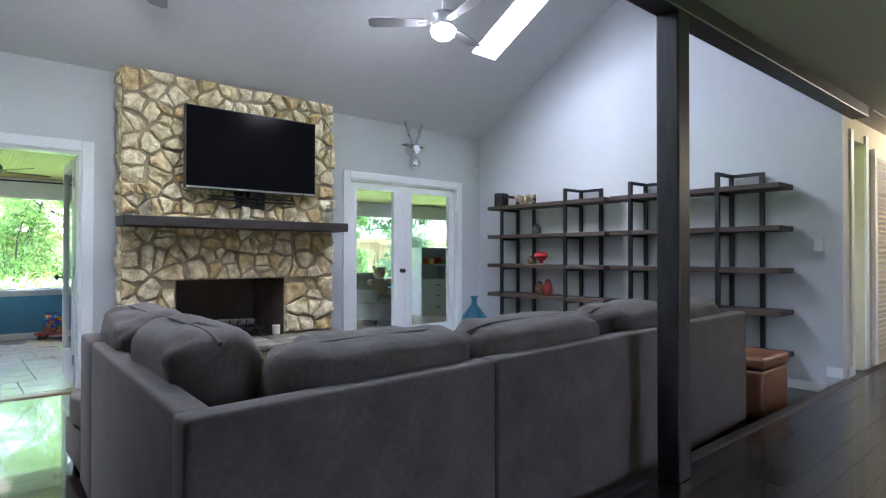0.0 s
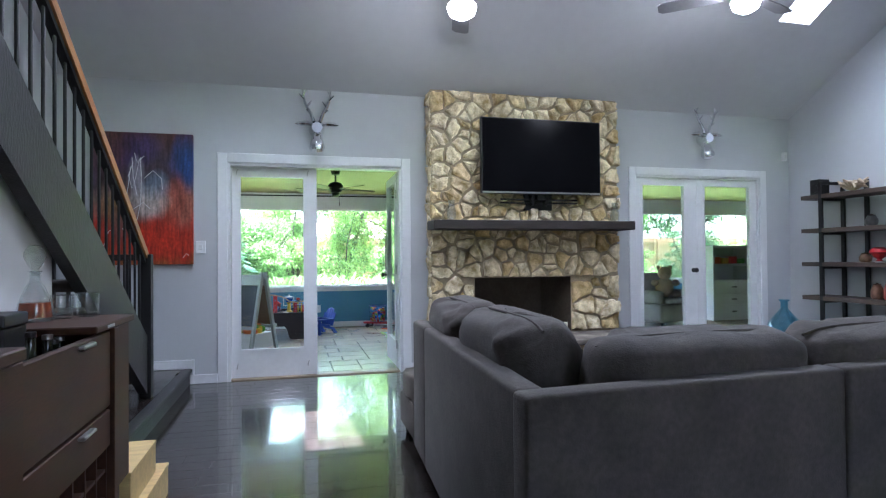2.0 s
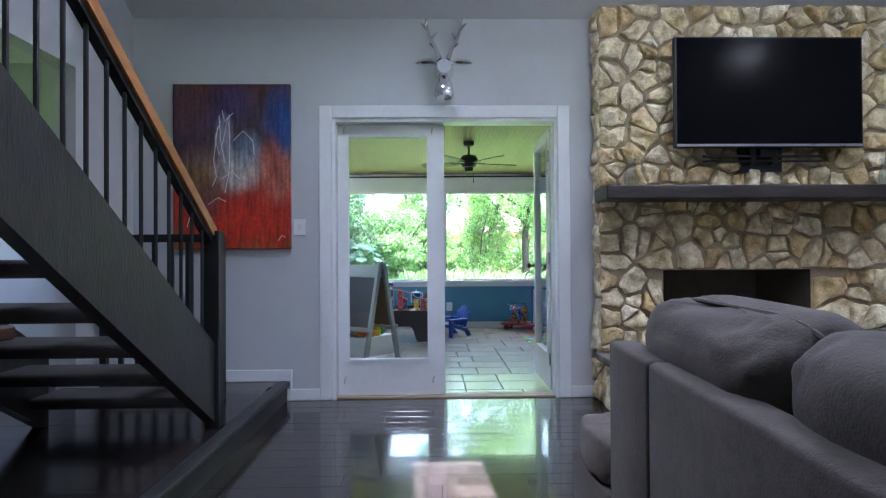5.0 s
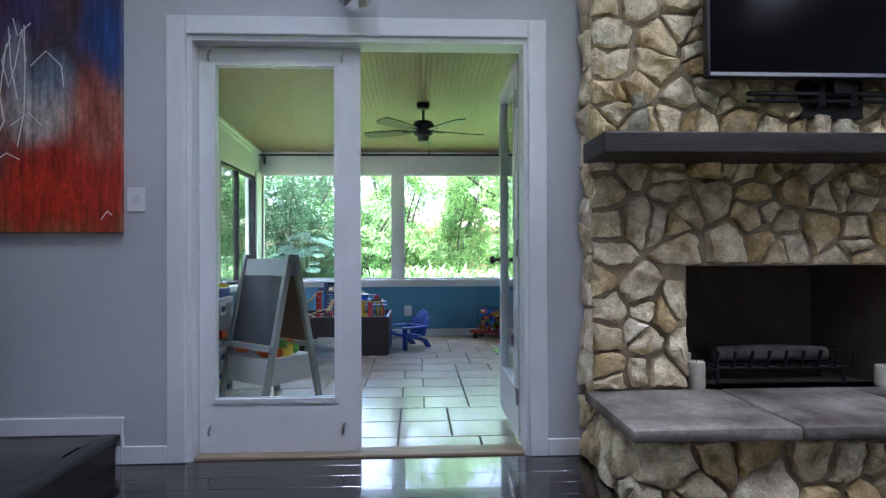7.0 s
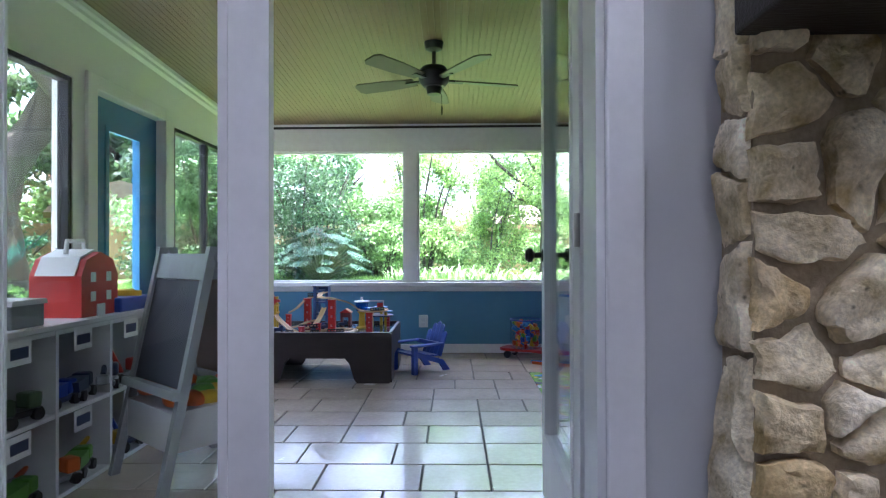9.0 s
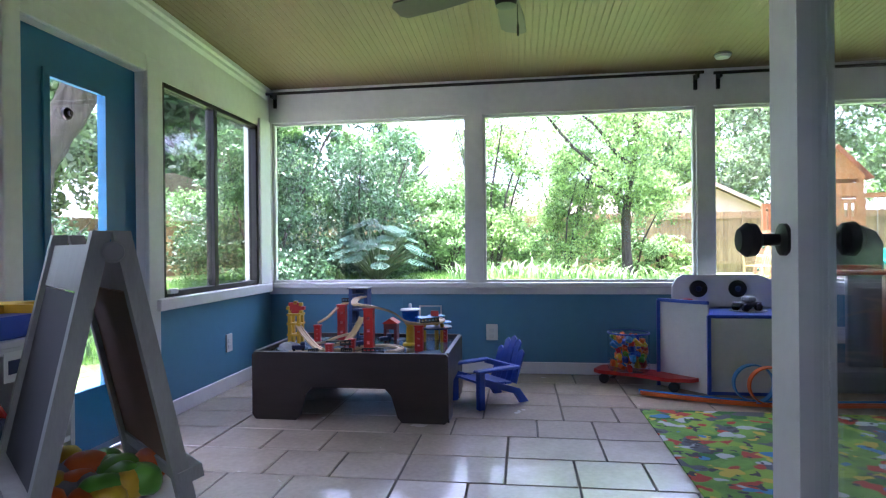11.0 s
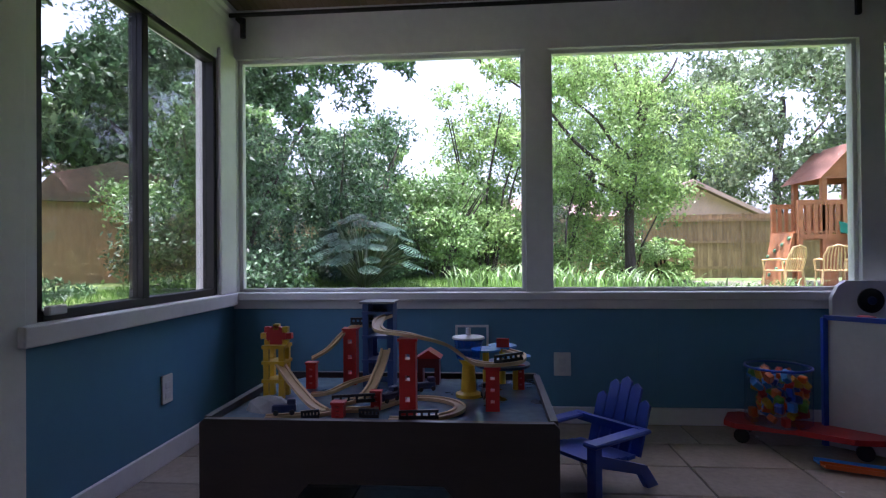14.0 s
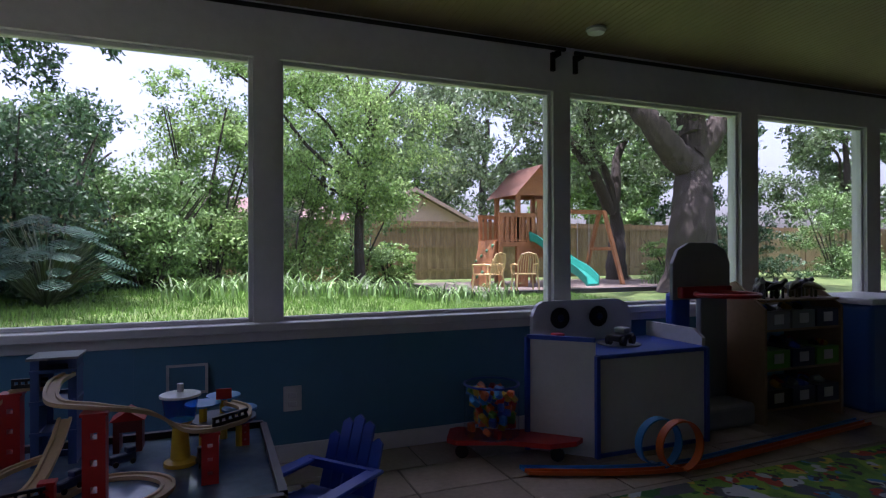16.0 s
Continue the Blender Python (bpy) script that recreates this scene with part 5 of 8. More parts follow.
tumbler(pose(-0.80, 2.50, 0.931))
tumbler(pose(-0.73, 2.555, 0.931), 0.09, 0.04)
for k, (x, yy) in enumerate(((-0.62, 0.98), (-0.63, 1.06), (-0.61, 1.15), (-0.62, 1.24), (-0.63, 1.33), (-0.72, 1.02), (-0.72, 1.12), (-0.73, 1.22), (-0.72, 1.32), (-0.83, 1.08), (-0.83, 1.18), (-0.84, 1.30), (-0.93, 1.12), (-0.93, 1.26))):
    tumbler(pose(x, yy, 0.791), 0.085, 0.036, "clear glass tumbler in the cabinet", "cabinet glasses")
dc = thing("decanter", "crystal decanter half full of amber liquor with a ball stopper", "decanter", m=pose(-0.86, 2.43, 0.931))
part("bottle", lathe(bmesh.new(), [(0.058, 0), (0.062, 0.008), (0.05, 0.07), (0.028, 0.125), (0.018, 0.14), (0.018, 0.17), (0.024, 0.178), (0.02, 0.178), (0.014, 0.17), (0.014, 0.14), (0.045, 0.07), (0.055, 0.012), (0, 0.01)], 20), M_CLEAR, dc, smooth=True)
part("liquor", lathe(bmesh.new(), [(0, 0.012), (0.054, 0.013), (0.047, 0.066), (0, 0.067)], 20), mk("amber_liquor", (0.35, 0.07, 0.02), 0.15, var=0.05), dc, "reddish amber liquor", True)
part("stopper", lathe(bmesh.new(), [(0.012, 0.165), (0.012, 0.185), (0.02, 0.195), (0.034, 0.225), (0.034, 0.245), (0.02, 0.268), (0, 0.272)], 16), M_CLEAR, dc, smooth=True)
bx = thing("black_box", "black lacquered box in the bottle tray", "box", m=pose(-0.85, 2.05, 0.681))
part("body", B(-0.085, 0.085, -0.075, 0.075, 0, 0.27, 0.006, 2), M_PLASTIC_BLACK, bx)
part("lid", B(-0.088, 0.088, -0.078, 0.078, 0.272, 0.31, 0.006, 2), M_PLASTIC_BLACK, bx)
M_BOTTLE = mk("dark_bottle_glass", (0.012, 0.016, 0.010), 0.12, var=0.1)
M_LABEL = mk("aged_label", (0.45, 0.38, 0.22), 0.7, var=0.1)
for k, (x, yy, h) in enumerate(((-0.70, 1.98, 0.26), (-0.69, 2.07, 0.24), (-0.70, 2.14, 0.215), (-0.71, 2.22, 0.215), (-0.95, 1.80, 0.25))):
    b = thing("liquor_bottle", "dark glass liquor bottle standing in the tray", "bottle", "tray bottles", pose(x, yy, 0.681))
    part("body", lathe(bmesh.new(), [(0.03, 0), (0.034, 0.005), (0.034, h * 0.6), (0.014, h * 0.75), (0.013, h * 0.95), (0, h * 0.95)], 16), M_BOTTLE, b, smooth=True)
    part("cap", lathe(bmesh.new(), [(0.015, h * 0.94), (0.015, h), (0, h)], 12), M_STEEL if k % 2 else M_BLACK, b, smooth=True)
    part("label", lathe(bmesh.new(), [(0.0348, h * 0.15), (0.0348, h * 0.5)], 16), M_LABEL, b, "cream paper label")
# raw pine boxes on the floor
for a in ((-0.87, -0.60, 2.62, 3.05, 0.152, 0.30), (-0.88, -0.57, 2.56, 3.17, 0.0, 0.15)):
    b = thing("pine_box", "raw yellow pine box on the floor by the step", "box", "pine boxes", pose((a[0] + a[1]) / 2, (a[2] + a[3]) / 2, a[4]))
    w, dd, h = (a[1] - a[0]) / 2, (a[3] - a[2]) / 2, a[5] - a[4]
    for s in (-1, 1):
        part("side", B(s * w - (0.015 if s > 0 else 0), s * w + (0.015 if s < 0 else 0), -dd, dd, 0, h - 0.016), M_PINE, b)
        part("end", B(-w + 0.015, w - 0.015, s * dd - (0.015 if s > 0 else 0), s * dd + (0.015 if s < 0 else 0), 0, h - 0.016), M_PINE, b)
    part("lid", B(-w - 0.003, w + 0.003, -dd - 0.003, dd + 0.003, h - 0.016, h, 0.002), M_PINE, b)


# ---- framed picture ----
def mk_photo():
    """Grey print: dark leaves hanging into a pale sky above dark water."""
    m = bpy.data.materials.new("grey_photo_print")
    m.use_nodes = True
    N, L = m.node_tree.nodes, m.node_tree.links
    b = N["Principled BSDF"]
    b.inputs["Roughness"].default_value = 0.35
    tc, sep = N.new("ShaderNodeTexCoord"), N.new("ShaderNodeSeparateXYZ")
    L.new(tc.outputs["Generated"], sep.inputs[0])

    def grain(scale, detail, stretch=(1, 1, 1)):
        n, mp = N.new("ShaderNodeTexNoise"), N.new("ShaderNodeMapping")
        n.inputs["Scale"].default_value, n.inputs["Detail"].default_value = scale, detail
        mp.inputs["Scale"].default_value = stretch
        L.new(tc.outputs["Object"], mp.inputs[0]), L.new(mp.outputs[0], n.inputs["Vector"])
        return n.outputs[0]

    def span(src, a, c, lo, hi):
        r = N.new("ShaderNodeMapRange")
        for k, v in enumerate((a, c, lo, hi)):
            r.inputs[k + 1].default_value = v
        L.new(src, r.inputs[0])
        return r.outputs[0]

    def calc(op, a, c):
        n = N.new("ShaderNodeMath")
        n.operation = op
        for k, v in enumerate((a, c)):
            if isinstance(v, (int, float)):
                n.inputs[k].default_value = v
            else:
                L.new(v, n.inputs[k])
        return n.outputs[0]
    z = sep.outputs[2]
    leaves = span(calc("ADD", calc("MULTIPLY", grain(11, 5, (1, 1, 0.6)), 1.5), z), 1.42, 1.56, 0.0, 1.0)
    land = span(calc("ADD", z, calc("MULTIPLY", grain(30, 3), 0.10)), 0.42, 0.46, 1.0, 0.0)
    tone = span(grain(40, 4, (1, 1, 0.5)), 0.3, 0.7, 0.06, 0.20)
    sky = calc("MULTIPLY", calc("SUBTRACT", 1.0, leaves), 0.38)
    v = calc("ADD", calc("MULTIPLY", sky, calc("SUBTRACT", 1.0, land)), calc("MULTIPLY", land, tone))
    v = calc("ADD", v, 0.012)
    L.new(v, b.inputs["Base Color"])
    return m


PX = -1.088
pc = thing("framed_picture", "black framed grey city photograph on the wall", "picture")
M_MAT = mk("dark_picture_mount", (0.055, 0.06, 0.065), 0.5, var=0.1)
M_HAZE_INK = mk("pale_print_ink", (0.15, 0.15, 0.155), 0.5, var=0.2)
M_INK = mk("print_ink", (0.05, 0.05, 0.052), 0.5)
part("frame", wall_with_holes(bmesh.new(), "x", PX, PX + 0.028, 1.66, 2.605, 1.17, 1.592, [(1.672, 2.593, 1.182, 1.58)]), M_BLACK, pc)
part("mount", B(PX, PX + 0.012, 1.668, 2.597, 1.178, 1.584), M_MAT, pc, "dark grey mount")
part("sheet", B(PX + 0.012, PX + 0.0135, 1.735, 2.545, 1.232, 1.528), mk("print_paper", (0.55, 0.56, 0.56), 0.5, var=0.04), pc, "pale paper border")
part("photo", B(PX + 0.0135, PX + 0.015, 1.76, 2.522, 1.298, 1.508), mk_photo(), pc, "grey skyline photograph behind branches")
_r = random.Random(23)
y = 1.80
while y < 2.44:
    w, h = _r.uniform(0.012, 0.035), _r.choice((0.012, 0.02, 0.03, 0.05))
    part("printed_tower", B(PX + 0.0151, PX + 0.0154, y, y + w, 1.384, 1.388 + h), M_HAZE_INK, pc)
    y += w * 0.9
for z in (1.372, 1.336):
    part("printed_rail", B(PX + 0.0155, PX + 0.0158, 1.762, 2.52, z, z + 0.0025), M_INK, pc)
for k in range(15):
    y0 = 1.765 + k * 0.05
    part("printed_arch", tube(bmesh.new(), [(PX + 0.0156, y0 + 0.024 - 0.020 * math.cos(a), 1.304 + 0.026 * math.sin(a)) for a in [i * math.pi / 8 for i in range(9)]], 0.0013, 4), M_INK, pc)
for z in (1.208, 1.196):
    part("mount_print", B(PX + 0.0121, PX + 0.0124, 2.10, 2.18, z, z + 0.005), M_INK, pc)
fc = bpy.data.curves.new("caption", "FONT")
fc.body, fc.size, fc.align_x, fc.shear = "Cincinnati", 0.04, "CENTER", 0.25
_t = new("caption_curve", fc)
_dg = bpy.context.evaluated_depsgraph_get()
cm = bpy.data.meshes.new_from_object(_t.evaluated_get(_dg))
bpy.data.objects.remove(_t)
cm.transform(Matrix.Translation((PX + 0.0142, 2.14, 1.256)) @ pose(0, 0, 0, 90, 0, 90))
cm.materials.clear()
cm.materials.append(mk("caption_ink", (0.22, 0.22, 0.22), 0.5))
part("caption", cm, None, pc, "grey printed caption")
gp = part("glazing", B(PX + 0.018, PX + 0.0195, 1.672, 2.593, 1.182, 1.58), M_GLASS, pc)
gp.visible_shadow = False

# ---- hall doors ----
hd = thing("door_3", "louvred white closet door in the lit hall", "door", kind="structure")
part("jamb_trim", B(6.04, 6.12, STEP_Y + 0.012, STEP_Y + 0.03, STEP, 2.25), M_TRIM, hd)
part("jamb_trim", B(6.5, 6.58, STEP_Y + 0.012, STEP_Y + 0.03, STEP, 2.25), M_TRIM, hd)
part("stile", B(6.70, 6.78, STEP_Y - 0.01, STEP_Y + 0.028, STEP + 0.01, 2.15), M_TRIM, hd)
part("stile", B(7.42, 7.50, STEP_Y - 0.01, STEP_Y + 0.028, STEP + 0.01, 2.15), M_TRIM, hd)
for k in range(40):
    z = STEP + 0.14 + k * 0.046
    part("louvre", turned(B(-0.32, 0.32, -0.016, 0.016, -0.003, 0.003), pose(7.10, STEP_Y + 0.008, z, -40, 0, 0)), M_TRIM, hd)


# ---- sunroom furniture and toys ----
def plastic(name, c, r=0.35):
    return bpy.data.materials.get(name) or mk(name, c, r, var=0.05, scale=5, fine=0.03)


P_RED, P_BLUE, P_YEL = plastic("red_plastic", (0.50, 0.025, 0.02)), plastic("blue_plastic", (0.02, 0.07, 0.42)), plastic("yellow_plastic", (0.62, 0.40, 0.02))
P_GREEN, P_ORANGE, P_WHITE, P_GREY = plastic("green_plastic", (0.10, 0.32, 0.03)), plastic("orange_plastic", (0.68, 0.13, 0.015)), plastic("white_plastic", (0.65, 0.66, 0.68)), plastic("grey_plastic", (0.25, 0.27, 0.29))
P_NAVY, P_LBLUE = plastic("navy_plastic", (0.02, 0.035, 0.10)), plastic("light_blue_plastic", (0.03, 0.24, 0.62))
P_TOWER = plastic("slate_blue_plastic", (0.05, 0.10, 0.26))
M_TRACKWOOD = mk("beech_track", (0.52, 0.36, 0.19), 0.5, var=0.12, scale=8)
M_ESPRESSO = mk("espresso_wood", (0.020, 0.013, 0.012), 0.4, var=0.25, scale=3, stretch=(1, 6, 6), fine=0.15)

fan(pose(0.595, 8.25, sun_ceil(8.25)), 0.15, M_BLACK, mk("dark_fan_blade", (0.06, 0.045, 0.03), 0.5, var=0.15), False, "dark bronze ceiling fan over the play area", 15, 5, 0.58)

for x0, x1 in ((-1.39, 1.99), (2.06, 5.4)):
    cr = thing("curtain_rod", "black curtain rod above the windows", "curtain rod", "curtain rods")
    part("rod", rod(bmesh.new(), (x0, 10.12, 2.20), (x1, 10.12, 2.21), 0.012), M_BLACK, cr, smooth=True)
    for x in (x0 + 0.05, x1 - 0.04):
        part("bracket", B(x - 0.008, x + 0.008, 10.11, 10.20, 2.17, 2.205), M_BLACK, cr)
        part("drop_plate", B(x - 0.012, x + 0.012, 10.178, 10.2, 2.10, 2.21), M_BLACK, cr)

for nm, a in (("outlet", (0.375, 0.465, 10.19, 10.20, 0.215, 0.34)), ("outlet", (-1.40, -1.39, 9.46, 9.54, 0.225, 0.35)), ("outlet", (2.9, 2.98, 10.19, 10.2, 0.22, 0.34)), ("blank_cover", (-0.155, 0.026, 10.19, 10.2, 0.345, 0.487))):
    o = thing(nm, "white wall outlet plate on the blue wall", "outlet", m=pose((a[0] + a[1]) / 2, (a[2] + a[3]) / 2, a[4]))
    part("plate", B(-(a[1] - a[0]) / 2, (a[1] - a[0]) / 2, -(a[3] - a[2]) / 2, (a[3] - a[2]) / 2, 0, a[5] - a[4], 0.003, 2), M_WHITE if nm == "outlet" else M_BLUE, o)
    if nm != "outlet":
        part("cover_rim", wall_with_holes(bmesh.new(), "y", -0.009, -0.0052, -0.0905, 0.0905, 0.0, 0.142, [(-0.078, 0.078, 0.012, 0.130)]), M_WHITE, o)
    if nm == "outlet":
        for z in (0.035, 0.08):
            part("socket", B(-0.02, 0.02, -0.007, 0.0, z - 0.014, z + 0.014, 0.002) if a[1] - a[0] > 0.02 else B(0.0, 0.007, -0.02, 0.02, z - 0.014, z + 0.014, 0.002), P_WHITE, o)
for x in range(7):
    struct("panel_seam", B(-0.3 + x * 1.22, -0.3 + x * 1.22 + 0.010, BACK - 0.003, BACK, 0.05, 0.575), M_BLUE, "thin batten on the blue wall", "trim")

# train table
TT = thing("train_table", "low espresso-brown wooden play table", "table", m=pose(-0.33, 9.225, SUN_Z))
part("tabletop", B(-0.565, 0.565, -0.36, 0.36, 0.352, 0.366), mk("painted_play_board", (0.07, 0.16, 0.34), 0.15, var=0.5, scale=4, col2=(0.14, 0.20, 0.24), fine=0.1), TT, "glossy blue printed playboard")
_side = [(-0.575, 0.03), (-0.555, 0.0), (-0.31, 0.0), (-0.285, 0.03), (-0.25, 0.15), (-0.215, 0.19), (0.215, 0.19), (0.25, 0.15), (0.285, 0.03), (0.31, 0.0), (0.555, 0.0), (0.575, 0.03), (0.575, 0.375), (0.56, 0.39), (-0.56, 0.39), (-0.575, 0.375)]
for s in (-1, 1):
    part("long_side", prism(bmesh.new(), _side, s * 0.37 - 0.012, s * 0.37 + 0.012, "y"), M_ESPRESSO, TT)
    part("short_side", prism(bmesh.new(), [(y * 0.62, z) for y, z in _side], s * 0.562 - 0.012, s * 0.562 + 0.012, "x"), M_ESPRESSO, TT)
TZ = SUN_Z + 0.367


def pillar(x, y, h, mat, w=0.045, label="red toy track support tower", holes=True):
    t = thing("track_tower", label, "toy", "track towers", pose(x, y, TZ))
    part("body", wall_with_holes(bmesh.new(), "y", -w * 0.45, w * 0.45, -w / 2, w / 2, 0, h, [(-w * 0.15, w * 0.15, h * 0.20, h * 0.27), (-w * 0.15, w * 0.15, h * 0.48, h * 0.55), (-w * 0.15, w * 0.15, h * 0.76, h * 0.83)] if holes else []), mat, t)
    part("cap", B(-w * 0.6, w * 0.6, -w * 0.5, w * 0.5, h, h + 0.008), mat, t)


for x, y, h, w in ((-0.555, 9.46, 0.23, 0.055), (-0.245, 9.00, 0.255, 0.055), (0.041, 9.08, 0.145, 0.048), (-0.48, 8.97, 0.045, 0.04), (-0.37, 9.07, 0.06, 0.035), (-0.70, 9.38, 0.10, 0.04), (0.155, 9.40, 0.09, 0.03)):
    pillar(x, y, h, P_RED, w)


def track(pts, label="curved beech toy train track"):
    b = bmesh.new()
    P = [Vector(p) for p in pts]
    fine = []
    for i in range(len(P) - 1):
        p0, p1, p2, p3 = P[max(i - 1, 0)], P[i], P[i + 1], P[min(i + 2, len(P) - 1)]
        for k in range(8):
            t = k / 8
            fine.append(0.5 * ((2 * p1) + (p2 - p0) * t + (2 * p0 - 5 * p1 + 4 * p2 - p3) * t * t + (3 * p1 - p0 - 3 * p2 + p3) * t ** 3))
    fine.append(P[-1])
    prev = None
    for i, p in enumerate(fine):
        d = fine[min(i + 1, len(fine) - 1)] - fine[max(i - 1, 0)]
        s = Vector((-d.y, d.x, 0)).normalized() * 0.02
        u = Vector((0, 0, 0.006))
        cur = [b.verts.new(v) for v in (p - s, p - s + u * 2, p - s * 0.55 + u * 2, p - s * 0.5 + u, p + s * 0.5 + u, p + s * 0.55 + u * 2, p + s + u * 2, p + s)]
        if prev:
            for k in range(8):
                b.faces.new((prev[k], prev[(k + 1) % 8], cur[(k + 1) % 8], cur[k]))
        else:
            b.faces.new(cur[::-1])
        prev = cur
    b.faces.new(prev)
    bmesh.ops.recalc_face_normals(b, faces=b.faces[:])
    return solo("train_track", b, M_TRACKWOOD, label, "toy track", "train tracks")


z = TZ
track([(-0.70, 9.38, z + 0.115), (-0.64, 9.41, z + 0.15), (-0.57, 9.46, z + 0.225), (-0.52, 9.46, z + 0.242), (-0.45, 9.44, z + 0.242)], "rising beech toy train track")
track([(-0.385, 9.40, z + 0.29), (-0.40, 9.28, z + 0.285), (-0.36, 9.10, z + 0.27), (-0.245, 9.02, z + 0.265), (-0.12, 9.06, z + 0.225), (-0.04, 9.09, z + 0.165), (0.041, 9.08, z + 0.154), (0.13, 9.16, z + 0.15), (0.15, 9.30, z + 0.15), (0.10, 9.40, z + 0.15)], "sloping beech toy train track")
track([(-0.385, 9.34, z + 0.16), (-0.39, 9.22, z + 0.10), (-0.41, 9.08, z + 0.045), (-0.48, 9.0, z + 0.03)], "sloping beech toy train track")
track([(-0.78, 9.22, z + 0.13), (-0.70, 9.14, z + 0.075), (-0.60, 9.05, z + 0.02), (-0.54, 9.0, z + 0.006)], "sloping beech toy train track")
track([(-0.66, 9.22, z + 0.006), (-0.58, 9.20, z + 0.02), (-0.50, 9.24, z + 0.05), (-0.42, 9.28, z + 0.065)], "sloping beech toy train track")
track([(-0.72, 8.93, z), (-0.58, 8.97, z), (-0.48, 9.03, z), (-0.38, 9.06, z), (-0.28, 9.20, z), (-0.16, 9.20, z), (-0.08, 9.12, z), (-0.09, 9.02, z), (-0.18, 8.94, z), (-0.30, 8.93, z)])
for x, y, zz, rz, l in ((-0.44, 9.02, 0.035, 14, 0.15), (-0.375, 8.965, 0.0, -5, 0.07), (-0.20, 8.915, 0.012, 8, 0.13), (0.10, 9.12, 0.162, 38, 0.13), (-0.50, 9.435, 0.254, 0, 0.10), (-0.57, 8.94, 0.0, 20, 0.06)):
    tf = thing("track_barrier", "black slotted barrier beside the toy track", "toy", "track barriers", pose(x, y, TZ + zz, 0, 0, rz))
    part("rail", B(-l / 2, l / 2, -0.004, 0.004, 0.0, 0.012), M_PLASTIC_BLACK, tf)
    part("rail", B(-l / 2, l / 2, -0.004, 0.004, 0.021, 0.030), M_PLASTIC_BLACK, tf)
    for k in range(6):
        part("slot_bar", B(-l / 2 + k * l / 5.5, -l / 2 + k * l / 5.5 + 0.008, -0.003, 0.003, 0.012, 0.021), M_PLASTIC_BLACK, tf)
tw = thing("crane_tower", "tall blue toy tower with a grey roof on the table", "toy", m=pose(-0.43, 9.46, TZ))
for h in (0.10, 0.20, 0.30):
    part("floor", B(-0.066, 0.066, -0.056, 0.056, h, h + 0.012), P_TOWER, tw)
part("roof", B(-0.072, 0.072, -0.07, 0.07, 0.345, 0.353), P_GREY, tw, "flat grey roof")
for x in (-0.052, 0.052):
    part("arch_panel", wall_with_holes(bmesh.new(), "y", -0.05, 0.05, x - 0.012, x + 0.012, 0.0, 0.345, []), P_TOWER, tw)
part("back_panel", wall_with_holes(bmesh.new(), "y", 0.046, 0.054, -0.04, 0.04, 0.0, 0.345, [(-0.022, 0.022, 0.02, 0.085), (-0.022, 0.022, 0.125, 0.19), (-0.022, 0.022, 0.225, 0.30)]), P_TOWER, tw)
yt = thing("mine_tower", "yellow toy mine tower with a red wheel", "toy", m=pose(-0.795, 9.24, TZ))
for x in (-0.03, 0.03):
    for y in (-0.03, 0.03):
        part("leg", B(x - 0.01, x + 0.01, y - 0.01, y + 0.01, 0, 0.19), P_YEL, yt)
for h in (0.06, 0.13, 0.19):
    part("platform", B(-0.045, 0.045, -0.045, 0.045, h, h + 0.012), P_YEL, yt)
for i in range(8):
    a = i * math.pi / 4
    part("gear_tooth", B(0.05 * math.cos(a) - 0.011, 0.05 * math.cos(a) + 0.011, -0.012, 0.012, 0.235 + 0.035 * math.sin(a) - 0.011, 0.235 + 0.035 * math.sin(a) + 0.011), P_YEL if i % 3 else P_RED, yt)
part("gear", rod(bmesh.new(), (0, -0.012, 0.235), (0, 0.012, 0.235), 0.04), P_RED, yt)
rk = bmesh.new()
bmesh.ops.create_icosphere(rk, subdivisions=2, radius=0.085)
for v in rk.verts:
    v.co = Vector((v.co.x * 1.2, v.co.y, max(0, v.co.z * 0.7 + noise.noise(v.co * 14) * 0.03)))
solo("toy_mountain", rk, P_GREY, "grey plastic toy mountain on the table", "toy", m=pose(-0.755, 9.06, TZ - 0.001) @ Matrix.Scale(0.8, 4))
bk = thing("toy_water_tower", "translucent blue toy water tank with a white lid", "toy", m=pose(-0.05, 9.275, TZ))
part("tank", lathe(bmesh.new(), [(0.044, 0.145), (0.046, 0.15), (0.056, 0.222)], 18), mk_glass("blue_clear_plastic", (0.22, 0.48, 0.85), 0.06), bk, smooth=True)
part("lid", lathe(bmesh.new(), [(0.064, 0.222), (0.062, 0.229), (0.01, 0.236), (0.01, 0.262), (0, 0.264)], 18), P_WHITE, bk, smooth=True)
part("base", lathe(bmesh.new(), [(0.05, 0), (0.05, 0.012), (0.03, 0.02), (0.024, 0.12), (0.042, 0.144), (0, 0.144)], 18), P_YEL, bk, smooth=True)
dk = thing("toy_station", "two-storey toy station with blue round roofs", "toy", m=pose(0.085, 9.44, TZ) @ Matrix.Scale(0.86, 4))
part("deck", lathe(bmesh.new(), [(0.13, 0.10), (0.13, 0.112), (0, 0.112)], 22), P_NAVY, dk)
for x, y, h in ((-0.08, -0.04, 0.18), (0.06, -0.05, 0.15), (0.0, 0.07, 0.18)):
    part("column", rod(bmesh.new(), (x, y, 0), (x, y, h), 0.016), P_YEL, dk)
    part("roof", lathe(bmesh.new(), [(0.07, h), (0.07, h + 0.008), (0, h + 0.012)], 18, Matrix.Translation((x, y, 0))), P_LBLUE, dk)
part("sign", B(-0.03, 0.03, -0.03, -0.024, 0.192, 0.235), P_RED, dk, "red toy sign")
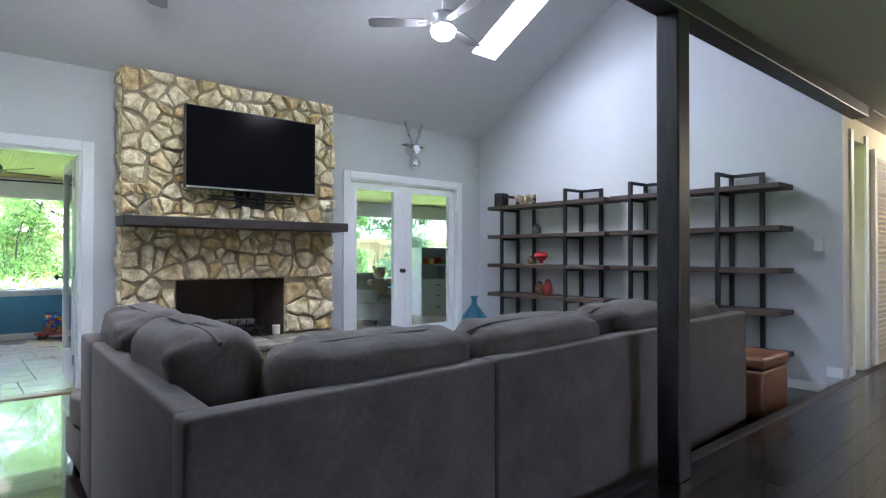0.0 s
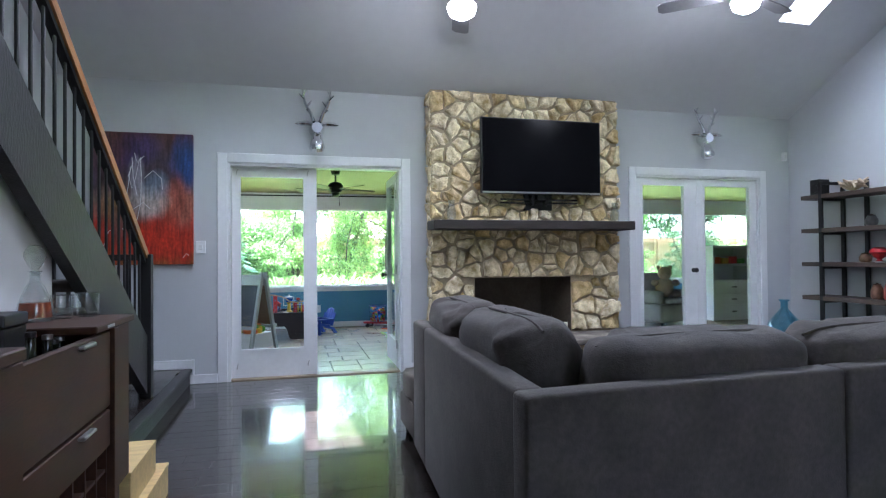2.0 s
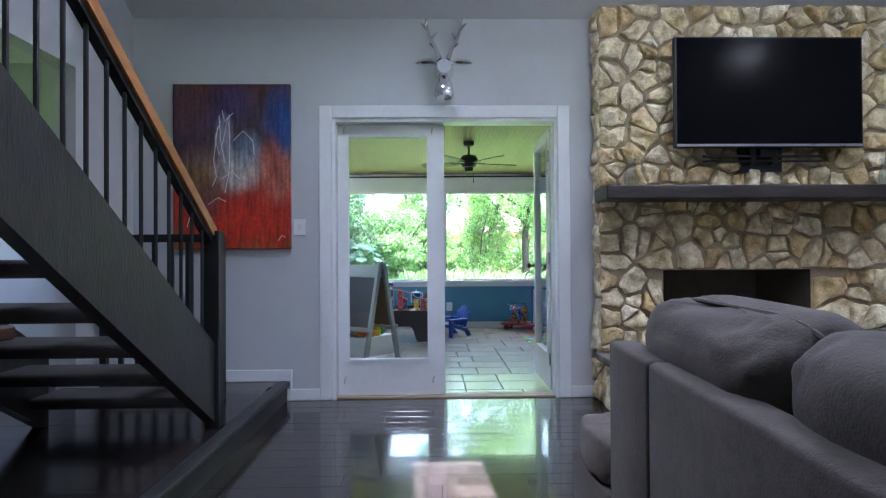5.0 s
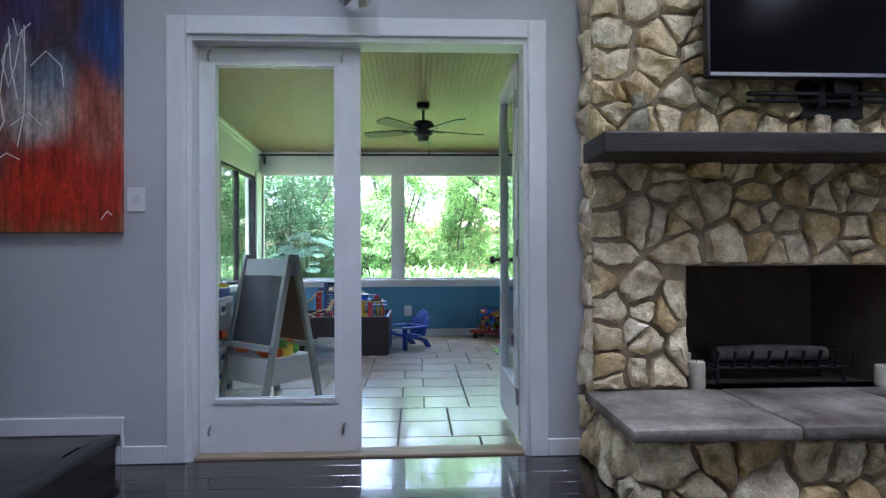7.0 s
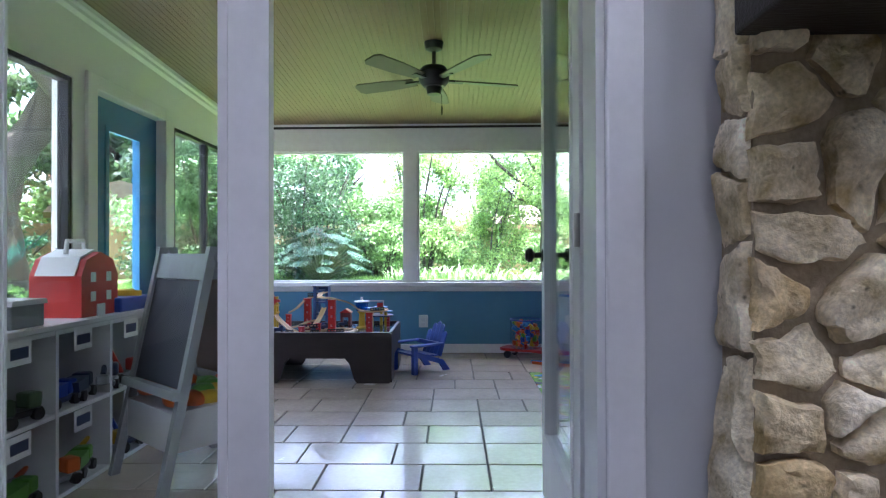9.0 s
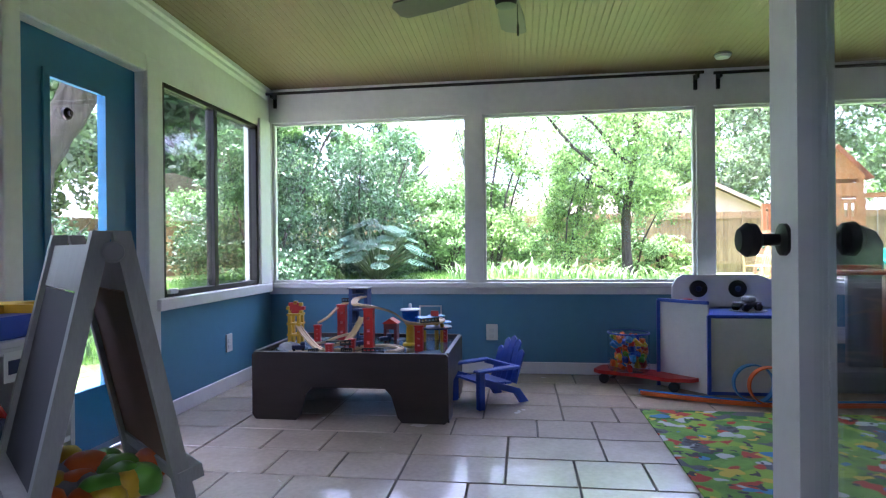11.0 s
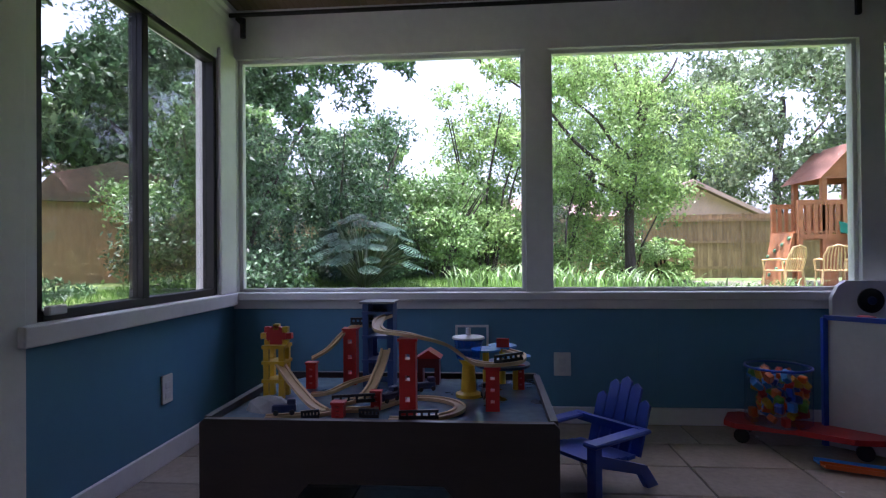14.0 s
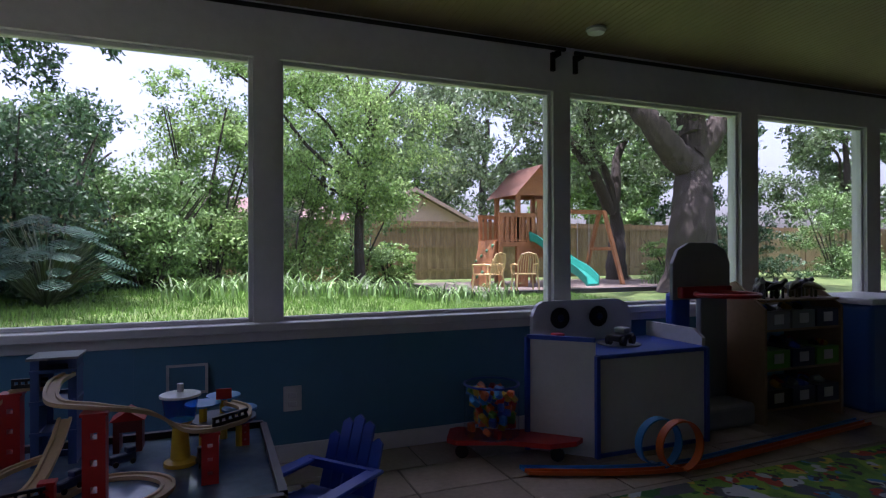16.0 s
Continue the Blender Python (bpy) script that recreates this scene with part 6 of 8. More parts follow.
sg = thing("toy_shed", "small dark red toy engine shed", "toy", m=pose(-0.225, 9.50, TZ))
part("body", wall_with_holes(bmesh.new(), "y", -0.04, 0.04, -0.045, 0.045, 0, 0.11, [(-0.025, 0.025, 0, 0.07)]), plastic("maroon_plastic", (0.16, 0.03, 0.03)), sg)
part("roof", prism(bmesh.new(), [(-0.055, 0.11), (0.055, 0.11), (0, 0.145)], -0.05, 0.05, "y"), P_RED, sg)
for x, y, c, rz in ((-0.66, 8.945, P_NAVY, 15), (-0.335, 9.13, P_NAVY, 55), (0.02, 9.20, M_PLASTIC_BLACK, 100), (-0.22, 9.30, P_NAVY, 30)):
    e = thing("toy_train_car", "small wooden toy train car on the table", "toy train", "toy train cars", pose(x, y, TZ + 0.013, 0, 0, rz))
    part("body", B(-0.04, 0.04, -0.014, 0.014, 0.008, 0.034, 0.004), c, e)
    part("cab", B(0.01, 0.038, -0.013, 0.013, 0.034, 0.052, 0.003), c, e)
    for wx in (-0.026, 0.026):
        for wy in (-0.016, 0.016):
            part("wheel", rod(bmesh.new(), (wx, wy - 0.002, 0.009), (wx, wy + 0.002, 0.009), 0.009), M_PLASTIC_BLACK, e)

# blue child's chair
ch = thing("child_chair", "small royal blue plastic slatted garden chair", "chair", m=pose(0.43, 9.36, SUN_Z, 0, 0, -50) @ Matrix.Scale(0.9, 4))
for k in range(5):
    o = (k - 2) * 0.058
    h = 0.46 - 0.022 * (k - 2) ** 2
    part("back_slat", prism(bmesh.new(), [(o - 0.024, 0.13), (o + 0.024, 0.13), (o + 0.024 * 1.1, h - 0.02), (o, h), (o - 0.024 * 1.1, h - 0.02)], -0.008, 0.008, "y"), P_BLUE, ch).matrix_basis = Matrix.Translation((0, 0.10, 0.01)) @ pose(0, 0, 0, -20, 0, 0)
for k in range(5):
    part("seat_slat", B(-0.15, 0.15, -0.17 + k * 0.055, -0.17 + k * 0.055 + 0.048, 0.165 - k * 0.006, 0.18 - k * 0.006), P_BLUE, ch)
for s in (-1, 1):
    part("front_leg", B(s * 0.16 - 0.022, s * 0.16 + 0.022, -0.20, -0.15, 0, 0.25, 0.006), P_BLUE, ch)
    part("rear_leg", prism(bmesh.new(), [(-0.16, 0.16), (-0.16, 0.21), (0.16, 0.10), (0.24, 0.0), (0.17, 0.0), (0.12, 0.07)], s * 0.15 - 0.014, s * 0.15 + 0.014, "x"), P_BLUE, ch)
    part("arm", B(s * 0.17 - 0.035, s * 0.17 + 0.035, -0.22, 0.14, 0.25, 0.268, 0.006), P_BLUE, ch)
part("back_rail", B(-0.17, 0.17, 0.10, 0.125, 0.235, 0.27), P_BLUE, ch)

# skateboard scooter with a bag of blocks
sk = thing("scooter_board", "red plastic ride-on scooter board on black wheels", "scooter", m=pose(1.47, 9.90, SUN_Z, 0, 0, -28))
part("deck", prism(bmesh.new(), [(-0.30, -0.08), (-0.25, -0.12), (0.0, -0.09), (0.22, -0.13), (0.36, -0.07), (0.40, 0.0), (0.36, 0.07), (0.22, 0.13), (0.0, 0.09), (-0.25, 0.12), (-0.30, 0.08)], 0.07, 0.095, "z"), P_RED, sk)
for x in (-0.22, 0.26):
    for y in (-0.09, 0.09):
        part("wheel", rod(bmesh.new(), (x, y - 0.012, 0.035), (x, y + 0.012, 0.035), 0.035, n=14), M_PLASTIC_BLACK, sk)
    part("axle", B(x - 0.012, x + 0.012, -0.08, 0.08, 0.03, 0.072), P_GREY, sk)
bg = thing("block_bag", "clear zipped bag full of coloured toy blocks", "bag", m=pose(1.405, 9.93, SUN_Z + 0.096))
part("bag", lathe(bmesh.new(), [(0.13, 0.0), (0.145, 0.01), (0.145, 0.26), (0.135, 0.285), (0, 0.29)], 20), mk_glass("clear_vinyl", (0.95, 0.96, 0.97), 0.05), bg, smooth=True)
part("zip_band", tube(bmesh.new(), [(0.143 * math.cos(k * 0.3142), 0.143 * math.sin(k * 0.3142), 0.268) for k in range(21)], 0.006, 6), P_BLUE, bg, "blue zipped rim", True)
_r = random.Random(12)
for i in range(110):
    a, q = _r.uniform(0, 6.28), 0.115 * math.sqrt(_r.random())
    part("block", turned(B(-0.022, 0.022, -0.018, 0.018, -0.014, 0.014, 0.003), pose(q * math.cos(a), q * math.sin(a), 0.022 + 0.22 * _r.random(), _r.uniform(0, 90), _r.uniform(0, 90), _r.uniform(0, 90))), _r.choice((P_RED, P_ORANGE, P_YEL, P_BLUE, P_GREEN, P_LBLUE, P_ORANGE)), bg)

# play kitchen
kt = thing("play_kitchen", "white toy kitchen with blue edging and a sink counter", "toy kitchen", m=pose(0, 0, SUN_Z))
part("body", B(1.875, 2.60, 9.66, 10.12, 0.0, 0.50, 0.004), P_WHITE, kt)
part("angled_side", prism(bmesh.new(), [(1.612, 9.912), (1.863, 9.664), (1.875, 9.676), (1.624, 9.924)], 0.0, 0.595, "z"), P_WHITE, kt)
part("angled_side_edge", prism(bmesh.new(), [(1.60, 9.902), (1.856, 9.652), (1.876, 9.672), (1.62, 9.922)], 0.590, 0.612, "z"), P_BLUE, kt)
for x, y in ((1.605, 9.905), (1.866, 9.650), (2.598, 9.652)):
    part("edge_strip", B(x - 0.011, x + 0.011, y - 0.011, y + 0.011, 0, 0.60 if x < 1.8 else 0.52), P_BLUE, kt)
part("bottom_strip", B(1.88, 2.587, 9.648, 9.659, 0.0, 0.02), P_BLUE, kt)
part("counter", B(1.868, 2.61, 9.645, 10.12, 0.502, 0.525, 0.004), P_BLUE, kt)
part("end_board", prism(bmesh.new(), [(9.67, 0.527), (9.67, 0.57), (9.74, 0.615), (10.12, 0.615), (10.12, 0.527)], 2.585, 2.608), P_WHITE, kt)
part("backsplash", prism(bmesh.new(), [(1.75, 0.527), (1.75, 0.68), (1.78, 0.74), (1.82, 0.765), (2.34, 0.765), (2.41, 0.74), (2.45, 0.68), (2.45, 0.527)], 10.095, 10.125, "y"), P_WHITE, kt)
part("sink", lathe(bmesh.new(), [(0.12, 0.526), (0.12, 0.531), (0.10, 0.531), (0.085, 0.527), (0, 0.527)], 22, Matrix.Translation((2.2, 9.9, 0))), P_GREY, kt)
for x in (1.93, 2.20):
    k_ = part("speaker_dial", lathe(bmesh.new(), [(0.062, 0), (0.062, 0.012), (0.045, 0.016), (0, 0.016)], 20, pose(x, 10.095, 0.665, 90, 0, 0)), M_PLASTIC_BLACK, kt, "round black dial")
    part("dial_cap", lathe(bmesh.new(), [(0.022, 0.016), (0.018, 0.026), (0, 0.027)], 16, pose(x, 10.095, 0.665, 90, 0, 0)), P_NAVY, k_)
fc_ = thing("toy_car", "black toy truck parked on the toy kitchen counter", "toy car", m=pose(2.18, 9.86, SUN_Z + 0.5315, 0, 0, 25))
part("body", B(-0.09, 0.09, -0.04, 0.04, 0.025, 0.06, 0.008, 2), M_PLASTIC_BLACK, fc_)
part("cab", B(-0.02, 0.05, -0.034, 0.034, 0.06, 0.095, 0.01, 2), P_GREY, fc_)
for x in (-0.055, 0.055):
    for y in (-0.042, 0.042):
        part("wheel", rod(bmesh.new(), (x, y - 0.012, 0.026), (x, y + 0.012, 0.026), 0.026, n=14), M_PLASTIC_BLACK, fc_)
ph_ = thing("toy_phone", "small white and red toy phone on the toy kitchen", "toy", m=pose(1.78, 9.93, SUN_Z + 0.556))
part("base", B(-0.06, 0.06, -0.035, 0.035, 0, 0.035, 0.012, 2), P_WHITE, ph_)
part("receiver", B(0.0, 0.062, -0.03, 0.03, 0.03, 0.05, 0.008, 2), P_RED, ph_)

# toy basketball hoop
hp = thing("toy_basketball_hoop", "toy basketball hoop with a grey rounded backboard and red rim", "toy hoop", m=pose(2.84, 9.93, SUN_Z))
part("backboard", prism(bmesh.new(), [(-0.23, 0.76), (0.23, 0.76), (0.23, 0.98), (0.19, 1.06), (0.10, 1.105), (-0.10, 1.105), (-0.19, 1.06), (-0.23, 0.98)], -0.012, 0.012, "y"), P_GREY, hp)
rm = bmesh.new()
tube(rm, [(0.17 * math.cos(a), -0.20 + 0.17 * math.sin(a), 0.80) for a in [i * 2 * math.pi / 24 for i in range(25)]], 0.014, 8)
part("rim", rm, P_RED, hp, "red hoop rim", True)
part("rim_plate", B(-0.20, 0.20, -0.06, -0.0125, 0.77, 0.84, 0.01, 2), P_RED, hp)
part("pole", B(-0.20, -0.06, 0.015, 0.09, 0.16, 0.80, 0.02, 2), P_BLUE, hp, "blue support pole")
part("panel", B(0.02, 0.24, 0.015, 0.06, 0.14, 0.80, 0.01, 2), P_GREY, hp)
part("base", B(-0.25, 0.26, -0.18, 0.20, 0.0, 0.14, 0.03, 3), P_GREY, hp)
# toy storage rack
ts = thing("toy_rack", "wooden toy rack with tilted bins full of toys", "shelf", m=pose(3.48, 9.92, SUN_Z))
M_RACK = mk("maple_rack", (0.30, 0.20, 0.11), 0.5, var=0.15, scale=4)
for x in (-0.35, 0.33):
    part("side", prism(bmesh.new(), [(-0.20, 0), (0.20, 0), (0.20, 0.80), (0.02, 0.86), (-0.20, 0.70)], x, x + 0.02), M_RACK, ts)
_r = random.Random(40)
for k, z in enumerate((0.08, 0.32, 0.56, 0.74)):
    part("shelf_bar", B(-0.33, 0.33, -0.19, 0.19, z, z + 0.015), M_RACK, ts)
for k, z in enumerate((0.095, 0.335, 0.575)):
    for i in range(3):
        bn = thing("storage_bin", "coloured plastic bin of toys on the rack", "bin", "toy bins", pose(3.48 - 0.22 + i * 0.22, 9.90, SUN_Z + z))
        c = _r.choice((P_GREEN, P_NAVY, P_GREY, M_PLASTIC_BLACK, P_NAVY))
        part("tub", wall_with_holes(bmesh.new(), "y", -0.17, 0.15, -0.10, 0.10, 0, 0.11, []), c, bn)
        for q in range(5):
            part("toy", turned(B(-0.04, 0.04, -0.03, 0.03, -0.02, 0.02, 0.008), pose(_r.uniform(-0.08, 0.08), _r.uniform(-0.12, 0.08), 0.118, _r.uniform(0, 40), _r.uniform(0, 40), _r.uniform(0, 90))), _r.choice((P_RED, P_BLUE, P_YEL, P_GREY, M_PLASTIC_BLACK)), bn)
        part("label", B(-0.04, 0.04, -0.174, -0.171, 0.03, 0.09), P_WHITE, bn, "white paper label")
for i in range(9):
    d_ = thing("toy_dinosaur", "small dark plastic toy animal on top of the rack", "toy animal", "toy animals", pose(3.48 - 0.26 + i * 0.065, 9.9 + _r.uniform(-0.1, 0.06), SUN_Z + 0.756, 0, 0, _r.uniform(0, 360)))
    c = _r.choice((P_NAVY, P_GREY, M_PLASTIC_BLACK, plastic("olive_plastic", (0.10, 0.10, 0.03))))
    part("body", tube(bmesh.new(), [(-0.11, 0, 0.05), (-0.04, 0, 0.07), (0.02, 0, 0.075), (0.06, 0, 0.10), (0.085, 0, 0.11)], [0.004, 0.024, 0.028, 0.014, 0.016], 8), c, d_, smooth=True)
    for x in (-0.03, 0.03):
        for y in (-0.018, 0.018):
            part("leg", rod(bmesh.new(), (x, y, 0), (x, y, 0.06), 0.009, n=6), c, d_)
tb = thing("storage_tub", "large blue plastic tub with a white lid", "tub", m=pose(4.28, 9.86, SUN_Z))
part("tub", B(-0.30, 0.30, -0.22, 0.22, 0, 0.70, 0.03, 3), plastic("tub_blue", (0.03, 0.12, 0.40)), tb)
part("lid", B(-0.32, 0.32, -0.24, 0.24, 0.702, 0.745, 0.015, 2), P_WHITE, tb)

# race track with a loop
for nm, dz, c, off in (("blue_race_track", 0.012, P_LBLUE, 0.0), ("orange_race_track", 0.0, P_ORANGE, -0.05)):
    rt = bmesh.new()
    _p = None
    for i in range(20):
        t = i / 19
        x, y = 1.42 + 2.3 * t, 9.64 + off - 0.24 * math.sin(min(1.0, t / 0.36) * math.pi / 2) + 0.24 * max(0.0, t - 0.36)
        cur = [rt.verts.new((x + ox, y + oy, SUN_Z + 0.008 + oz)) for ox, oy, oz in ((0, -0.022, 0.002), (0, -0.022, 0.020), (0, -0.018, 0.020), (0, -0.018, 0.006), (0, 0.018, 0.006), (0, 0.018, 0.020), (0, 0.022, 0.020), (0, 0.022, 0.002))]
        if _p:
            for k in range(8):
                rt.faces.new((_p[k], _p[(k + 1) % 8], cur[(k + 1) % 8], cur[k]))
        else:
            rt.faces.new(cur)
        _p = cur
    rt.faces.new(_p[::-1])
    solo(nm, rt, c, nm.split("_")[0] + " plastic toy car track along the floor", "toy track")
for c, x, nm in ((P_ORANGE, 2.12, "orange"), (P_LBLUE, 2.055, "blue")):
    lp = bmesh.new()
    _p = None
    for i in range(33):
        a = i * 2 * math.pi / 32 - math.pi / 2
        q = Vector((x + 0.112 * math.cos(a), (9.33 if nm == "orange" else 9.40) + 0.05 * i / 32, SUN_Z + 0.134 + 0.112 * math.sin(a)))
        nr = Vector((math.cos(a), 0, math.sin(a)))
        cur = [lp.verts.new(q + nr * o + Vector((0, w, 0))) for o, w in ((0.004, -0.022), (0.004, 0.022), (-0.004, 0.022), (-0.004, -0.022))]
        if _p:
            for k in range(4):
                lp.faces.new((_p[k], _p[(k + 1) % 4], cur[(k + 1) % 4], cur[k]))
        else:
            lp.faces.new(cur)
        _p = cur
    lp.faces.new(_p[::-1])
    solo("track_loop", lp, c, nm + " plastic looping toy car track", "toy track", "track loops", smooth=True)


# play rug with printed streets
def mk_rug():
    m = mk("printed_play_rug", (0.10, 0.25, 0.035), 0.95, var=0.2, scale=5, bump=0.4, bscale=250, col2=(0.16, 0.32, 0.05), fine=0.12)
    N, L = m.node_tree.nodes, m.node_tree.links
    b = N["Principled BSDF"]
    src = b.inputs["Base Color"].links[0].from_socket
    tc = N.new("ShaderNodeTexCoord")
    for sc, lo, hi, col, seed in ((4.0, 0.53, 0.56, (0.24, 0.40, 0.04), 2), (6.5, 0.60, 0.62, (0.03, 0.14, 0.03), 31), (4.6, 0.57, 0.59, (0.09, 0.10, 0.11), 0), (8.0, 0.61, 0.63, (0.42, 0.06, 0.03), 5), (9.0, 0.63, 0.65, (0.55, 0.42, 0.05), 9), (7.0, 0.62, 0.64, (0.46, 0.50, 0.50), 14), (7.5, 0.64, 0.66, (0.06, 0.22, 0.42), 21), (16.0, 0.64, 0.66, (0.05, 0.05, 0.05), 26)):
        v = N.new("ShaderNodeTexNoise")
        v.inputs["Scale"].default_value, v.inputs["Detail"].default_value = sc, 1.5
        mp = N.new("ShaderNodeMapping")
        mp.inputs["Location"].default_value = (seed, seed, seed)
        L.new(tc.outputs["Object"], mp.inputs[0]), L.new(mp.outputs[0], v.inputs["Vector"])
        r = N.new("ShaderNodeMapRange")
        r.inputs[1].default_value, r.inputs[2].default_value = lo, hi
        L.new(v.outputs[0], r.inputs[0])
        x = N.new("ShaderNodeMix")
        x.data_type = "RGBA"
        L.new(r.outputs[0], x.inputs[0]), L.new(src, x.inputs[6])
        x.inputs[7].default_value = (*col, 1)
        src = x.outputs[2]
    L.new(src, b.inputs["Base Color"])
    return m


solo("play_rug", B(1.345, 4.1, 7.85, 9.235, SUN_Z, SUN_Z + 0.008, 0.003), mk_rug(), "green printed play rug with streets and houses", "rug")

# cube shelf by the side window, full of toy vehicles
cs = thing("cube_shelf", "white open cube shelf full of toy vehicles", "shelf", m=pose(-1.06, 5.99, SUN_Z))
CW, CH = 0.368, 0.335
for k in range(5):
    part("upright", B(-0.18, 0.18, k * CW - 0.009, k * CW + 0.009, 0.0, 2 * CH + 0.02), P_WHITE, cs)
for z in (0.0, CH, 2 * CH):
    for k in range(4):
        part("shelf_board", B(-0.178, 0.178, k * CW + 0.0095, (k + 1) * CW - 0.0095, z + 0.002, z + 0.02), P_WHITE, cs)
part("top_board", B(-0.185, 0.185, -0.015, 4 * CW + 0.015, 2 * CH + 0.021, 2 * CH + 0.045, 0.003), P_WHITE, cs)
part("back_panel", B(-0.184, -0.179, 0, 4 * CW, 0, 2 * CH + 0.02), P_WHITE, cs)
for k in range(4):
    for z in (2 * CH - 0.035, CH - 0.045):
        l_ = part("label_card", B(0.1812, 0.1835, k * CW + 0.10, k * CW + 0.22, z - 0.045, z + 0.045), M_TRIM, cs, "white picture label")
        part("print", B(0.1836, 0.1842, k * CW + 0.115, k * CW + 0.205, z - 0.022, z + 0.02), P_NAVY, l_)


def truck(x, y, z, rz, c1, c2, s=1.0, kind="truck"):
    t = thing("toy_truck", "plastic toy " + kind + " parked on the shelf", "toy car", "toy trucks", pose(x, y, z, 0, 0, rz))
    part("chassis", B(-0.10 * s, 0.10 * s, -0.045 * s, 0.045 * s, 0.022 * s, 0.05 * s, 0.006), c2, t)
    part("cab", B(0.03 * s, 0.095 * s, -0.042 * s, 0.042 * s, 0.05 * s, 0.12 * s, 0.012, 2), c1, t)
    part("windscreen", B(0.092 * s, 0.097 * s, -0.034 * s, 0.034 * s, 0.08 * s, 0.112 * s), M_PLASTIC_BLACK, t)
    if kind == "digger":
        part("boom", tube(bmesh.new(), [(-0.02 * s, 0, 0.05 * s), (-0.08 * s, 0, 0.17 * s), (-0.17 * s, 0, 0.10 * s)], 0.014 * s, 6), c1, t)
        part("bucket", B(-0.21 * s, -0.15 * s, -0.03 * s, 0.03 * s, 0.05 * s, 0.10 * s, 0.008), c2, t)
    else:
        part("bed", prism(bmesh.new(), [(-0.10 * s, 0.05 * s), (0.02 * s, 0.05 * s), (0.025 * s, 0.11 * s), (-0.115 * s, 0.10 * s)], -0.044 * s, 0.044 * s, "y"), c1, t)
    for wx in (-0.065 * s, 0.065 * s):
        for wy in (-0.046 * s, 0.046 * s):
            part("wheel", rod(bmesh.new(), (wx, wy - 0.012 * s, 0.026 * s), (wx, wy + 0.012 * s, 0.026 * s), 0.026 * s, n=14), M_PLASTIC_BLACK, t)


_r = random.Random(77)
_cols = [(P_BLUE, P_NAVY), (P_GREEN, M_PLASTIC_BLACK), (P_ORANGE, P_GREY), (P_YEL, M_PLASTIC_BLACK), (P_RED, P_GREY), (plastic("army_green", (0.04, 0.08, 0.03)), M_PLASTIC_BLACK), (P_NAVY, P_GREY)]
for k, (row, kinds) in enumerate(((0, (4, 2, 2, 3)), (1, (1, 5, 0, 6)))):
    for j in range(4):
        for i in range(3):
            c = _cols[kinds[j]] if i == 0 else _r.choice(_cols)
            zz = SUN_Z + row * CH + 0.0205
            truck(-0.965 - 0.10 * (i == 2) + 0.01, 5.99 + j * CW + 0.10 + 0.14 * (i % 2) + (0.03 if i == 2 else 0), zz, 90 + _r.uniform(-25, 25), c[0], c[1], 0.9 if i < 2 else 0.75, _r.choice(("truck", "digger", "truck")))
ZT = SUN_Z + 2 * CH + 0.0455
br_ = thing("toy_barn", "red plastic toy barn with a white roof and handle", "toy barn", m=pose(-1.04, 7.08, ZT) @ Matrix.Scale(0.98, 4))
part("body", prism(bmesh.new(), [(-0.14, 0), (0.14, 0), (0.14, 0.19), (0.10, 0.265), (0.0, 0.30), (-0.10, 0.265), (-0.14, 0.19)], -0.12, 0.12, "x"), P_RED, br_)
for s in (-1, 1):
    part("roof", prism(bmesh.new(), [(s * 0.15, 0.19), (s * 0.105, 0.275), (0, 0.312), (0, 0.303), (s * 0.10, 0.267), (s * 0.142, 0.19)], -0.09, 0.09, "x"), P_WHITE, br_)
hn = bmesh.new()
tube(hn, [(0, -0.07, 0.29), (0, -0.06, 0.35), (0, 0.06, 0.35), (0, 0.07, 0.29)], 0.011, 8)
part("handle", hn, P_WHITE, br_, smooth=True)
for y in (-0.075, 0.045):
    for z in (0.07, 0.16):
        part("window", B(0.1205, 0.124, y, y + 0.035, z, z + 0.045), P_WHITE, br_)
part("barn_door", B(0.1205, 0.125, -0.03, 0.03, 0.0, 0.055), P_WHITE, br_)
gy = thing("toy_garage", "grey and white toy ramp house on the shelf", "toy", m=pose(-1.00, 6.62, ZT) @ Matrix.Scale(0.8, 4))
part("body", B(-0.10, 0.10, -0.11, 0.11, 0, 0.11, 0.004), P_GREY, gy)
part("roof", prism(bmesh.new(), [(-0.12, 0.11), (0.12, 0.11), (0.11, 0.135), (-0.11, 0.135)], -0.11, 0.11, "x"), P_WHITE, gy)
tr = thing("toy_tray", "blue toy tray with yellow toys on the shelf end", "toy", m=pose(-1.02, 7.32, ZT))
part("tray", B(-0.13, 0.13, -0.13, 0.13, 0, 0.07, 0.006), P_BLUE, tr)
part("plane", prism(bmesh.new(), [(-0.14, -0.02), (0.0, -0.13), (0.05, -0.13), (0.04, -0.02), (0.16, 0.0), (0.04, 0.02), (0.05, 0.13), (0.0, 0.13), (-0.14, 0.02)], 0.072, 0.10, "z"), P_YEL, tr, "yellow toy plane")
truck(-1.0, 6.32, ZT, 80, M_PLASTIC_BLACK, P_GREY, 1.1)
truck(-1.05, 6.16, ZT, 100, P_YEL, P_ORANGE, 1.2)

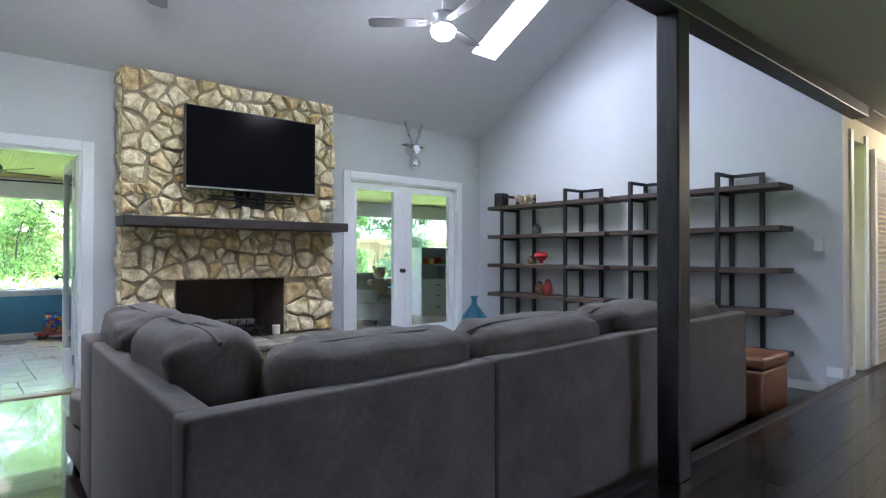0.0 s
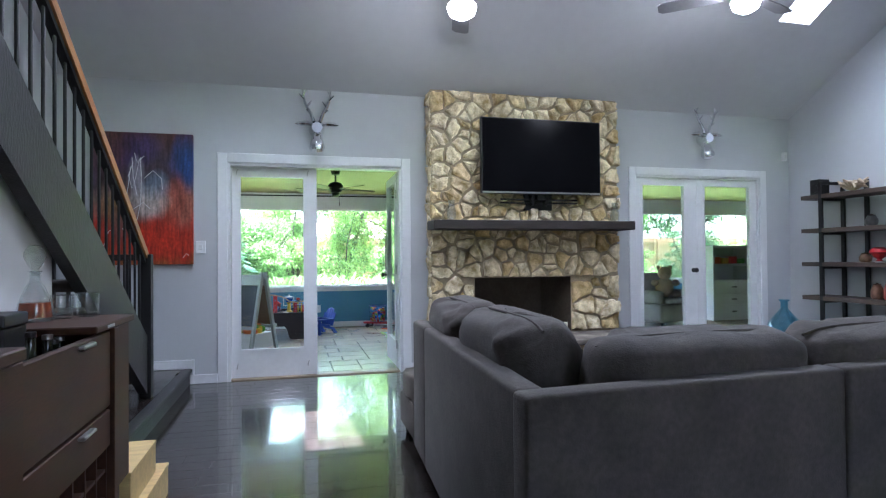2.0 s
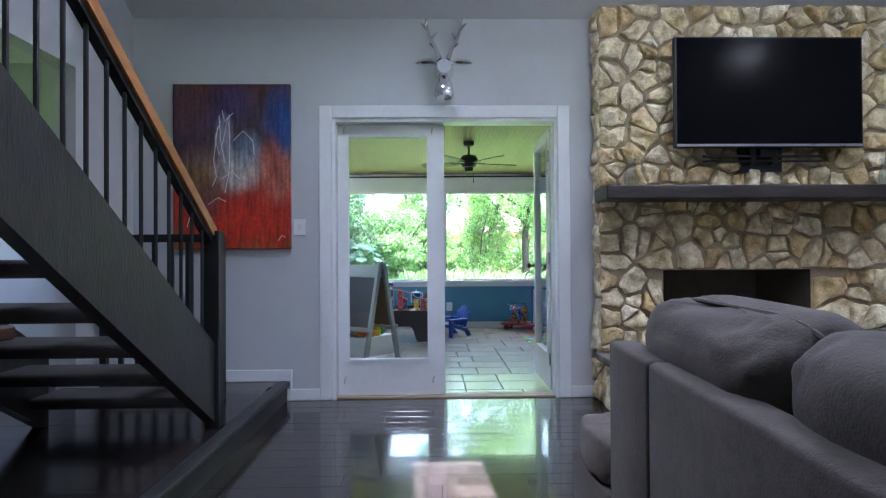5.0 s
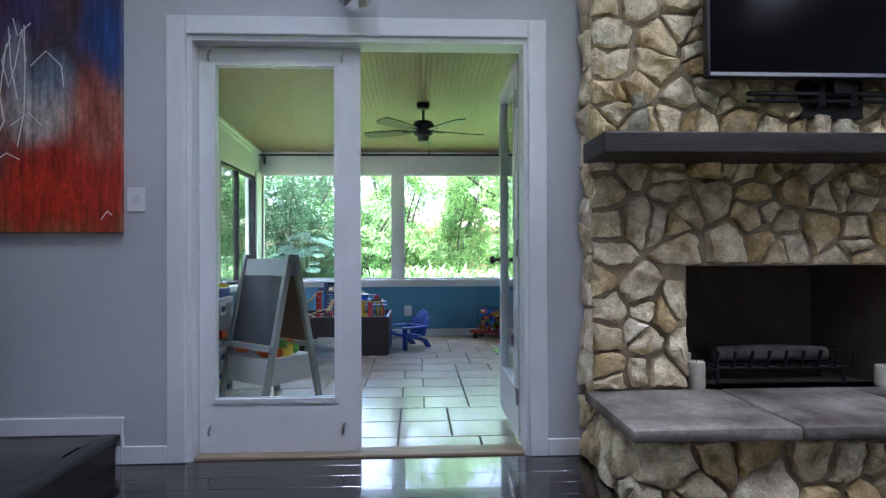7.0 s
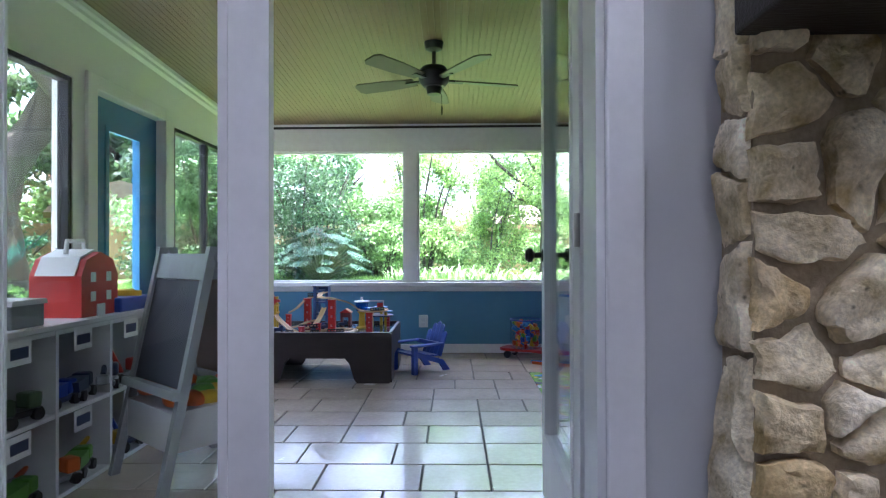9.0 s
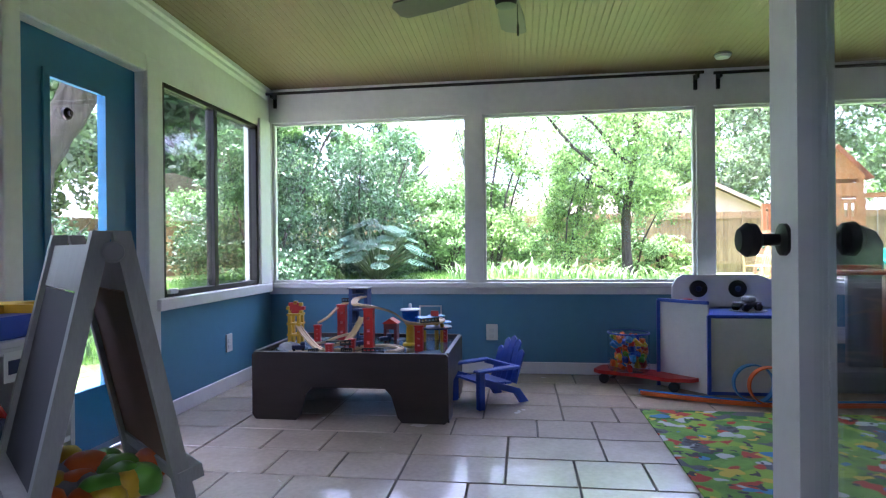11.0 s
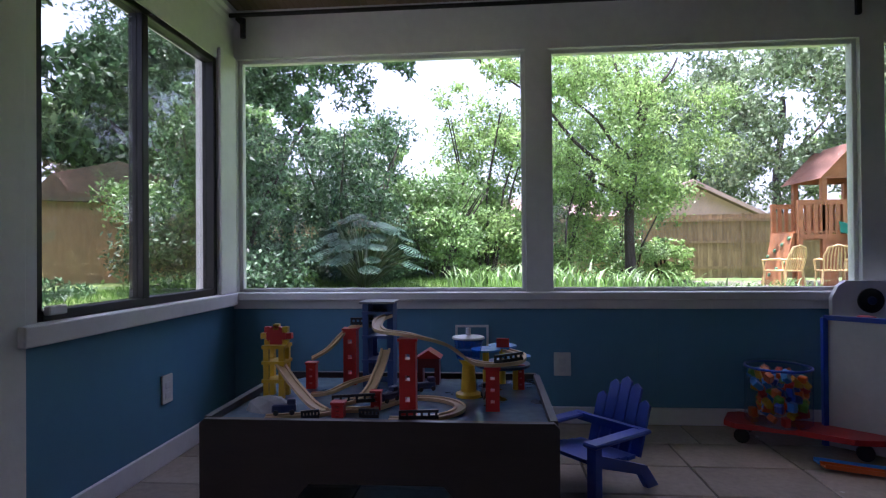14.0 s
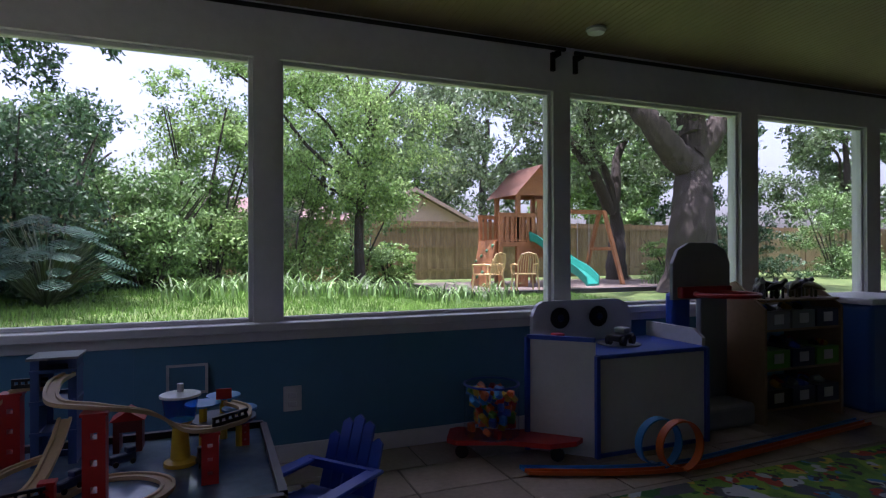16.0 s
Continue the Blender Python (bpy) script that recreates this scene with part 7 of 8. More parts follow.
# easel with chalk board and paper tray
ez = thing("easel", "grey wooden folding easel with a chalkboard and paper tray", "easel", m=pose(-0.49, 7.06, SUN_Z, 0, 0, -39))
M_EASEL = mk("grey_easel_wood", (0.30, 0.32, 0.32), 0.5, var=0.1, scale=5, stretch=(5, 5, 1))
M_CHALK = mk("dusty_chalkboard", (0.045, 0.05, 0.06), 0.7, var=0.25, scale=3)
W, T, H = 0.235, 0.24, 1.03
for s in (-1, 1):
    for f in (-1, 1):
        part("leg", prism(bmesh.new(), [(f * T - 0.02, 0), (f * T + 0.02, 0), (f * 0.02 + 0.02, H), (f * 0.02 - 0.02, H)], s * W - 0.016, s * W + 0.016, "x"), M_EASEL, ez)
for f in (-1, 1):
    tl = f * math.degrees(math.atan2(T - 0.02, H))
    mm = Matrix.Translation((0, f * T, 0)) @ pose(0, 0, 0, tl, 0, 0)
    brd = part("chalkboard", turned(B(-W + 0.017, W - 0.017, -0.006, 0.006, 0.44, 0.90), mm), M_CHALK if f < 0 else mk("brown_board", (0.17, 0.11, 0.07), 0.7, var=0.1), ez, "dusty dark chalkboard")
    part("top_panel", turned(B(-W + 0.017, W - 0.017, -0.009, 0.009, 0.905, 1.02), mm), M_EASEL, ez)
    part("ledge", turned(B(-W - 0.02, W + 0.02, -0.05 if f < 0 else -0.01, 0.01 if f < 0 else 0.05, 0.40, 0.435), mm), M_EASEL, ez)
part("paper_bin", wall_with_holes(bmesh.new(), "y", -0.19, 0.19, -W + 0.02, W - 0.02, 0.17, 0.34, []), P_WHITE, ez, "white fabric tray")
_r = random.Random(6)
for i in range(22):
    part("soft_toy", turned(pillow(0.11, 0.085, 0.08, i, 0.8, 12, 8, 0.004), pose(_r.uniform(-0.17, 0.17), _r.uniform(-0.15, 0.15), 0.315 + 0.05 * _r.random(), _r.uniform(-30, 30), 0, _r.uniform(0, 180))), _r.choice((P_GREEN, P_YEL, P_WHITE, P_ORANGE, P_GREY, P_GREEN)), ez, smooth="all")
part("knob", lathe(bmesh.new(), [(0.024, 0), (0.026, 0.006), (0.022, 0.016), (0, 0.018)], 14, pose(W + 0.016, 0, H - 0.05, 0, 90, 0)), P_GREY, ez, "grey hinge knob")

# seen through the far glazed door: armchair with a teddy, white drawer cabinet
ac = thing("armchair", "pale grey upholstered armchair in the sunroom", "armchair", m=pose(6.05, 8.7, SUN_Z, 0, 0, 15))
M_ACH = mk("pale_grey_fabric", (0.38, 0.37, 0.35), 0.9, var=0.1, scale=5, bump=0.2, bscale=140)
part("base", B(-0.38, 0.38, -0.36, 0.36, 0.08, 0.38, 0.05, 3), M_ACH, ac, smooth=True)
part("seat", B(-0.27, 0.27, -0.37, 0.25, 0.381, 0.48, 0.04, 3), M_ACH, ac, smooth=True)
part("back", B(-0.36, 0.36, 0.22, 0.40, 0.381, 0.88, 0.07, 3), M_ACH, ac, smooth=True)
for s in (-1, 1):
    part("arm", B(s * 0.35 - 0.07, s * 0.35 + 0.07, -0.36, 0.21, 0.381, 0.60, 0.05, 3), M_ACH, ac, smooth=True)
    for y in (-0.3, 0.3):
        part("foot", rod(bmesh.new(), (s * 0.3, y, 0), (s * 0.3, y, 0.09), 0.02, 0.026), M_BLACK, ac)
td = bmesh.new()
for c, r in (((0, 0, 0.16), (0.15, 0.13, 0.17)), ((0, -0.02, 0.40), (0.115, 0.11, 0.11)), ((0, -0.12, 0.37), (0.05, 0.05, 0.04)), ((-0.09, 0, 0.49), (0.04, 0.025, 0.04)), ((0.09, 0, 0.49), (0.04, 0.025, 0.04)), ((-0.16, -0.10, 0.06), (0.07, 0.15, 0.06)), ((0.16, -0.10, 0.06), (0.07, 0.15, 0.06)), ((-0.17, -0.05, 0.24), (0.055, 0.12, 0.055)), ((0.17, -0.05, 0.24), (0.055, 0.12, 0.055))):
    bmesh.ops.create_uvsphere(td, u_segments=14, v_segments=9, radius=1.0, matrix=Matrix.Translation(c) @ Matrix.Diagonal((*r, 1)))
solo("teddy", td, mk("tan_plush", (0.42, 0.30, 0.19), 0.95, var=0.15, scale=20, bump=0.5, bscale=160), "tan plush teddy bear sitting in the armchair", "soft toy", smooth="all", m=pose(6.10, 8.62, SUN_Z + 0.481, 0, 0, -20))
wc = thing("drawer_cabinet", "tall white cabinet with open cubbies above drawers", "cabinet", m=pose(7.75, 9.15, SUN_Z))
part("carcass", wall_with_holes(bmesh.new(), "y", -0.22, 0.22, -0.42, 0.42, 0.0, 1.35, [(-0.39, 0.39, 0.72, 0.98), (-0.39, 0.39, 1.02, 1.30)]), P_WHITE, wc)
part("back", B(-0.42, 0.42, 0.221, 0.23, 0.0, 1.35), P_WHITE, wc)
for z in (0.06, 0.28, 0.50):
    d = part("drawer", B(-0.39, 0.39, -0.236, -0.221, z, z + 0.20, 0.004), P_WHITE, wc)
    part("knob", B(-0.05, 0.05, -0.252, -0.237, z + 0.09, z + 0.11), M_PLASTIC_BLACK, d)
for i, (x, c, h) in enumerate(((-0.25, P_ORANGE, 0.12), (-0.08, P_YEL, 0.10), (0.1, P_RED, 0.13), (0.27, P_GREEN, 0.09))):
    j = thing("toy_box", "coloured plastic toy box in the white cabinet", "toy box", "cabinet boxes", pose(7.75 + x, 9.10, SUN_Z + 1.021))
    part("tub", B(-0.07, 0.07, -0.08, 0.08, 0, h, 0.006), c, j)
    part("lid", B(-0.073, 0.073, -0.083, 0.083, h + 0.0005, h + 0.015, 0.004), P_WHITE, j)
vt = thing("ceiling_sensor", "small white smoke sensor on the sunroom ceiling", "sensor", m=pose(2.05, 9.9, sun_ceil(9.9)))
part("housing", lathe(bmesh.new(), [(0.0, -0.03), (0.045, -0.028), (0.055, -0.01), (0.055, 0.0), (0, 0.0)], 18), P_WHITE, vt, smooth=True)
part("vent_ring", lathe(bmesh.new(), [(0.056, -0.012), (0.058, -0.006), (0.056, -0.002)], 18), P_GREY, vt, smooth=True)


# ---- garden ----
M_GRASS = mk("lawn_soil_and_grass", (0.085, 0.19, 0.03), 0.95, var=0.35, scale=1.2, bump=0.6, bscale=40, col2=(0.11, 0.15, 0.04), fine=0.3)
M_BLADE = mk("grass_blade", (0.12, 0.30, 0.035), 0.6, var=0.3, scale=1.5, rand=0.35, island=True, col2=(0.19, 0.35, 0.06))
M_BARK = mk("grey_bark", (0.060, 0.050, 0.040), 0.95, var=0.45, scale=5, stretch=(4, 4, 0.8), bump=1.0, bscale=9, fine=0.25)
M_FENCE = mk("weathered_fence_board", (0.33, 0.235, 0.135), 0.85, var=0.2, scale=3, rand=0.18, island=True, stretch=(5, 5, 1), fine=0.15, bump=0.15, bscale=30)
M_CEDAR = mk("orange_cedar", (0.36, 0.155, 0.055), 0.6, var=0.2, scale=4, rand=0.1, fine=0.15)
M_GRAVEL = mk("bark_mulch", (0.19, 0.155, 0.13), 0.95, var=0.4, scale=9, bump=1.0, bscale=45, fine=0.4)
M_PATIO = mk("pale_concrete", (0.40, 0.37, 0.34), 0.9, var=0.12, scale=3, bump=0.2, bscale=60)


def leaf_mat(name, a, b, trans=0.25):
    m = mk(name, a, 0.55, var=0.25, scale=0.8, rand=0.6, island=True, col2=b, fine=0.1)
    N, L = m.node_tree.nodes, m.node_tree.links
    p, o = N["Principled BSDF"], N["Material Output"]
    t, x = N.new("ShaderNodeBsdfTranslucent"), N.new("ShaderNodeMixShader")
    x.inputs[0].default_value = trans
    L.new(p.inputs["Base Color"].links[0].from_socket, t.inputs[0])
    L.new(p.outputs[0], x.inputs[1]), L.new(t.outputs[0], x.inputs[2]), L.new(x.outputs[0], o.inputs[0])
    return m


M_LEAF_DARK = leaf_mat("dark_leaf", (0.040, 0.10, 0.042), (0.085, 0.17, 0.075))
M_LEAF_MID = leaf_mat("mid_leaf", (0.11, 0.23, 0.065), (0.20, 0.33, 0.11))
M_LEAF_LIGHT = leaf_mat("light_leaf", (0.17, 0.33, 0.085), (0.30, 0.44, 0.15), 0.45)
M_LEAF_OAK = leaf_mat("oak_leaf", (0.11, 0.18, 0.08), (0.18, 0.26, 0.13))


def ease(t):
    t = min(1.0, max(0.0, t))
    return t * t * (3 - 2 * t)


def ground_z(y, x=12.0):
    """Lawn height: a slow rise to the fence and a planted bank on the west side."""
    bank = 0.40 * (1 - ease((x - 0.5) / 4.5)) * ease((y - 11.3) / 3.2) * (1 - ease((y - 19.0) / 3.0))
    return -0.13 + 0.20 * ease((y - 10.5) / 9.0) + bank


gb = bmesh.new()
_gx = [-300, -60, -20, *range(-12, 20), 25, 60, 300]
_gy = [-300, -40, 4, 10, *[10.5 + 0.9 * i for i in range(12)], 24, 40, 80, 300]
_gv = [[gb.verts.new((x, y, ground_z(y, x))) for x in _gx] for y in _gy]
for j in range(len(_gy) - 1):
    for i in range(len(_gx) - 1):
        gb.faces.new((_gv[j][i], _gv[j][i + 1], _gv[j + 1][i + 1], _gv[j + 1][i]))
for v in gb.verts:
    if -300 < v.co.y < 10.4 and abs(v.co.x) < 300:
        v.co.z = -0.42 if 4 <= v.co.y <= 10 and v.co.x > -2 and v.co.x < 8 else v.co.z - 0.12
struct("ground", gb, M_GRASS, "green lawn", "ground", True)


def leaf_mesh(name, blobs, size, seed, mat, droop=0.3, slim=0.5):
    """Many small pointed leaves in clumps. blobs: (centre, radii, count)."""
    g = np.random.default_rng(seed)
    P = []
    for c, r, n in blobs:
        k = max(3, n // 45)
        d = g.normal(size=(k, 3))
        d /= np.linalg.norm(d, axis=1)[:, None]
        cc = np.array(c) + d * np.array(r) * g.uniform(0.35, 1.0, size=(k, 1))
        idx = g.integers(0, k, n)
        P.append(cc[idx] + g.normal(size=(n, 3)) * np.array(r) * 0.17)
    P = np.concatenate(P)
    n = len(P)
    ax = g.normal(size=(n, 3))
    ax[:, 2] -= droop
    ax /= np.linalg.norm(ax, axis=1)[:, None]
    up = g.normal(size=(n, 3)) + np.array((0, 0, 1.2))
    sd = np.cross(ax, up)
    sd /= np.linalg.norm(sd, axis=1)[:, None] + 1e-9
    s = size * g.uniform(0.6, 1.3, size=(n, 1))
    V = np.stack([P - ax * s * 0.5, P + sd * s * slim * 0.5, P + ax * s * 0.6, P - sd * s * slim * 0.5], 1).reshape(-1, 3)
    me = bpy.data.meshes.new(name)
    me.vertices.add(4 * n), me.loops.add(4 * n), me.polygons.add(n)
    me.vertices.foreach_set("co", V.astype(np.float32).ravel())
    me.loops.foreach_set("vertex_index", np.arange(4 * n, dtype=np.int32))
    me.polygons.foreach_set("loop_start", np.arange(0, 4 * n, 4, dtype=np.int32))
    me.update(calc_edges=True)
    me.materials.append(mat)
    return me


def trunk_mesh(base, top, r0, r1, seed, wob=0.12, n=14):
    r = random.Random(seed)
    big = r0 > 0.28
    n = 56 if big else n
    a, b = Vector(base), Vector(top)
    ph = [r.uniform(0, 6.28) for _ in range(4)]
    side = (b - a).length * 0.06
    pts, rs = [], []
    for i in range(n):
        t = i / (n - 1)
        e = math.sin(math.pi * t)
        sway = Vector((math.sin(ph[0] + 5 * t), math.sin(ph[1] + 6 * t), 0.3 * math.sin(ph[2] + 7 * t))) * (e * min(side, wob * 2.2))
        pts.append(a.lerp(b, t) + sway)
        rs.append(r0 * (1 - t) + r1 * t + r0 * 0.5 * max(0.0, 1 - t * 6) ** 2 * (base[2] < 0))
    bm = tube(bmesh.new(), pts, rs, 64 if big else 16)
    for v in bm.verts:
        if big:
            q = Vector((v.co.x * 11, v.co.y * 11, v.co.z * 1.6))
            v.co += Vector((noise.noise(q), noise.noise(q + Vector((5, 3, 0))), 0)) * 0.05
        v.co += Vector((noise.noise(v.co * 3.1), noise.noise(v.co * 3.1 + Vector((9, 0, 0))), 0)) * r0 * 0.09
    return bm


def tree(name, label, x, y, top, r0, limbs, blobs, size, seed, mat, cat="tree", group=""):
    z0 = ground_z(y, x)
    t = thing(name, label, cat, group, pose(x, y, z0))
    part("trunk", trunk_mesh((0, 0, -0.1), top, r0, r0 * 0.45, seed, r0 * 0.5), M_BARK, t, smooth=True)
    for i, (a, b, r) in enumerate(limbs):
        part("limb", trunk_mesh(a, b, r, r * 0.35, seed + i + 1, 0.14, 10), M_BARK, t, smooth=True)
    ob = part("crown", leaf_mesh("crown", blobs, size, seed, mat), mat, t, "dense green leaves")
    return t


def blobs_in(x0, x1, y0, y1, z0, z1, k, r, n, seed):
    g = random.Random(seed)
    return [((g.uniform(x0, x1), g.uniform(y0, y1), g.uniform(z0, z1)), (r * g.uniform(0.7, 1.2), r * g.uniform(0.7, 1.2), r * g.uniform(0.6, 0.95)), n) for _ in range(k)]


# dark shrubs along the west side of the garden
def shrub(x, y, w, h, n, size, seed, mat, label, stems=7, name="shrub", group="garden shrubs"):
    t = thing(name, label, "shrub", group, pose(x, y, ground_z(y, x)))
    r = random.Random(seed)
    for i in range(stems):
        a = r.uniform(0, 6.28)
        part("stem", tube(bmesh.new(), [(0.12 * math.cos(a), 0.12 * math.sin(a), -0.05), (w * 0.2 * math.cos(a), w * 0.2 * math.sin(a), h * 0.45), (w * 0.38 * math.cos(a + 0.3), w * 0.38 * math.sin(a + 0.3), h * 0.85)], [0.03, 0.022, 0.008], 6), M_BARK, t)
    bl = []
    k = 22
    for i in range(k):
        f = r.uniform(0.03, 1.0)
        q = w * 0.5 * (1 - 0.45 * f) * math.sqrt(r.random())
        a = r.uniform(0, 6.28)
        bl.append(((q * math.cos(a), q * math.sin(a), h * f * 0.9), (w * 0.24, w * 0.24, h * 0.15), n // k))
    part("foliage", leaf_mesh("foliage", bl, size, seed, mat), mat, t)
    return t


shrub(-3.7, 15.0, 2.6, 2.6, 22000, 0.075, 31, M_LEAF_DARK, "tall dense dark green shrub")
shrub(-2.2, 16.4, 2.4, 2.7, 22000, 0.075, 32, M_LEAF_DARK, "tall dense dark green shrub")
shrub(-4.6, 16.6, 3.0, 3.0, 20000, 0.085, 33, M_LEAF_MID, "tall dense green shrub")
shrub(-0.9, 17.4, 2.4, 1.8, 18000, 0.075, 34, M_LEAF_MID, "rounded leafy green garden shrub")
shrub(0.0, 19.2, 2.5, 3.7, 20000, 0.08, 35, M_LEAF_LIGHT, "loose light green shrub")
shrub(1.7, 20.8, 2.2, 3.3, 16000, 0.085, 36, M_LEAF_LIGHT, "loose light green shrub")
shrub(3.9, 23.3, 2.2, 2.2, 7000, 0.094, 37, M_LEAF_MID, "rounded leafy green garden shrub")
shrub(-0.2, 20.2, 2.8, 2.2, 10800, 0.094, 38, M_LEAF_MID, "rounded leafy green garden shrub")
shrub(5.0, 23.9, 1.6, 1.2, 5000, 0.094, 39, M_LEAF_LIGHT, "loose light green shrub")
shrub(-6.5, 13.2, 2.6, 1.4, 9000, 0.094, 40, M_LEAF_DARK, "low dark green shrub")
shrub(-5.0, 11.6, 1.4, 0.7, 4500, 0.094, 41, M_LEAF_MID, "low green fern-like shrub", 4)
shrub(13.5, 21.5, 2.4, 1.5, 9000, 0.094, 42, M_LEAF_LIGHT, "low light green shrub")
shrub(17.5, 22.5, 3.4, 2.6, 10800, 0.101, 43, M_LEAF_DARK, "dark green shrub by the fence")
shrub(20.5, 21.0, 3.4, 3.2, 10800, 0.101, 44, M_LEAF_MID, "green shrub by the fence")


# split-leaf philodendron
M_PHILO = leaf_mat("glossy_split_leaf", (0.018, 0.060, 0.038), (0.045, 0.11, 0.065), 0.2)
M_STALK = mk("pale_green_stalk", (0.055, 0.085, 0.03), 0.5, var=0.15)
M_PHILO.node_tree.nodes["Principled BSDF"].inputs["Specular IOR Level"].default_value = 0.3
ph = thing("philodendron", "large split-leaf plant with pale stalks under the shrubs", "plant", m=pose(-1.72, 15.0, ground_z(15.0, -1.72)) @ Matrix.Scale(0.76, 4))
_r = random.Random(8)
for i in range(84):
    a = i * 2.4 + _r.uniform(-0.2, 0.2)
    f = _r.uniform(0.35, 1.0)
    out, hh = 0.15 + 0.85 * f, 1.65 - 1.25 * f + _r.uniform(0, 0.25)
    tip = Vector((out * math.cos(a), out * math.sin(a), hh))
    part("stalk", tube(bmesh.new(), [(0, 0, 0), tip * 0.55 + Vector((0, 0, 0.12)), tip], [0.018, 0.013, 0.008], 6), M_STALK, ph)
    lb = bmesh.new()
    dirv, L_ = Vector((math.cos(a), math.sin(a), -0.45)).normalized(), _r.uniform(0.26, 0.38)
    side = Vector((-math.sin(a), math.cos(a), 0))
    for s in (-1, 1):
        for k in range(7):
            t0 = k / 7
            w = L_ * 0.62 * math.sin(math.pi * (0.18 + 0.78 * (t0 + 0.08))) ** 0.8
            p0, p1 = tip + dirv * L_ * t0, tip + dirv * L_ * (t0 + 0.085)
            e0 = p0 + side * s * w + dirv * L_ * 0.16 + Vector((0, 0, -0.10 * w))
            e1 = p0 + side * s * w * 0.86 + dirv * L_ * 0.205 + Vector((0, 0, -0.10 * w))
            lb.faces.new([lb.verts.new(v) for v in (p0, e0, e1, p1)])
    part("leaf", lb, M_PHILO, ph)


# strappy plants in front of the shrubs
def strap_plant(x, y, n, h, seed):
    r = random.Random(seed)
    b = bmesh.new()
    for i in range(n):
        a, l = r.uniform(0, 6.28), h * r.uniform(0.6, 1.1)
        x0, y0 = r.gauss(0, 0.22), r.gauss(0, 0.16)
        sd = Vector((-math.sin(a), math.cos(a), 0)) * 0.022
        prev = None
        for k in range(4):
            t = k / 3
            c = Vector((x0 + l * 0.55 * t * t * math.cos(a), y0 + l * 0.55 * t * t * math.sin(a), l * (t - 0.42 * t * t)))
            w = sd * (1.0 - 0.85 * t)
            cur = (b.verts.new(c - w), b.verts.new(c + w))
            if prev:
                b.faces.new((prev[0], prev[1], cur[1], cur[0]))
            prev = cur
    return solo("strap_leaf_plant", b, M_LEAF_MID, "clump of long arching green leaves in the border", "plant", "border plants", m=pose(x, y, ground_z(y, x)))


for i in [k for k in range(26) if k % 5 != 3]:
    _x = -0.3 + i * 0.24
    strap_plant(_x + random.Random(i).uniform(-0.1, 0.1), 15.5 + 0.10 * i + random.Random(i + 50).uniform(-0.5, 0.5), 26, 0.42 + 0.2 * random.Random(i + 9).random(), 60 + i)
for i, (x, y) in enumerate(((-4.0, 10.9), (-4.6, 11.3), (-3.9, 11.8), (-5.2, 10.7), (11.8, 20.2), (12.6, 20.6), (13.4, 20.4))):
    strap_plant(x, y, 36, 0.7, 90 + i)


# trees
tree("tree", "slim garden tree with a forked trunk by the fence", 3.35, 20.9, (0.25, 0.3, 5.2), 0.13,
     [((0.12, 0.1, 2.9), (-1.5, 0.2, 4.6), 0.06), ((0.15, 0.15, 3.4), (1.2, 0.3, 5.4), 0.06), ((0.1, 0.1, 1.9), (-1.6, -0.6, 3.0), 0.05), ((0.2, 0.2, 4.3), (-0.6, 0.6, 6.6), 0.05), ((0.1, 0.1, 2.4), (-3.7, -1.4, 5.1), 0.05)],
     blobs_in(-1.9, 2.1, -1.2, 1.2, 2.0, 6.4, 28, 0.8, 900, 5) + blobs_in(-4.2, -1.4, -1.8, -0.4, 3.9, 5.4, 14, 0.5, 480, 15) + blobs_in(-1.2, 1.2, -0.8, 0.8, 1.4, 2.6, 5, 0.45, 500, 6), 0.09, 5, M_LEAF_LIGHT)
oak = tree("oak_tree", "huge old oak with a furrowed trunk and heavy limbs", 10.45, 17.6, (0.35, 0.3, 4.2), 0.62,
           [((0.2, 0.2, 2.9), (-2.6, 0.4, 5.2), 0.36), ((0.3, 0.3, 3.2), (3.4, 0.8, 5.6), 0.34), ((0.3, 0.25, 3.7), (0.9, 2.6, 8.0), 0.30), ((-2.2, 0.35, 4.8), (-5.4, -1.4, 6.0), 0.15), ((1.8, 0.5, 4.4), (3.6, -3.4, 6.4), 0.15), ((0.25, 0.2, 2.4), (2.2, 1.6, 4.4), 0.16)],
           blobs_in(-5.5, 5.5, -3.0, 4.5, 4.4, 7.6, 44, 1.15, 700, 9) + blobs_in(1.0, 6.0, 0.5, 4.5, 3.0, 5.0, 10, 0.8, 500, 19), 0.15, 9, M_LEAF_OAK)
tree("oak_tree", "old oak with several curving limbs", 12.3, 22.6, (-0.1, 0.0, 2.4), 0.34,
     [((-0.3, 0, 2.2), (-2.6, 0.2, 6.6), 0.2), ((-0.3, 0, 2.2), (1.3, 0.4, 6.0), 0.2), ((-0.3, 0, 2.1), (-0.8, 0.3, 6.8), 0.16), ((-1.3, 0.1, 4.2), (-3.8, 0.4, 5.4), 0.1)],
     blobs_in(-5.4, 4.6, -1.5, 1.8, 3.2, 7.4, 34, 1.1, 560, 10), 0.15, 10, M_LEAF_OAK)
tree("oak_tree", "leaning old oak seen through the garden door", -5.2, 12.0, (0.3, 0.5, 5.0), 0.32, [((0.6, 0.3, 3.2), (-1.8, 1.0, 6.5), 0.2), ((0.8, 0.5, 4.0), (2.2, -0.6, 6.2), 0.16)],
     blobs_in(-2.6, 3.0, -2.4, 1.8, 3.9, 6.6, 22, 0.95, 600, 11), 0.13, 11, M_LEAF_OAK)
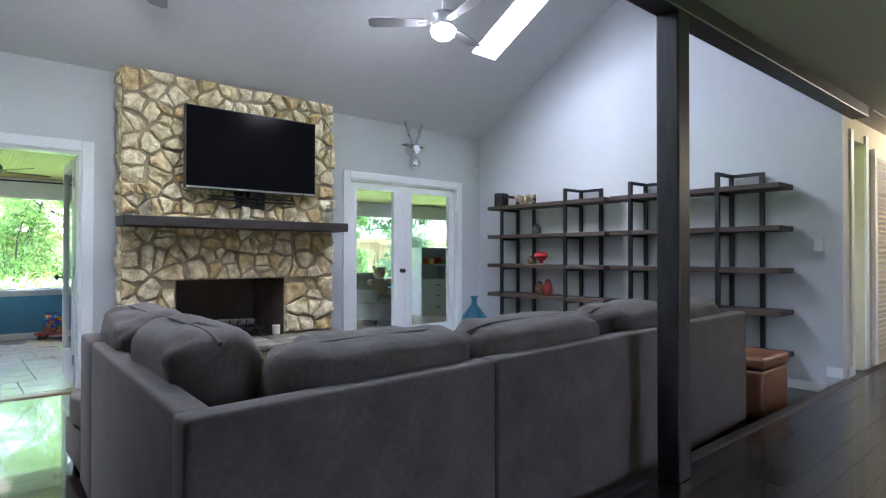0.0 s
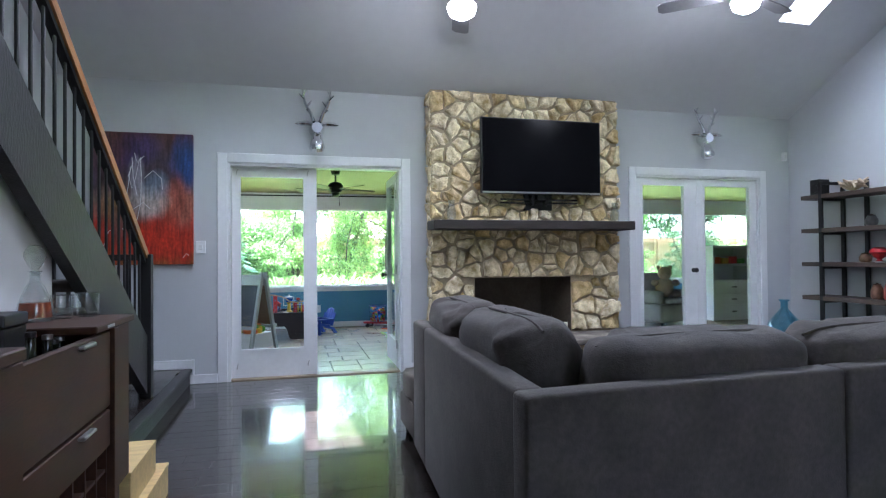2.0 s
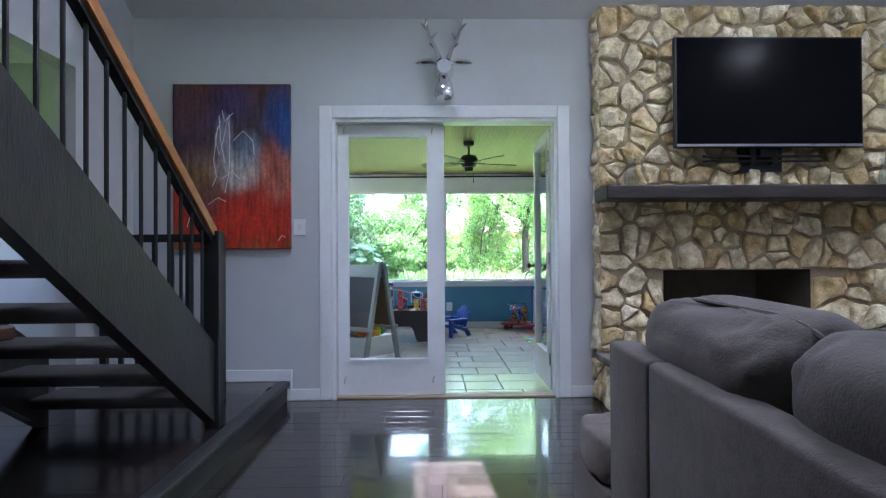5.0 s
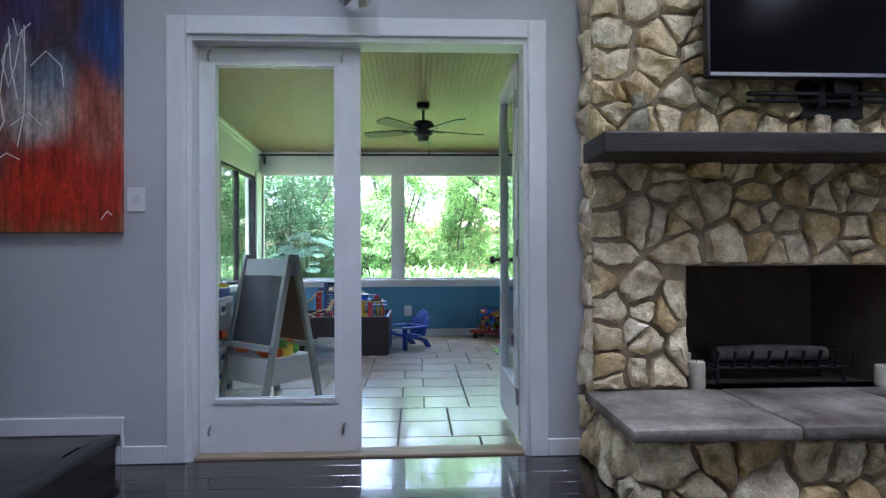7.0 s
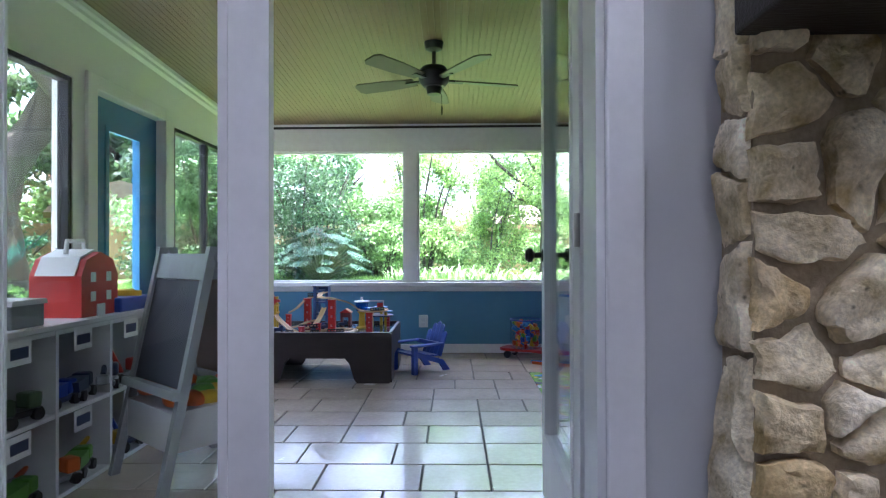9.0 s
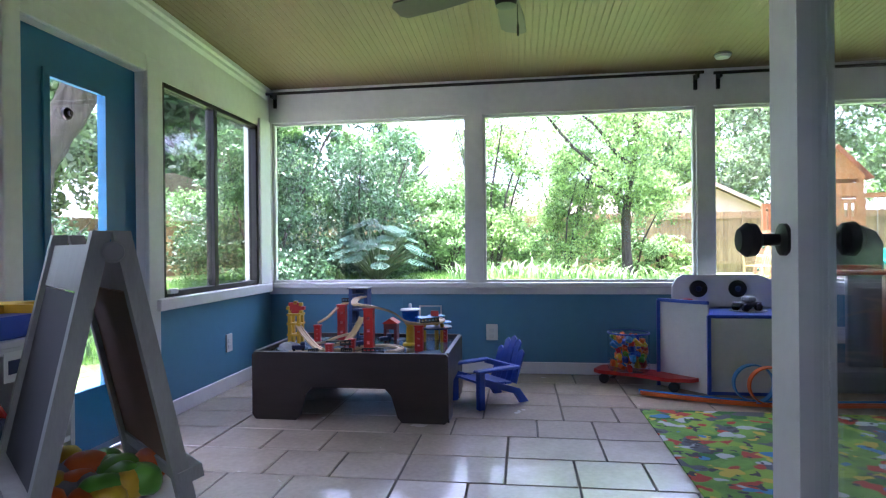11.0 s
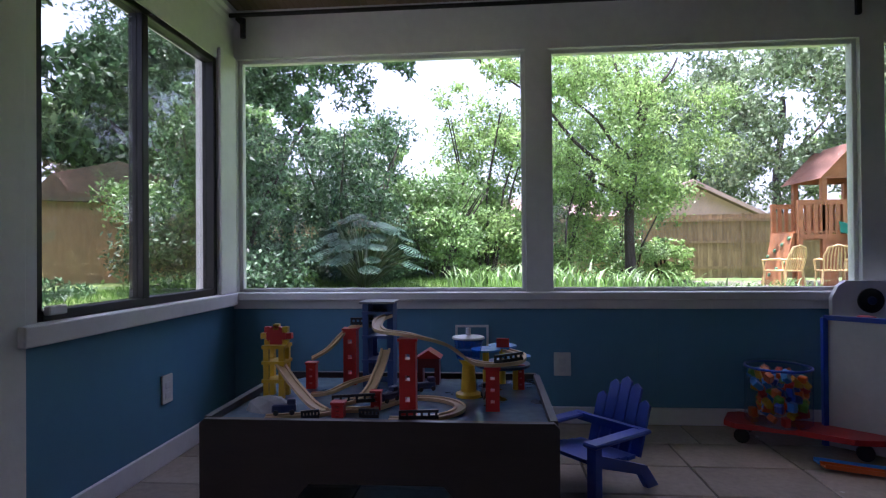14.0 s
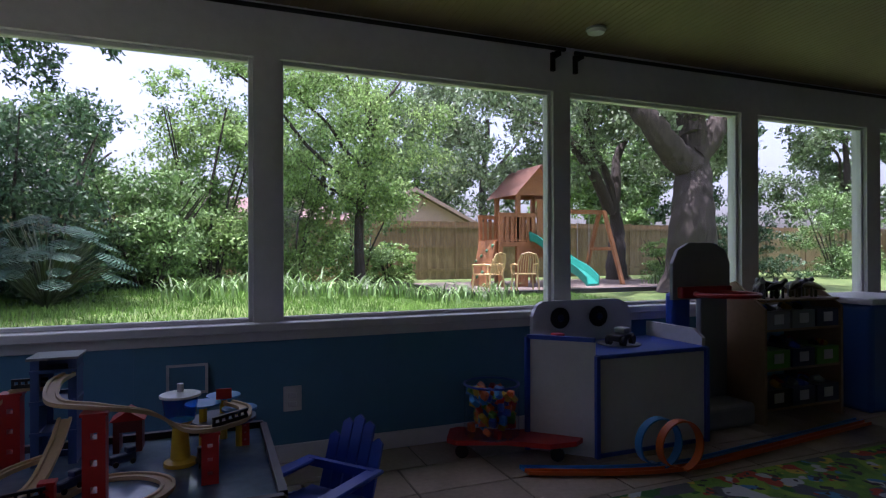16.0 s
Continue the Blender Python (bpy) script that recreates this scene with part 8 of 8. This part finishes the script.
# overhanging leaves from a tall tree
tree("tree", "tall tree whose branches hang over the shrubs", -5.9, 17.8, (0.8, -0.3, 6.2), 0.22, [((0.6, -0.2, 3.6), (4.6, -3.8, 3.1), 0.07), ((0.7, -0.3, 5.2), (2.4, 0.8, 7.0), 0.1)],
     blobs_in(1.6, 4.9, -3.4, -2.2, 2.75, 3.9, 30, 0.36, 700, 12) + blobs_in(-1.5, 1.6, -1.5, 1.5, 4.0, 7.0, 12, 0.9, 900, 13), 0.075, 12, M_LEAF_DARK)
for i, (x, y, h, w, mt) in enumerate(((-13, 27, 7, 3.4, M_LEAF_MID), (-9.5, 30, 8.5, 3.6, M_LEAF_DARK), (-5.5, 33, 6.5, 3.0, M_LEAF_MID), (-2.4, 38, 4.2, 2.6, M_LEAF_LIGHT), (4.6, 44, 5.0, 2.8, M_LEAF_LIGHT), (9.5, 40, 10, 4.2, M_LEAF_MID), (14, 36, 11, 4.6, M_LEAF_OAK), (19.5, 34, 11, 4.6, M_LEAF_MID), (25, 32, 10, 4.6, M_LEAF_DARK), (30, 27, 9, 4.4, M_LEAF_OAK),
                                      (-15, 20, 8, 3.6, M_LEAF_OAK), (-14, 13, 8, 3.6, M_LEAF_MID), (-12, 7, 8, 3.4, M_LEAF_OAK), (22, 40, 12, 5, M_LEAF_LIGHT), (16, 27.5, 5.5, 2.6, M_LEAF_MID), (34, 20, 10, 4.5, M_LEAF_MID), (-9, 23, 6.5, 2.6, M_LEAF_MID), (-8.2, 20.0, 6.0, 2.8, M_LEAF_DARK), (-12, 18, 8.5, 3.8, M_LEAF_OAK), (6.8, 45, 10.5, 5.0, M_LEAF_MID), (12.5, 43, 12, 5.2, M_LEAF_OAK), (27, 17, 8, 3.5, M_LEAF_OAK))):
    tree("tree", "tall leafy tree beyond the fence", x, y, (0.2, 0.1, h * 0.75), 0.25, [((0.1, 0, h * 0.4), (w * 0.6, 0.3, h * 0.75), 0.1), ((0.1, 0, h * 0.45), (-w * 0.6, -0.3, h * 0.8), 0.1)],
         blobs_in(-w * 0.75, w * 0.75, -w * 0.5, w * 0.5, h * 0.3, h * 0.95, 24, w * 0.30, 620, 200 + i), 0.24, 300 + i, mt, group="trees beyond the fence")


# fences
def fence(name, x0, y0, x1, y1, h, seed):
    f = thing(name, "weathered tan wooden board fence", "fence")
    L_ = math.dist((x0, y0), (x1, y1))
    m = pose(x0, y0, 0, 0, 0, math.degrees(math.atan2(y1 - y0, x1 - x0)))
    f.matrix_basis = m
    r = random.Random(seed)
    zb = ground_z((y0 + y1) / 2) - 0.03
    b = bmesh.new()
    x = 0.0
    while x < L_:
        box(b, x, x + 0.138, 0.02, 0.04, zb, zb + h + r.uniform(-0.012, 0.012))
        x += 0.142
    ob = part("boards", b, M_FENCE, f)
    ob["kind"] = "stuff"
    for z in (0.3, h * 0.55, h - 0.22):
        part("rail", B(0, L_, -0.03, 0.02, zb + z, zb + z + 0.085), M_FENCE, f)
    x = 0.0
    while x <= L_:
        part("post", B(x - 0.045, x + 0.045, -0.035, 0.018, zb, zb + h + 0.02), M_FENCE, f)
        x += 2.4


fence("fence", -14.0, 25.0, 30.0, 25.0, 1.95, 1)
fence("fence", -11.0, 8.0, -11.0, 25.0, 1.85, 2)
fence("fence", 30.0, 25.0, 24.0, 10.0, 1.85, 3)
gt = thing("fence_gate", "wooden board gate with a diagonal brace", "gate", m=pose(18.0, 24.9, 0.05))
for k in range(9):
    part("board", B(-0.65 + k * 0.145, -0.65 + k * 0.145 + 0.135, 0, 0.02, 0, 1.8), M_FENCE, gt)
part("brace", prism(bmesh.new(), [(-0.6, 0.25), (-0.45, 0.25), (0.6, 1.6), (0.45, 1.6)], -0.03, -0.002, "y"), M_FENCE, gt)
for z in (0.2, 1.55):
    part("rail", B(-0.65, 0.65, -0.032, -0.002, z, z + 0.1), M_FENCE, gt)

# neighbouring house and garden shed
M_ROOF = mk("pinkish_shingle", (0.21, 0.14, 0.12), 0.9, var=0.12, scale=6, stretch=(1, 1, 6), fine=0.15)
M_STUCCO = mk("pale_stucco", (0.52, 0.37, 0.32), 0.9, var=0.05)
hs = thing("neighbour_house", "pale house with a low pinkish gable roof beyond the fence", "house", m=pose(0, 0, 0))
part("wall", prism(bmesh.new(), [(5.3, 0), (11.2, 0), (11.2, 2.15), (8.25, 3.62), (5.3, 2.15)], 31.4, 40.0, "y"), M_STUCCO, hs, "pinkish gable wall")
part("wall", B(-2.0, 5.29, 33.0, 39.0, 0, 2.2), M_STUCCO, hs)
for s_ in (-1, 1):
    part("roof", prism(bmesh.new(), [(8.25, 3.66), (8.25 + s_ * 3.35, 1.99), (8.25 + s_ * 3.35, 2.11), (8.25, 3.80)], 31.0, 40.4, "y"), M_ROOF, hs, "low pinkish shingle roof")
    part("barge_board", prism(bmesh.new(), [(8.25, 3.60), (8.25 + s_ * 3.4, 1.93), (8.25 + s_ * 3.4, 2.08), (8.25, 3.77)], 30.95, 30.995, "y"), M_STUCCO, hs)
part("roof", prism(bmesh.new(), [(32.5, 2.1), (36.0, 3.55), (39.5, 2.1)], -2.6, 5.28, "x"), M_ROOF, hs, "low pinkish shingle roof")
for x in (7.4,):
    w = part("window", B(x, x + 1.4, 31.36, 31.399, 1.0, 2.1), M_TV, hs)
    part("frame", wall_with_holes(bmesh.new(), "y", 31.32, 31.359, x - 0.08, x + 1.48, 0.92, 2.18, [(x, x + 1.4, 1.0, 2.1)]), M_TRIM, w)
sh = thing("garden_shed", "tan wooden garden shed with double doors", "shed", m=pose(-6.95, 17.4, ground_z(17.4, -6.95) - 0.35, 0, 0, 35))
M_SHED = mk("tan_shed_board", (0.36, 0.235, 0.13), 0.8, var=0.15, scale=4, stretch=(6, 6, 1))
part("wall", B(-1.2, 1.2, -1.0, 1.0, -0.1, 1.75), M_SHED, sh)
part("roof", prism(bmesh.new(), [(-1.35, 1.70), (1.35, 1.70), (0.95, 2.15), (0, 2.42), (-0.95, 2.15)], -1.12, 1.12, "y"), mk("brown_shingle", (0.16, 0.12, 0.09), 0.95, var=0.2, scale=9), sh, "brown shingle roof")
for s in (-1, 1):
    d = part("door", B(min(0.02 * s, 0.55 * s), max(0.02 * s, 0.55 * s), -1.03, -1.0, 0.05, 1.6), M_SHED, sh)
    part("brace", B(min(0.04 * s, 0.53 * s), max(0.04 * s, 0.53 * s), -1.045, -1.03, 0.8, 0.9), M_SHED, d)

# play tower with slide and swings
pt = thing("play_tower", "orange cedar play tower with a gabled roof and railed deck", "playset", m=pose(8.02, 21.1, ground_z(21)))
for x in (-0.58, 0.58):
    for y in (-0.6, 0.6):
        part("post", B(x - 0.055, x + 0.055, y - 0.055, y + 0.055, -0.05, 2.42), M_CEDAR, pt)
for k in range(9):
    part("deck_board", B(-1.14, 0.68, -0.66 + k * 0.148, -0.66 + k * 0.148 + 0.138, 1.20, 1.24), M_CEDAR, pt)
for y in (-0.66, 0.62):
    for z in (1.06, 1.82):
        part("rail", B(-1.14, 0.68, y, y + 0.04, z, z + 0.11), M_CEDAR, pt)
    x = -1.12
    while x < 0.6:
        part("slat", B(x, x + 0.085, y + 0.005, y + 0.03, 1.17, 1.84), M_CEDAR, pt)
        x += 0.155
for x in (-1.09,):
    for y in (-0.6, 0.6):
        part("post", B(x - 0.045, x + 0.045, y - 0.045, y + 0.045, -0.05, 1.93), M_CEDAR, pt)
for s in (-1, 1):
    for k in range(6):
        t = k / 6
        z0, z1 = 3.20 - 0.80 * t, 3.20 - 0.80 * (t + 0.19)
        y0, y1 = s * 0.76 * t, s * 0.76 * (t + 0.19)
        b = bmesh.new()
        b.faces.new([b.verts.new(v) for v in ((y0, -0.85, z0), (y0, 0.85, z0), (y1, 0.85, z1), (y1, -0.85, z1))])
        bmesh.ops.solidify(b, geom=b.faces[:], thickness=0.025)
        part("roof_board", b, mk("roof_cedar", (0.30, 0.16, 0.11), 0.7, var=0.25, scale=4) if s == -1 and k == 0 else bpy.data.materials["roof_cedar"], pt)
for x in (-0.66, 0.62):
    part("gable_truss", prism(bmesh.new(), [(-0.66, 2.40), (0.66, 2.40), (0.66, 2.48), (0.06, 3.12), (-0.06, 3.12), (-0.66, 2.48)], x, x + 0.04, "y"), M_CEDAR, pt)
part("front_panel", wall_with_holes(bmesh.new(), "y", -0.68, -0.655, -0.05, 0.62, 1.30, 2.30, [(0.12, 0.46, 1.5, 2.0)]), M_CEDAR, pt)
part("lower_panel", wall_with_holes(bmesh.new(), "y", -0.64, -0.61, -0.62, 0.62, 0.0, 1.1, [(-0.3, 0.3, -0.0, 0.75)]), M_CEDAR, pt)
part("climbing_wall", prism(bmesh.new(), [(-1.18, 1.2), (-1.12, 1.2), (-1.36, 0.0), (-1.44, 0.0)], -0.5, 0.5, "y"), M_CEDAR, pt)
for i in range(7):
    part("climbing_hold", lathe(bmesh.new(), [(0.05, 0), (0.04, 0.03), (0, 0.04)], 10, pose(-1.21 - 0.033 * i, -0.4 + 0.27 * (i % 4), 1.08 - 0.14 * i, 0, -72, 0)), mk("hold_plastic", (0.10, 0.25, 0.12), 0.5) if i == 0 else bpy.data.materials["hold_plastic"], pt)
sl = bmesh.new()
_prev = None
for k in range(15):
    t = k / 14
    x, z, yy = -0.05 + 0.62 * t, 1.24 - 1.14 * (t ** 1.1) + 0.05 * math.sin(t * 9), -0.62 - 1.62 * t
    cur = [sl.verts.new((x + o * 0.93, yy + o * 0.36, z + u)) for o, u in ((-0.30, 0.20), (-0.26, 0.20), (-0.22, 0.02), (0.22, 0.02), (0.26, 0.20), (0.30, 0.20), (0.26, -0.03), (-0.26, -0.03))]
    if _prev:
        for i in range(8):
            sl.faces.new((_prev[i], _prev[(i + 1) % 8], cur[(i + 1) % 8], cur[i]))
    else:
        sl.faces.new(cur)
    _prev = cur
sl.faces.new(_prev[::-1])
part("slide", sl, mk("green_slide_plastic", (0.015, 0.30, 0.22), 0.35, var=0.06), pt, "wavy turquoise green plastic slide", True)
sw = thing("swing_set", "orange wooden swing frame beside the play tower", "swing", m=pose(8.42, 21.2, ground_z(21)))
part("beam", B(0.0, 2.3, -0.05, 0.05, 2.0, 2.12), M_CEDAR, sw)
for s in (-1, 1):
    part("leg", prism(bmesh.new(), [(s * 0.06, 2.08), (s * 0.16, 2.08), (s * 1.0, -0.05), (s * 0.9, -0.05)], 2.15, 2.25, "x"), M_CEDAR, sw)
part("brace", B(2.16, 2.24, -0.55, 0.55, 0.95, 1.04), M_CEDAR, sw)
for x0 in (0.75, 1.55):
    s_ = part("swing", B(x0 - 0.22, x0 + 0.22, -0.08, 0.08, 0.42, 0.45, 0.01), mk("green_swing", (0.02, 0.2, 0.1), 0.5), sw, "green plastic swing seat")
    for o in (-0.2, 0.2):
        part("rope", rod(bmesh.new(), (x0 + o, 0, 0.43), (x0 + o, 0, 2.02), 0.008, n=5), M_STEEL, s_)

# play area with edging, patio, chairs
struct("play_area", B(4.9, 13.0, 18.2, 23.2, ground_z(20) - 0.1, ground_z(20) + 0.006), M_GRAVEL, "grey mulched play area", "ground")
for a in ((4.85, 4.93, 18.1, 23.2), (4.93, 13.0, 18.1, 18.2)):
    struct("edging", B(a[0], a[1], a[2], a[3], -0.05, ground_z(20) + 0.09, 0.01), M_PLASTIC_BLACK, "black landscape edging", "edging")
struct("patio", B(-4.4, SX0 - 0.12, 6.0, 9.6, -0.4, -0.115), M_PATIO, "pale concrete patio slab", "patio")
for x, y, rz in ((5.75, 18.8, 205), (6.65, 18.75, 165)):
    c = thing("lawn_chair", "pale yellow plastic lawn chair with a lattice back", "chair", "lawn chairs", pose(x, y, ground_z(19) + 0.006, 0, 0, rz))
    mt = bpy.data.materials.get("cream_plastic") or mk("cream_plastic", (0.62, 0.46, 0.20), 0.45, var=0.05)
    part("seat", B(-0.24, 0.24, -0.24, 0.22, 0.40, 0.425, 0.012, 2), mt, c)
    for lx in (-0.23, 0.23):
        for ly in (-0.22, 0.22):
            part("leg", tube(bmesh.new(), [(lx * 1.15, ly * 1.2, 0), (lx, ly, 0.41)], [0.018, 0.024], 6), mt, c)
        part("arm", tube(bmesh.new(), [(lx * 1.1, -0.22, 0.41), (lx * 1.16, -0.24, 0.62), (lx * 1.14, 0.1, 0.64), (lx, 0.25, 0.62)], 0.02, 6), mt, c)
    bk = bmesh.new()
    tube(bk, [(-0.22, 0.22, 0.41), (-0.23, 0.30, 0.70), (-0.16, 0.34, 0.86), (0, 0.35, 0.90), (0.16, 0.34, 0.86), (0.23, 0.30, 0.70), (0.22, 0.22, 0.41)], 0.018, 6)
    part("back_frame", bk, mt, c, smooth=True)
    for k in range(-3, 4):
        part("back_slat", tube(bmesh.new(), [(k * 0.055, 0.225, 0.42), (k * 0.056, 0.30, 0.70), (k * 0.045, 0.34, 0.86)], 0.011, 5), mt, c)

# grass blades on the lawn
_g = np.random.default_rng(4)
_n = 90000
_px, _py = _g.uniform(-5.5, 7.5, _n), 10.6 + 8.2 * _g.random(_n) ** 1.2
_pz = np.array([ground_z(float(b), float(a)) for a, b in zip(_px, _py)])
_a, _h = _g.uniform(0, 6.283, _n), _g.uniform(0.035, 0.09, _n)
_dx, _dy = np.cos(_a) * 0.006, np.sin(_a) * 0.006
_V = np.stack([np.stack([_px - _dx, _py - _dy, _pz - 0.005], 1), np.stack([_px + _dx, _py + _dy, _pz - 0.005], 1), np.stack([_px + _g.normal(0, 0.02, _n), _py + _g.normal(0, 0.02, _n), _pz + _h], 1)], 1).reshape(-1, 3)
gm = bpy.data.meshes.new("grass")
gm.vertices.add(3 * _n), gm.loops.add(3 * _n), gm.polygons.add(_n)
gm.vertices.foreach_set("co", _V.astype(np.float32).ravel())
gm.loops.foreach_set("vertex_index", np.arange(3 * _n, dtype=np.int32))
gm.polygons.foreach_set("loop_start", np.arange(0, 3 * _n, 3, dtype=np.int32))
gm.update(calc_edges=True)
gm.materials.append(M_BLADE)
tagged(new("grass", gm), "short green lawn grass", "grass", kind="stuff")


# ---- loose pieces of the floors ----
# planks of the living room floor near the walk
_r = random.Random(17)
_shared = {}
y = STEP_Y + 0.001
while y < WALL_Y + 0.02:
    x = PLAT_X - _r.random() * 0.8
    y2 = min(y + 0.125, WALL_Y + 0.05)
    while x < 2.0:
        l = _r.choice((0.7, 0.9, 1.1, 1.3))
        a, c = max(x, PLAT_X), min(x + l, 2.0)
        if c - a > 0.03:
            key = (round(c - a, 3), round(y2 - y, 3))
            if key not in _shared:
                _shared[key] = mesh_of("plank", B(0.0006, c - a - 0.0006, 0.0006, y2 - y - 0.0006, -0.019, 0.0, 0.0012), M_FLOOR)
            o = part("plank", _shared[key], None, LIVING_FLOOR)
            o.location = (a, y, _r.uniform(-0.0006, 0))
        x += l
    y = y2

# sunroom tiles in a four-size pattern on one small module
TILE_FLOOR = thing("floor_sunroom", "beige stone-look floor tiles in a mixed-size pattern", "floor", kind="structure")
U = 0.152
NX, NY = int((SX1 - SX0) / U) + 1, int((BACK - SUN_Y) / U) + 1
_taken = [[False] * NY for _ in range(NX)]
_tm, _far = {}, bmesh.new()
_r = random.Random(29)
for j in range(NY):
    for i in range(NX):
        if _taken[i][j]:
            continue
        order = _r.sample([(3, 2), (2, 2), (2, 1), (1, 2), (1, 1)], 5)
        order.sort(key=lambda s: -(s[0] * s[1]) * _r.uniform(0.5, 1.5))
        for w, h in order + [(1, 1)]:
            if i + w <= NX and j + h <= NY and not any(_taken[i + a][j + b] for a in range(w) for b in range(h)):
                break
        for a in range(w):
            for b in range(h):
                _taken[i + a][j + b] = True
        x0, y0 = SX0 + i * U, SUN_Y + 0.002 + j * U
        x1, y1 = min(x0 + w * U, SX1), min(y0 + h * U, BACK)
        if x1 - x0 < 0.02 or y1 - y0 < 0.02:
            continue
        g_ = 0.004
        if x0 < 1.5:
            key = (round(x1 - x0, 3), round(y1 - y0, 3))
            if key not in _tm:
                _tm[key] = mesh_of("tile", B(g_, x1 - x0 - g_, g_, y1 - y0 - g_, -0.012, 0.0, 0.003), M_TILE)
            o = part("tile", _tm[key], None, TILE_FLOOR)
            o.location = (x0, y0, SUN_Z + _r.uniform(-0.0008, 0.0))
        else:
            box(_far, x0 + g_, x1 - g_, y0 + g_, y1 - g_, SUN_Z - 0.012, SUN_Z)
M_TILE_I = mk("beige_floor_tile_far", (0.41, 0.345, 0.28), 0.24, var=0.12, scale=6, rand=0.09, island=True, bump=0.06, bscale=25, fine=0.08, coat=0.1)
p = part("tiles_far", _far, M_TILE_I, TILE_FLOOR)
p["kind"] = "stuff"
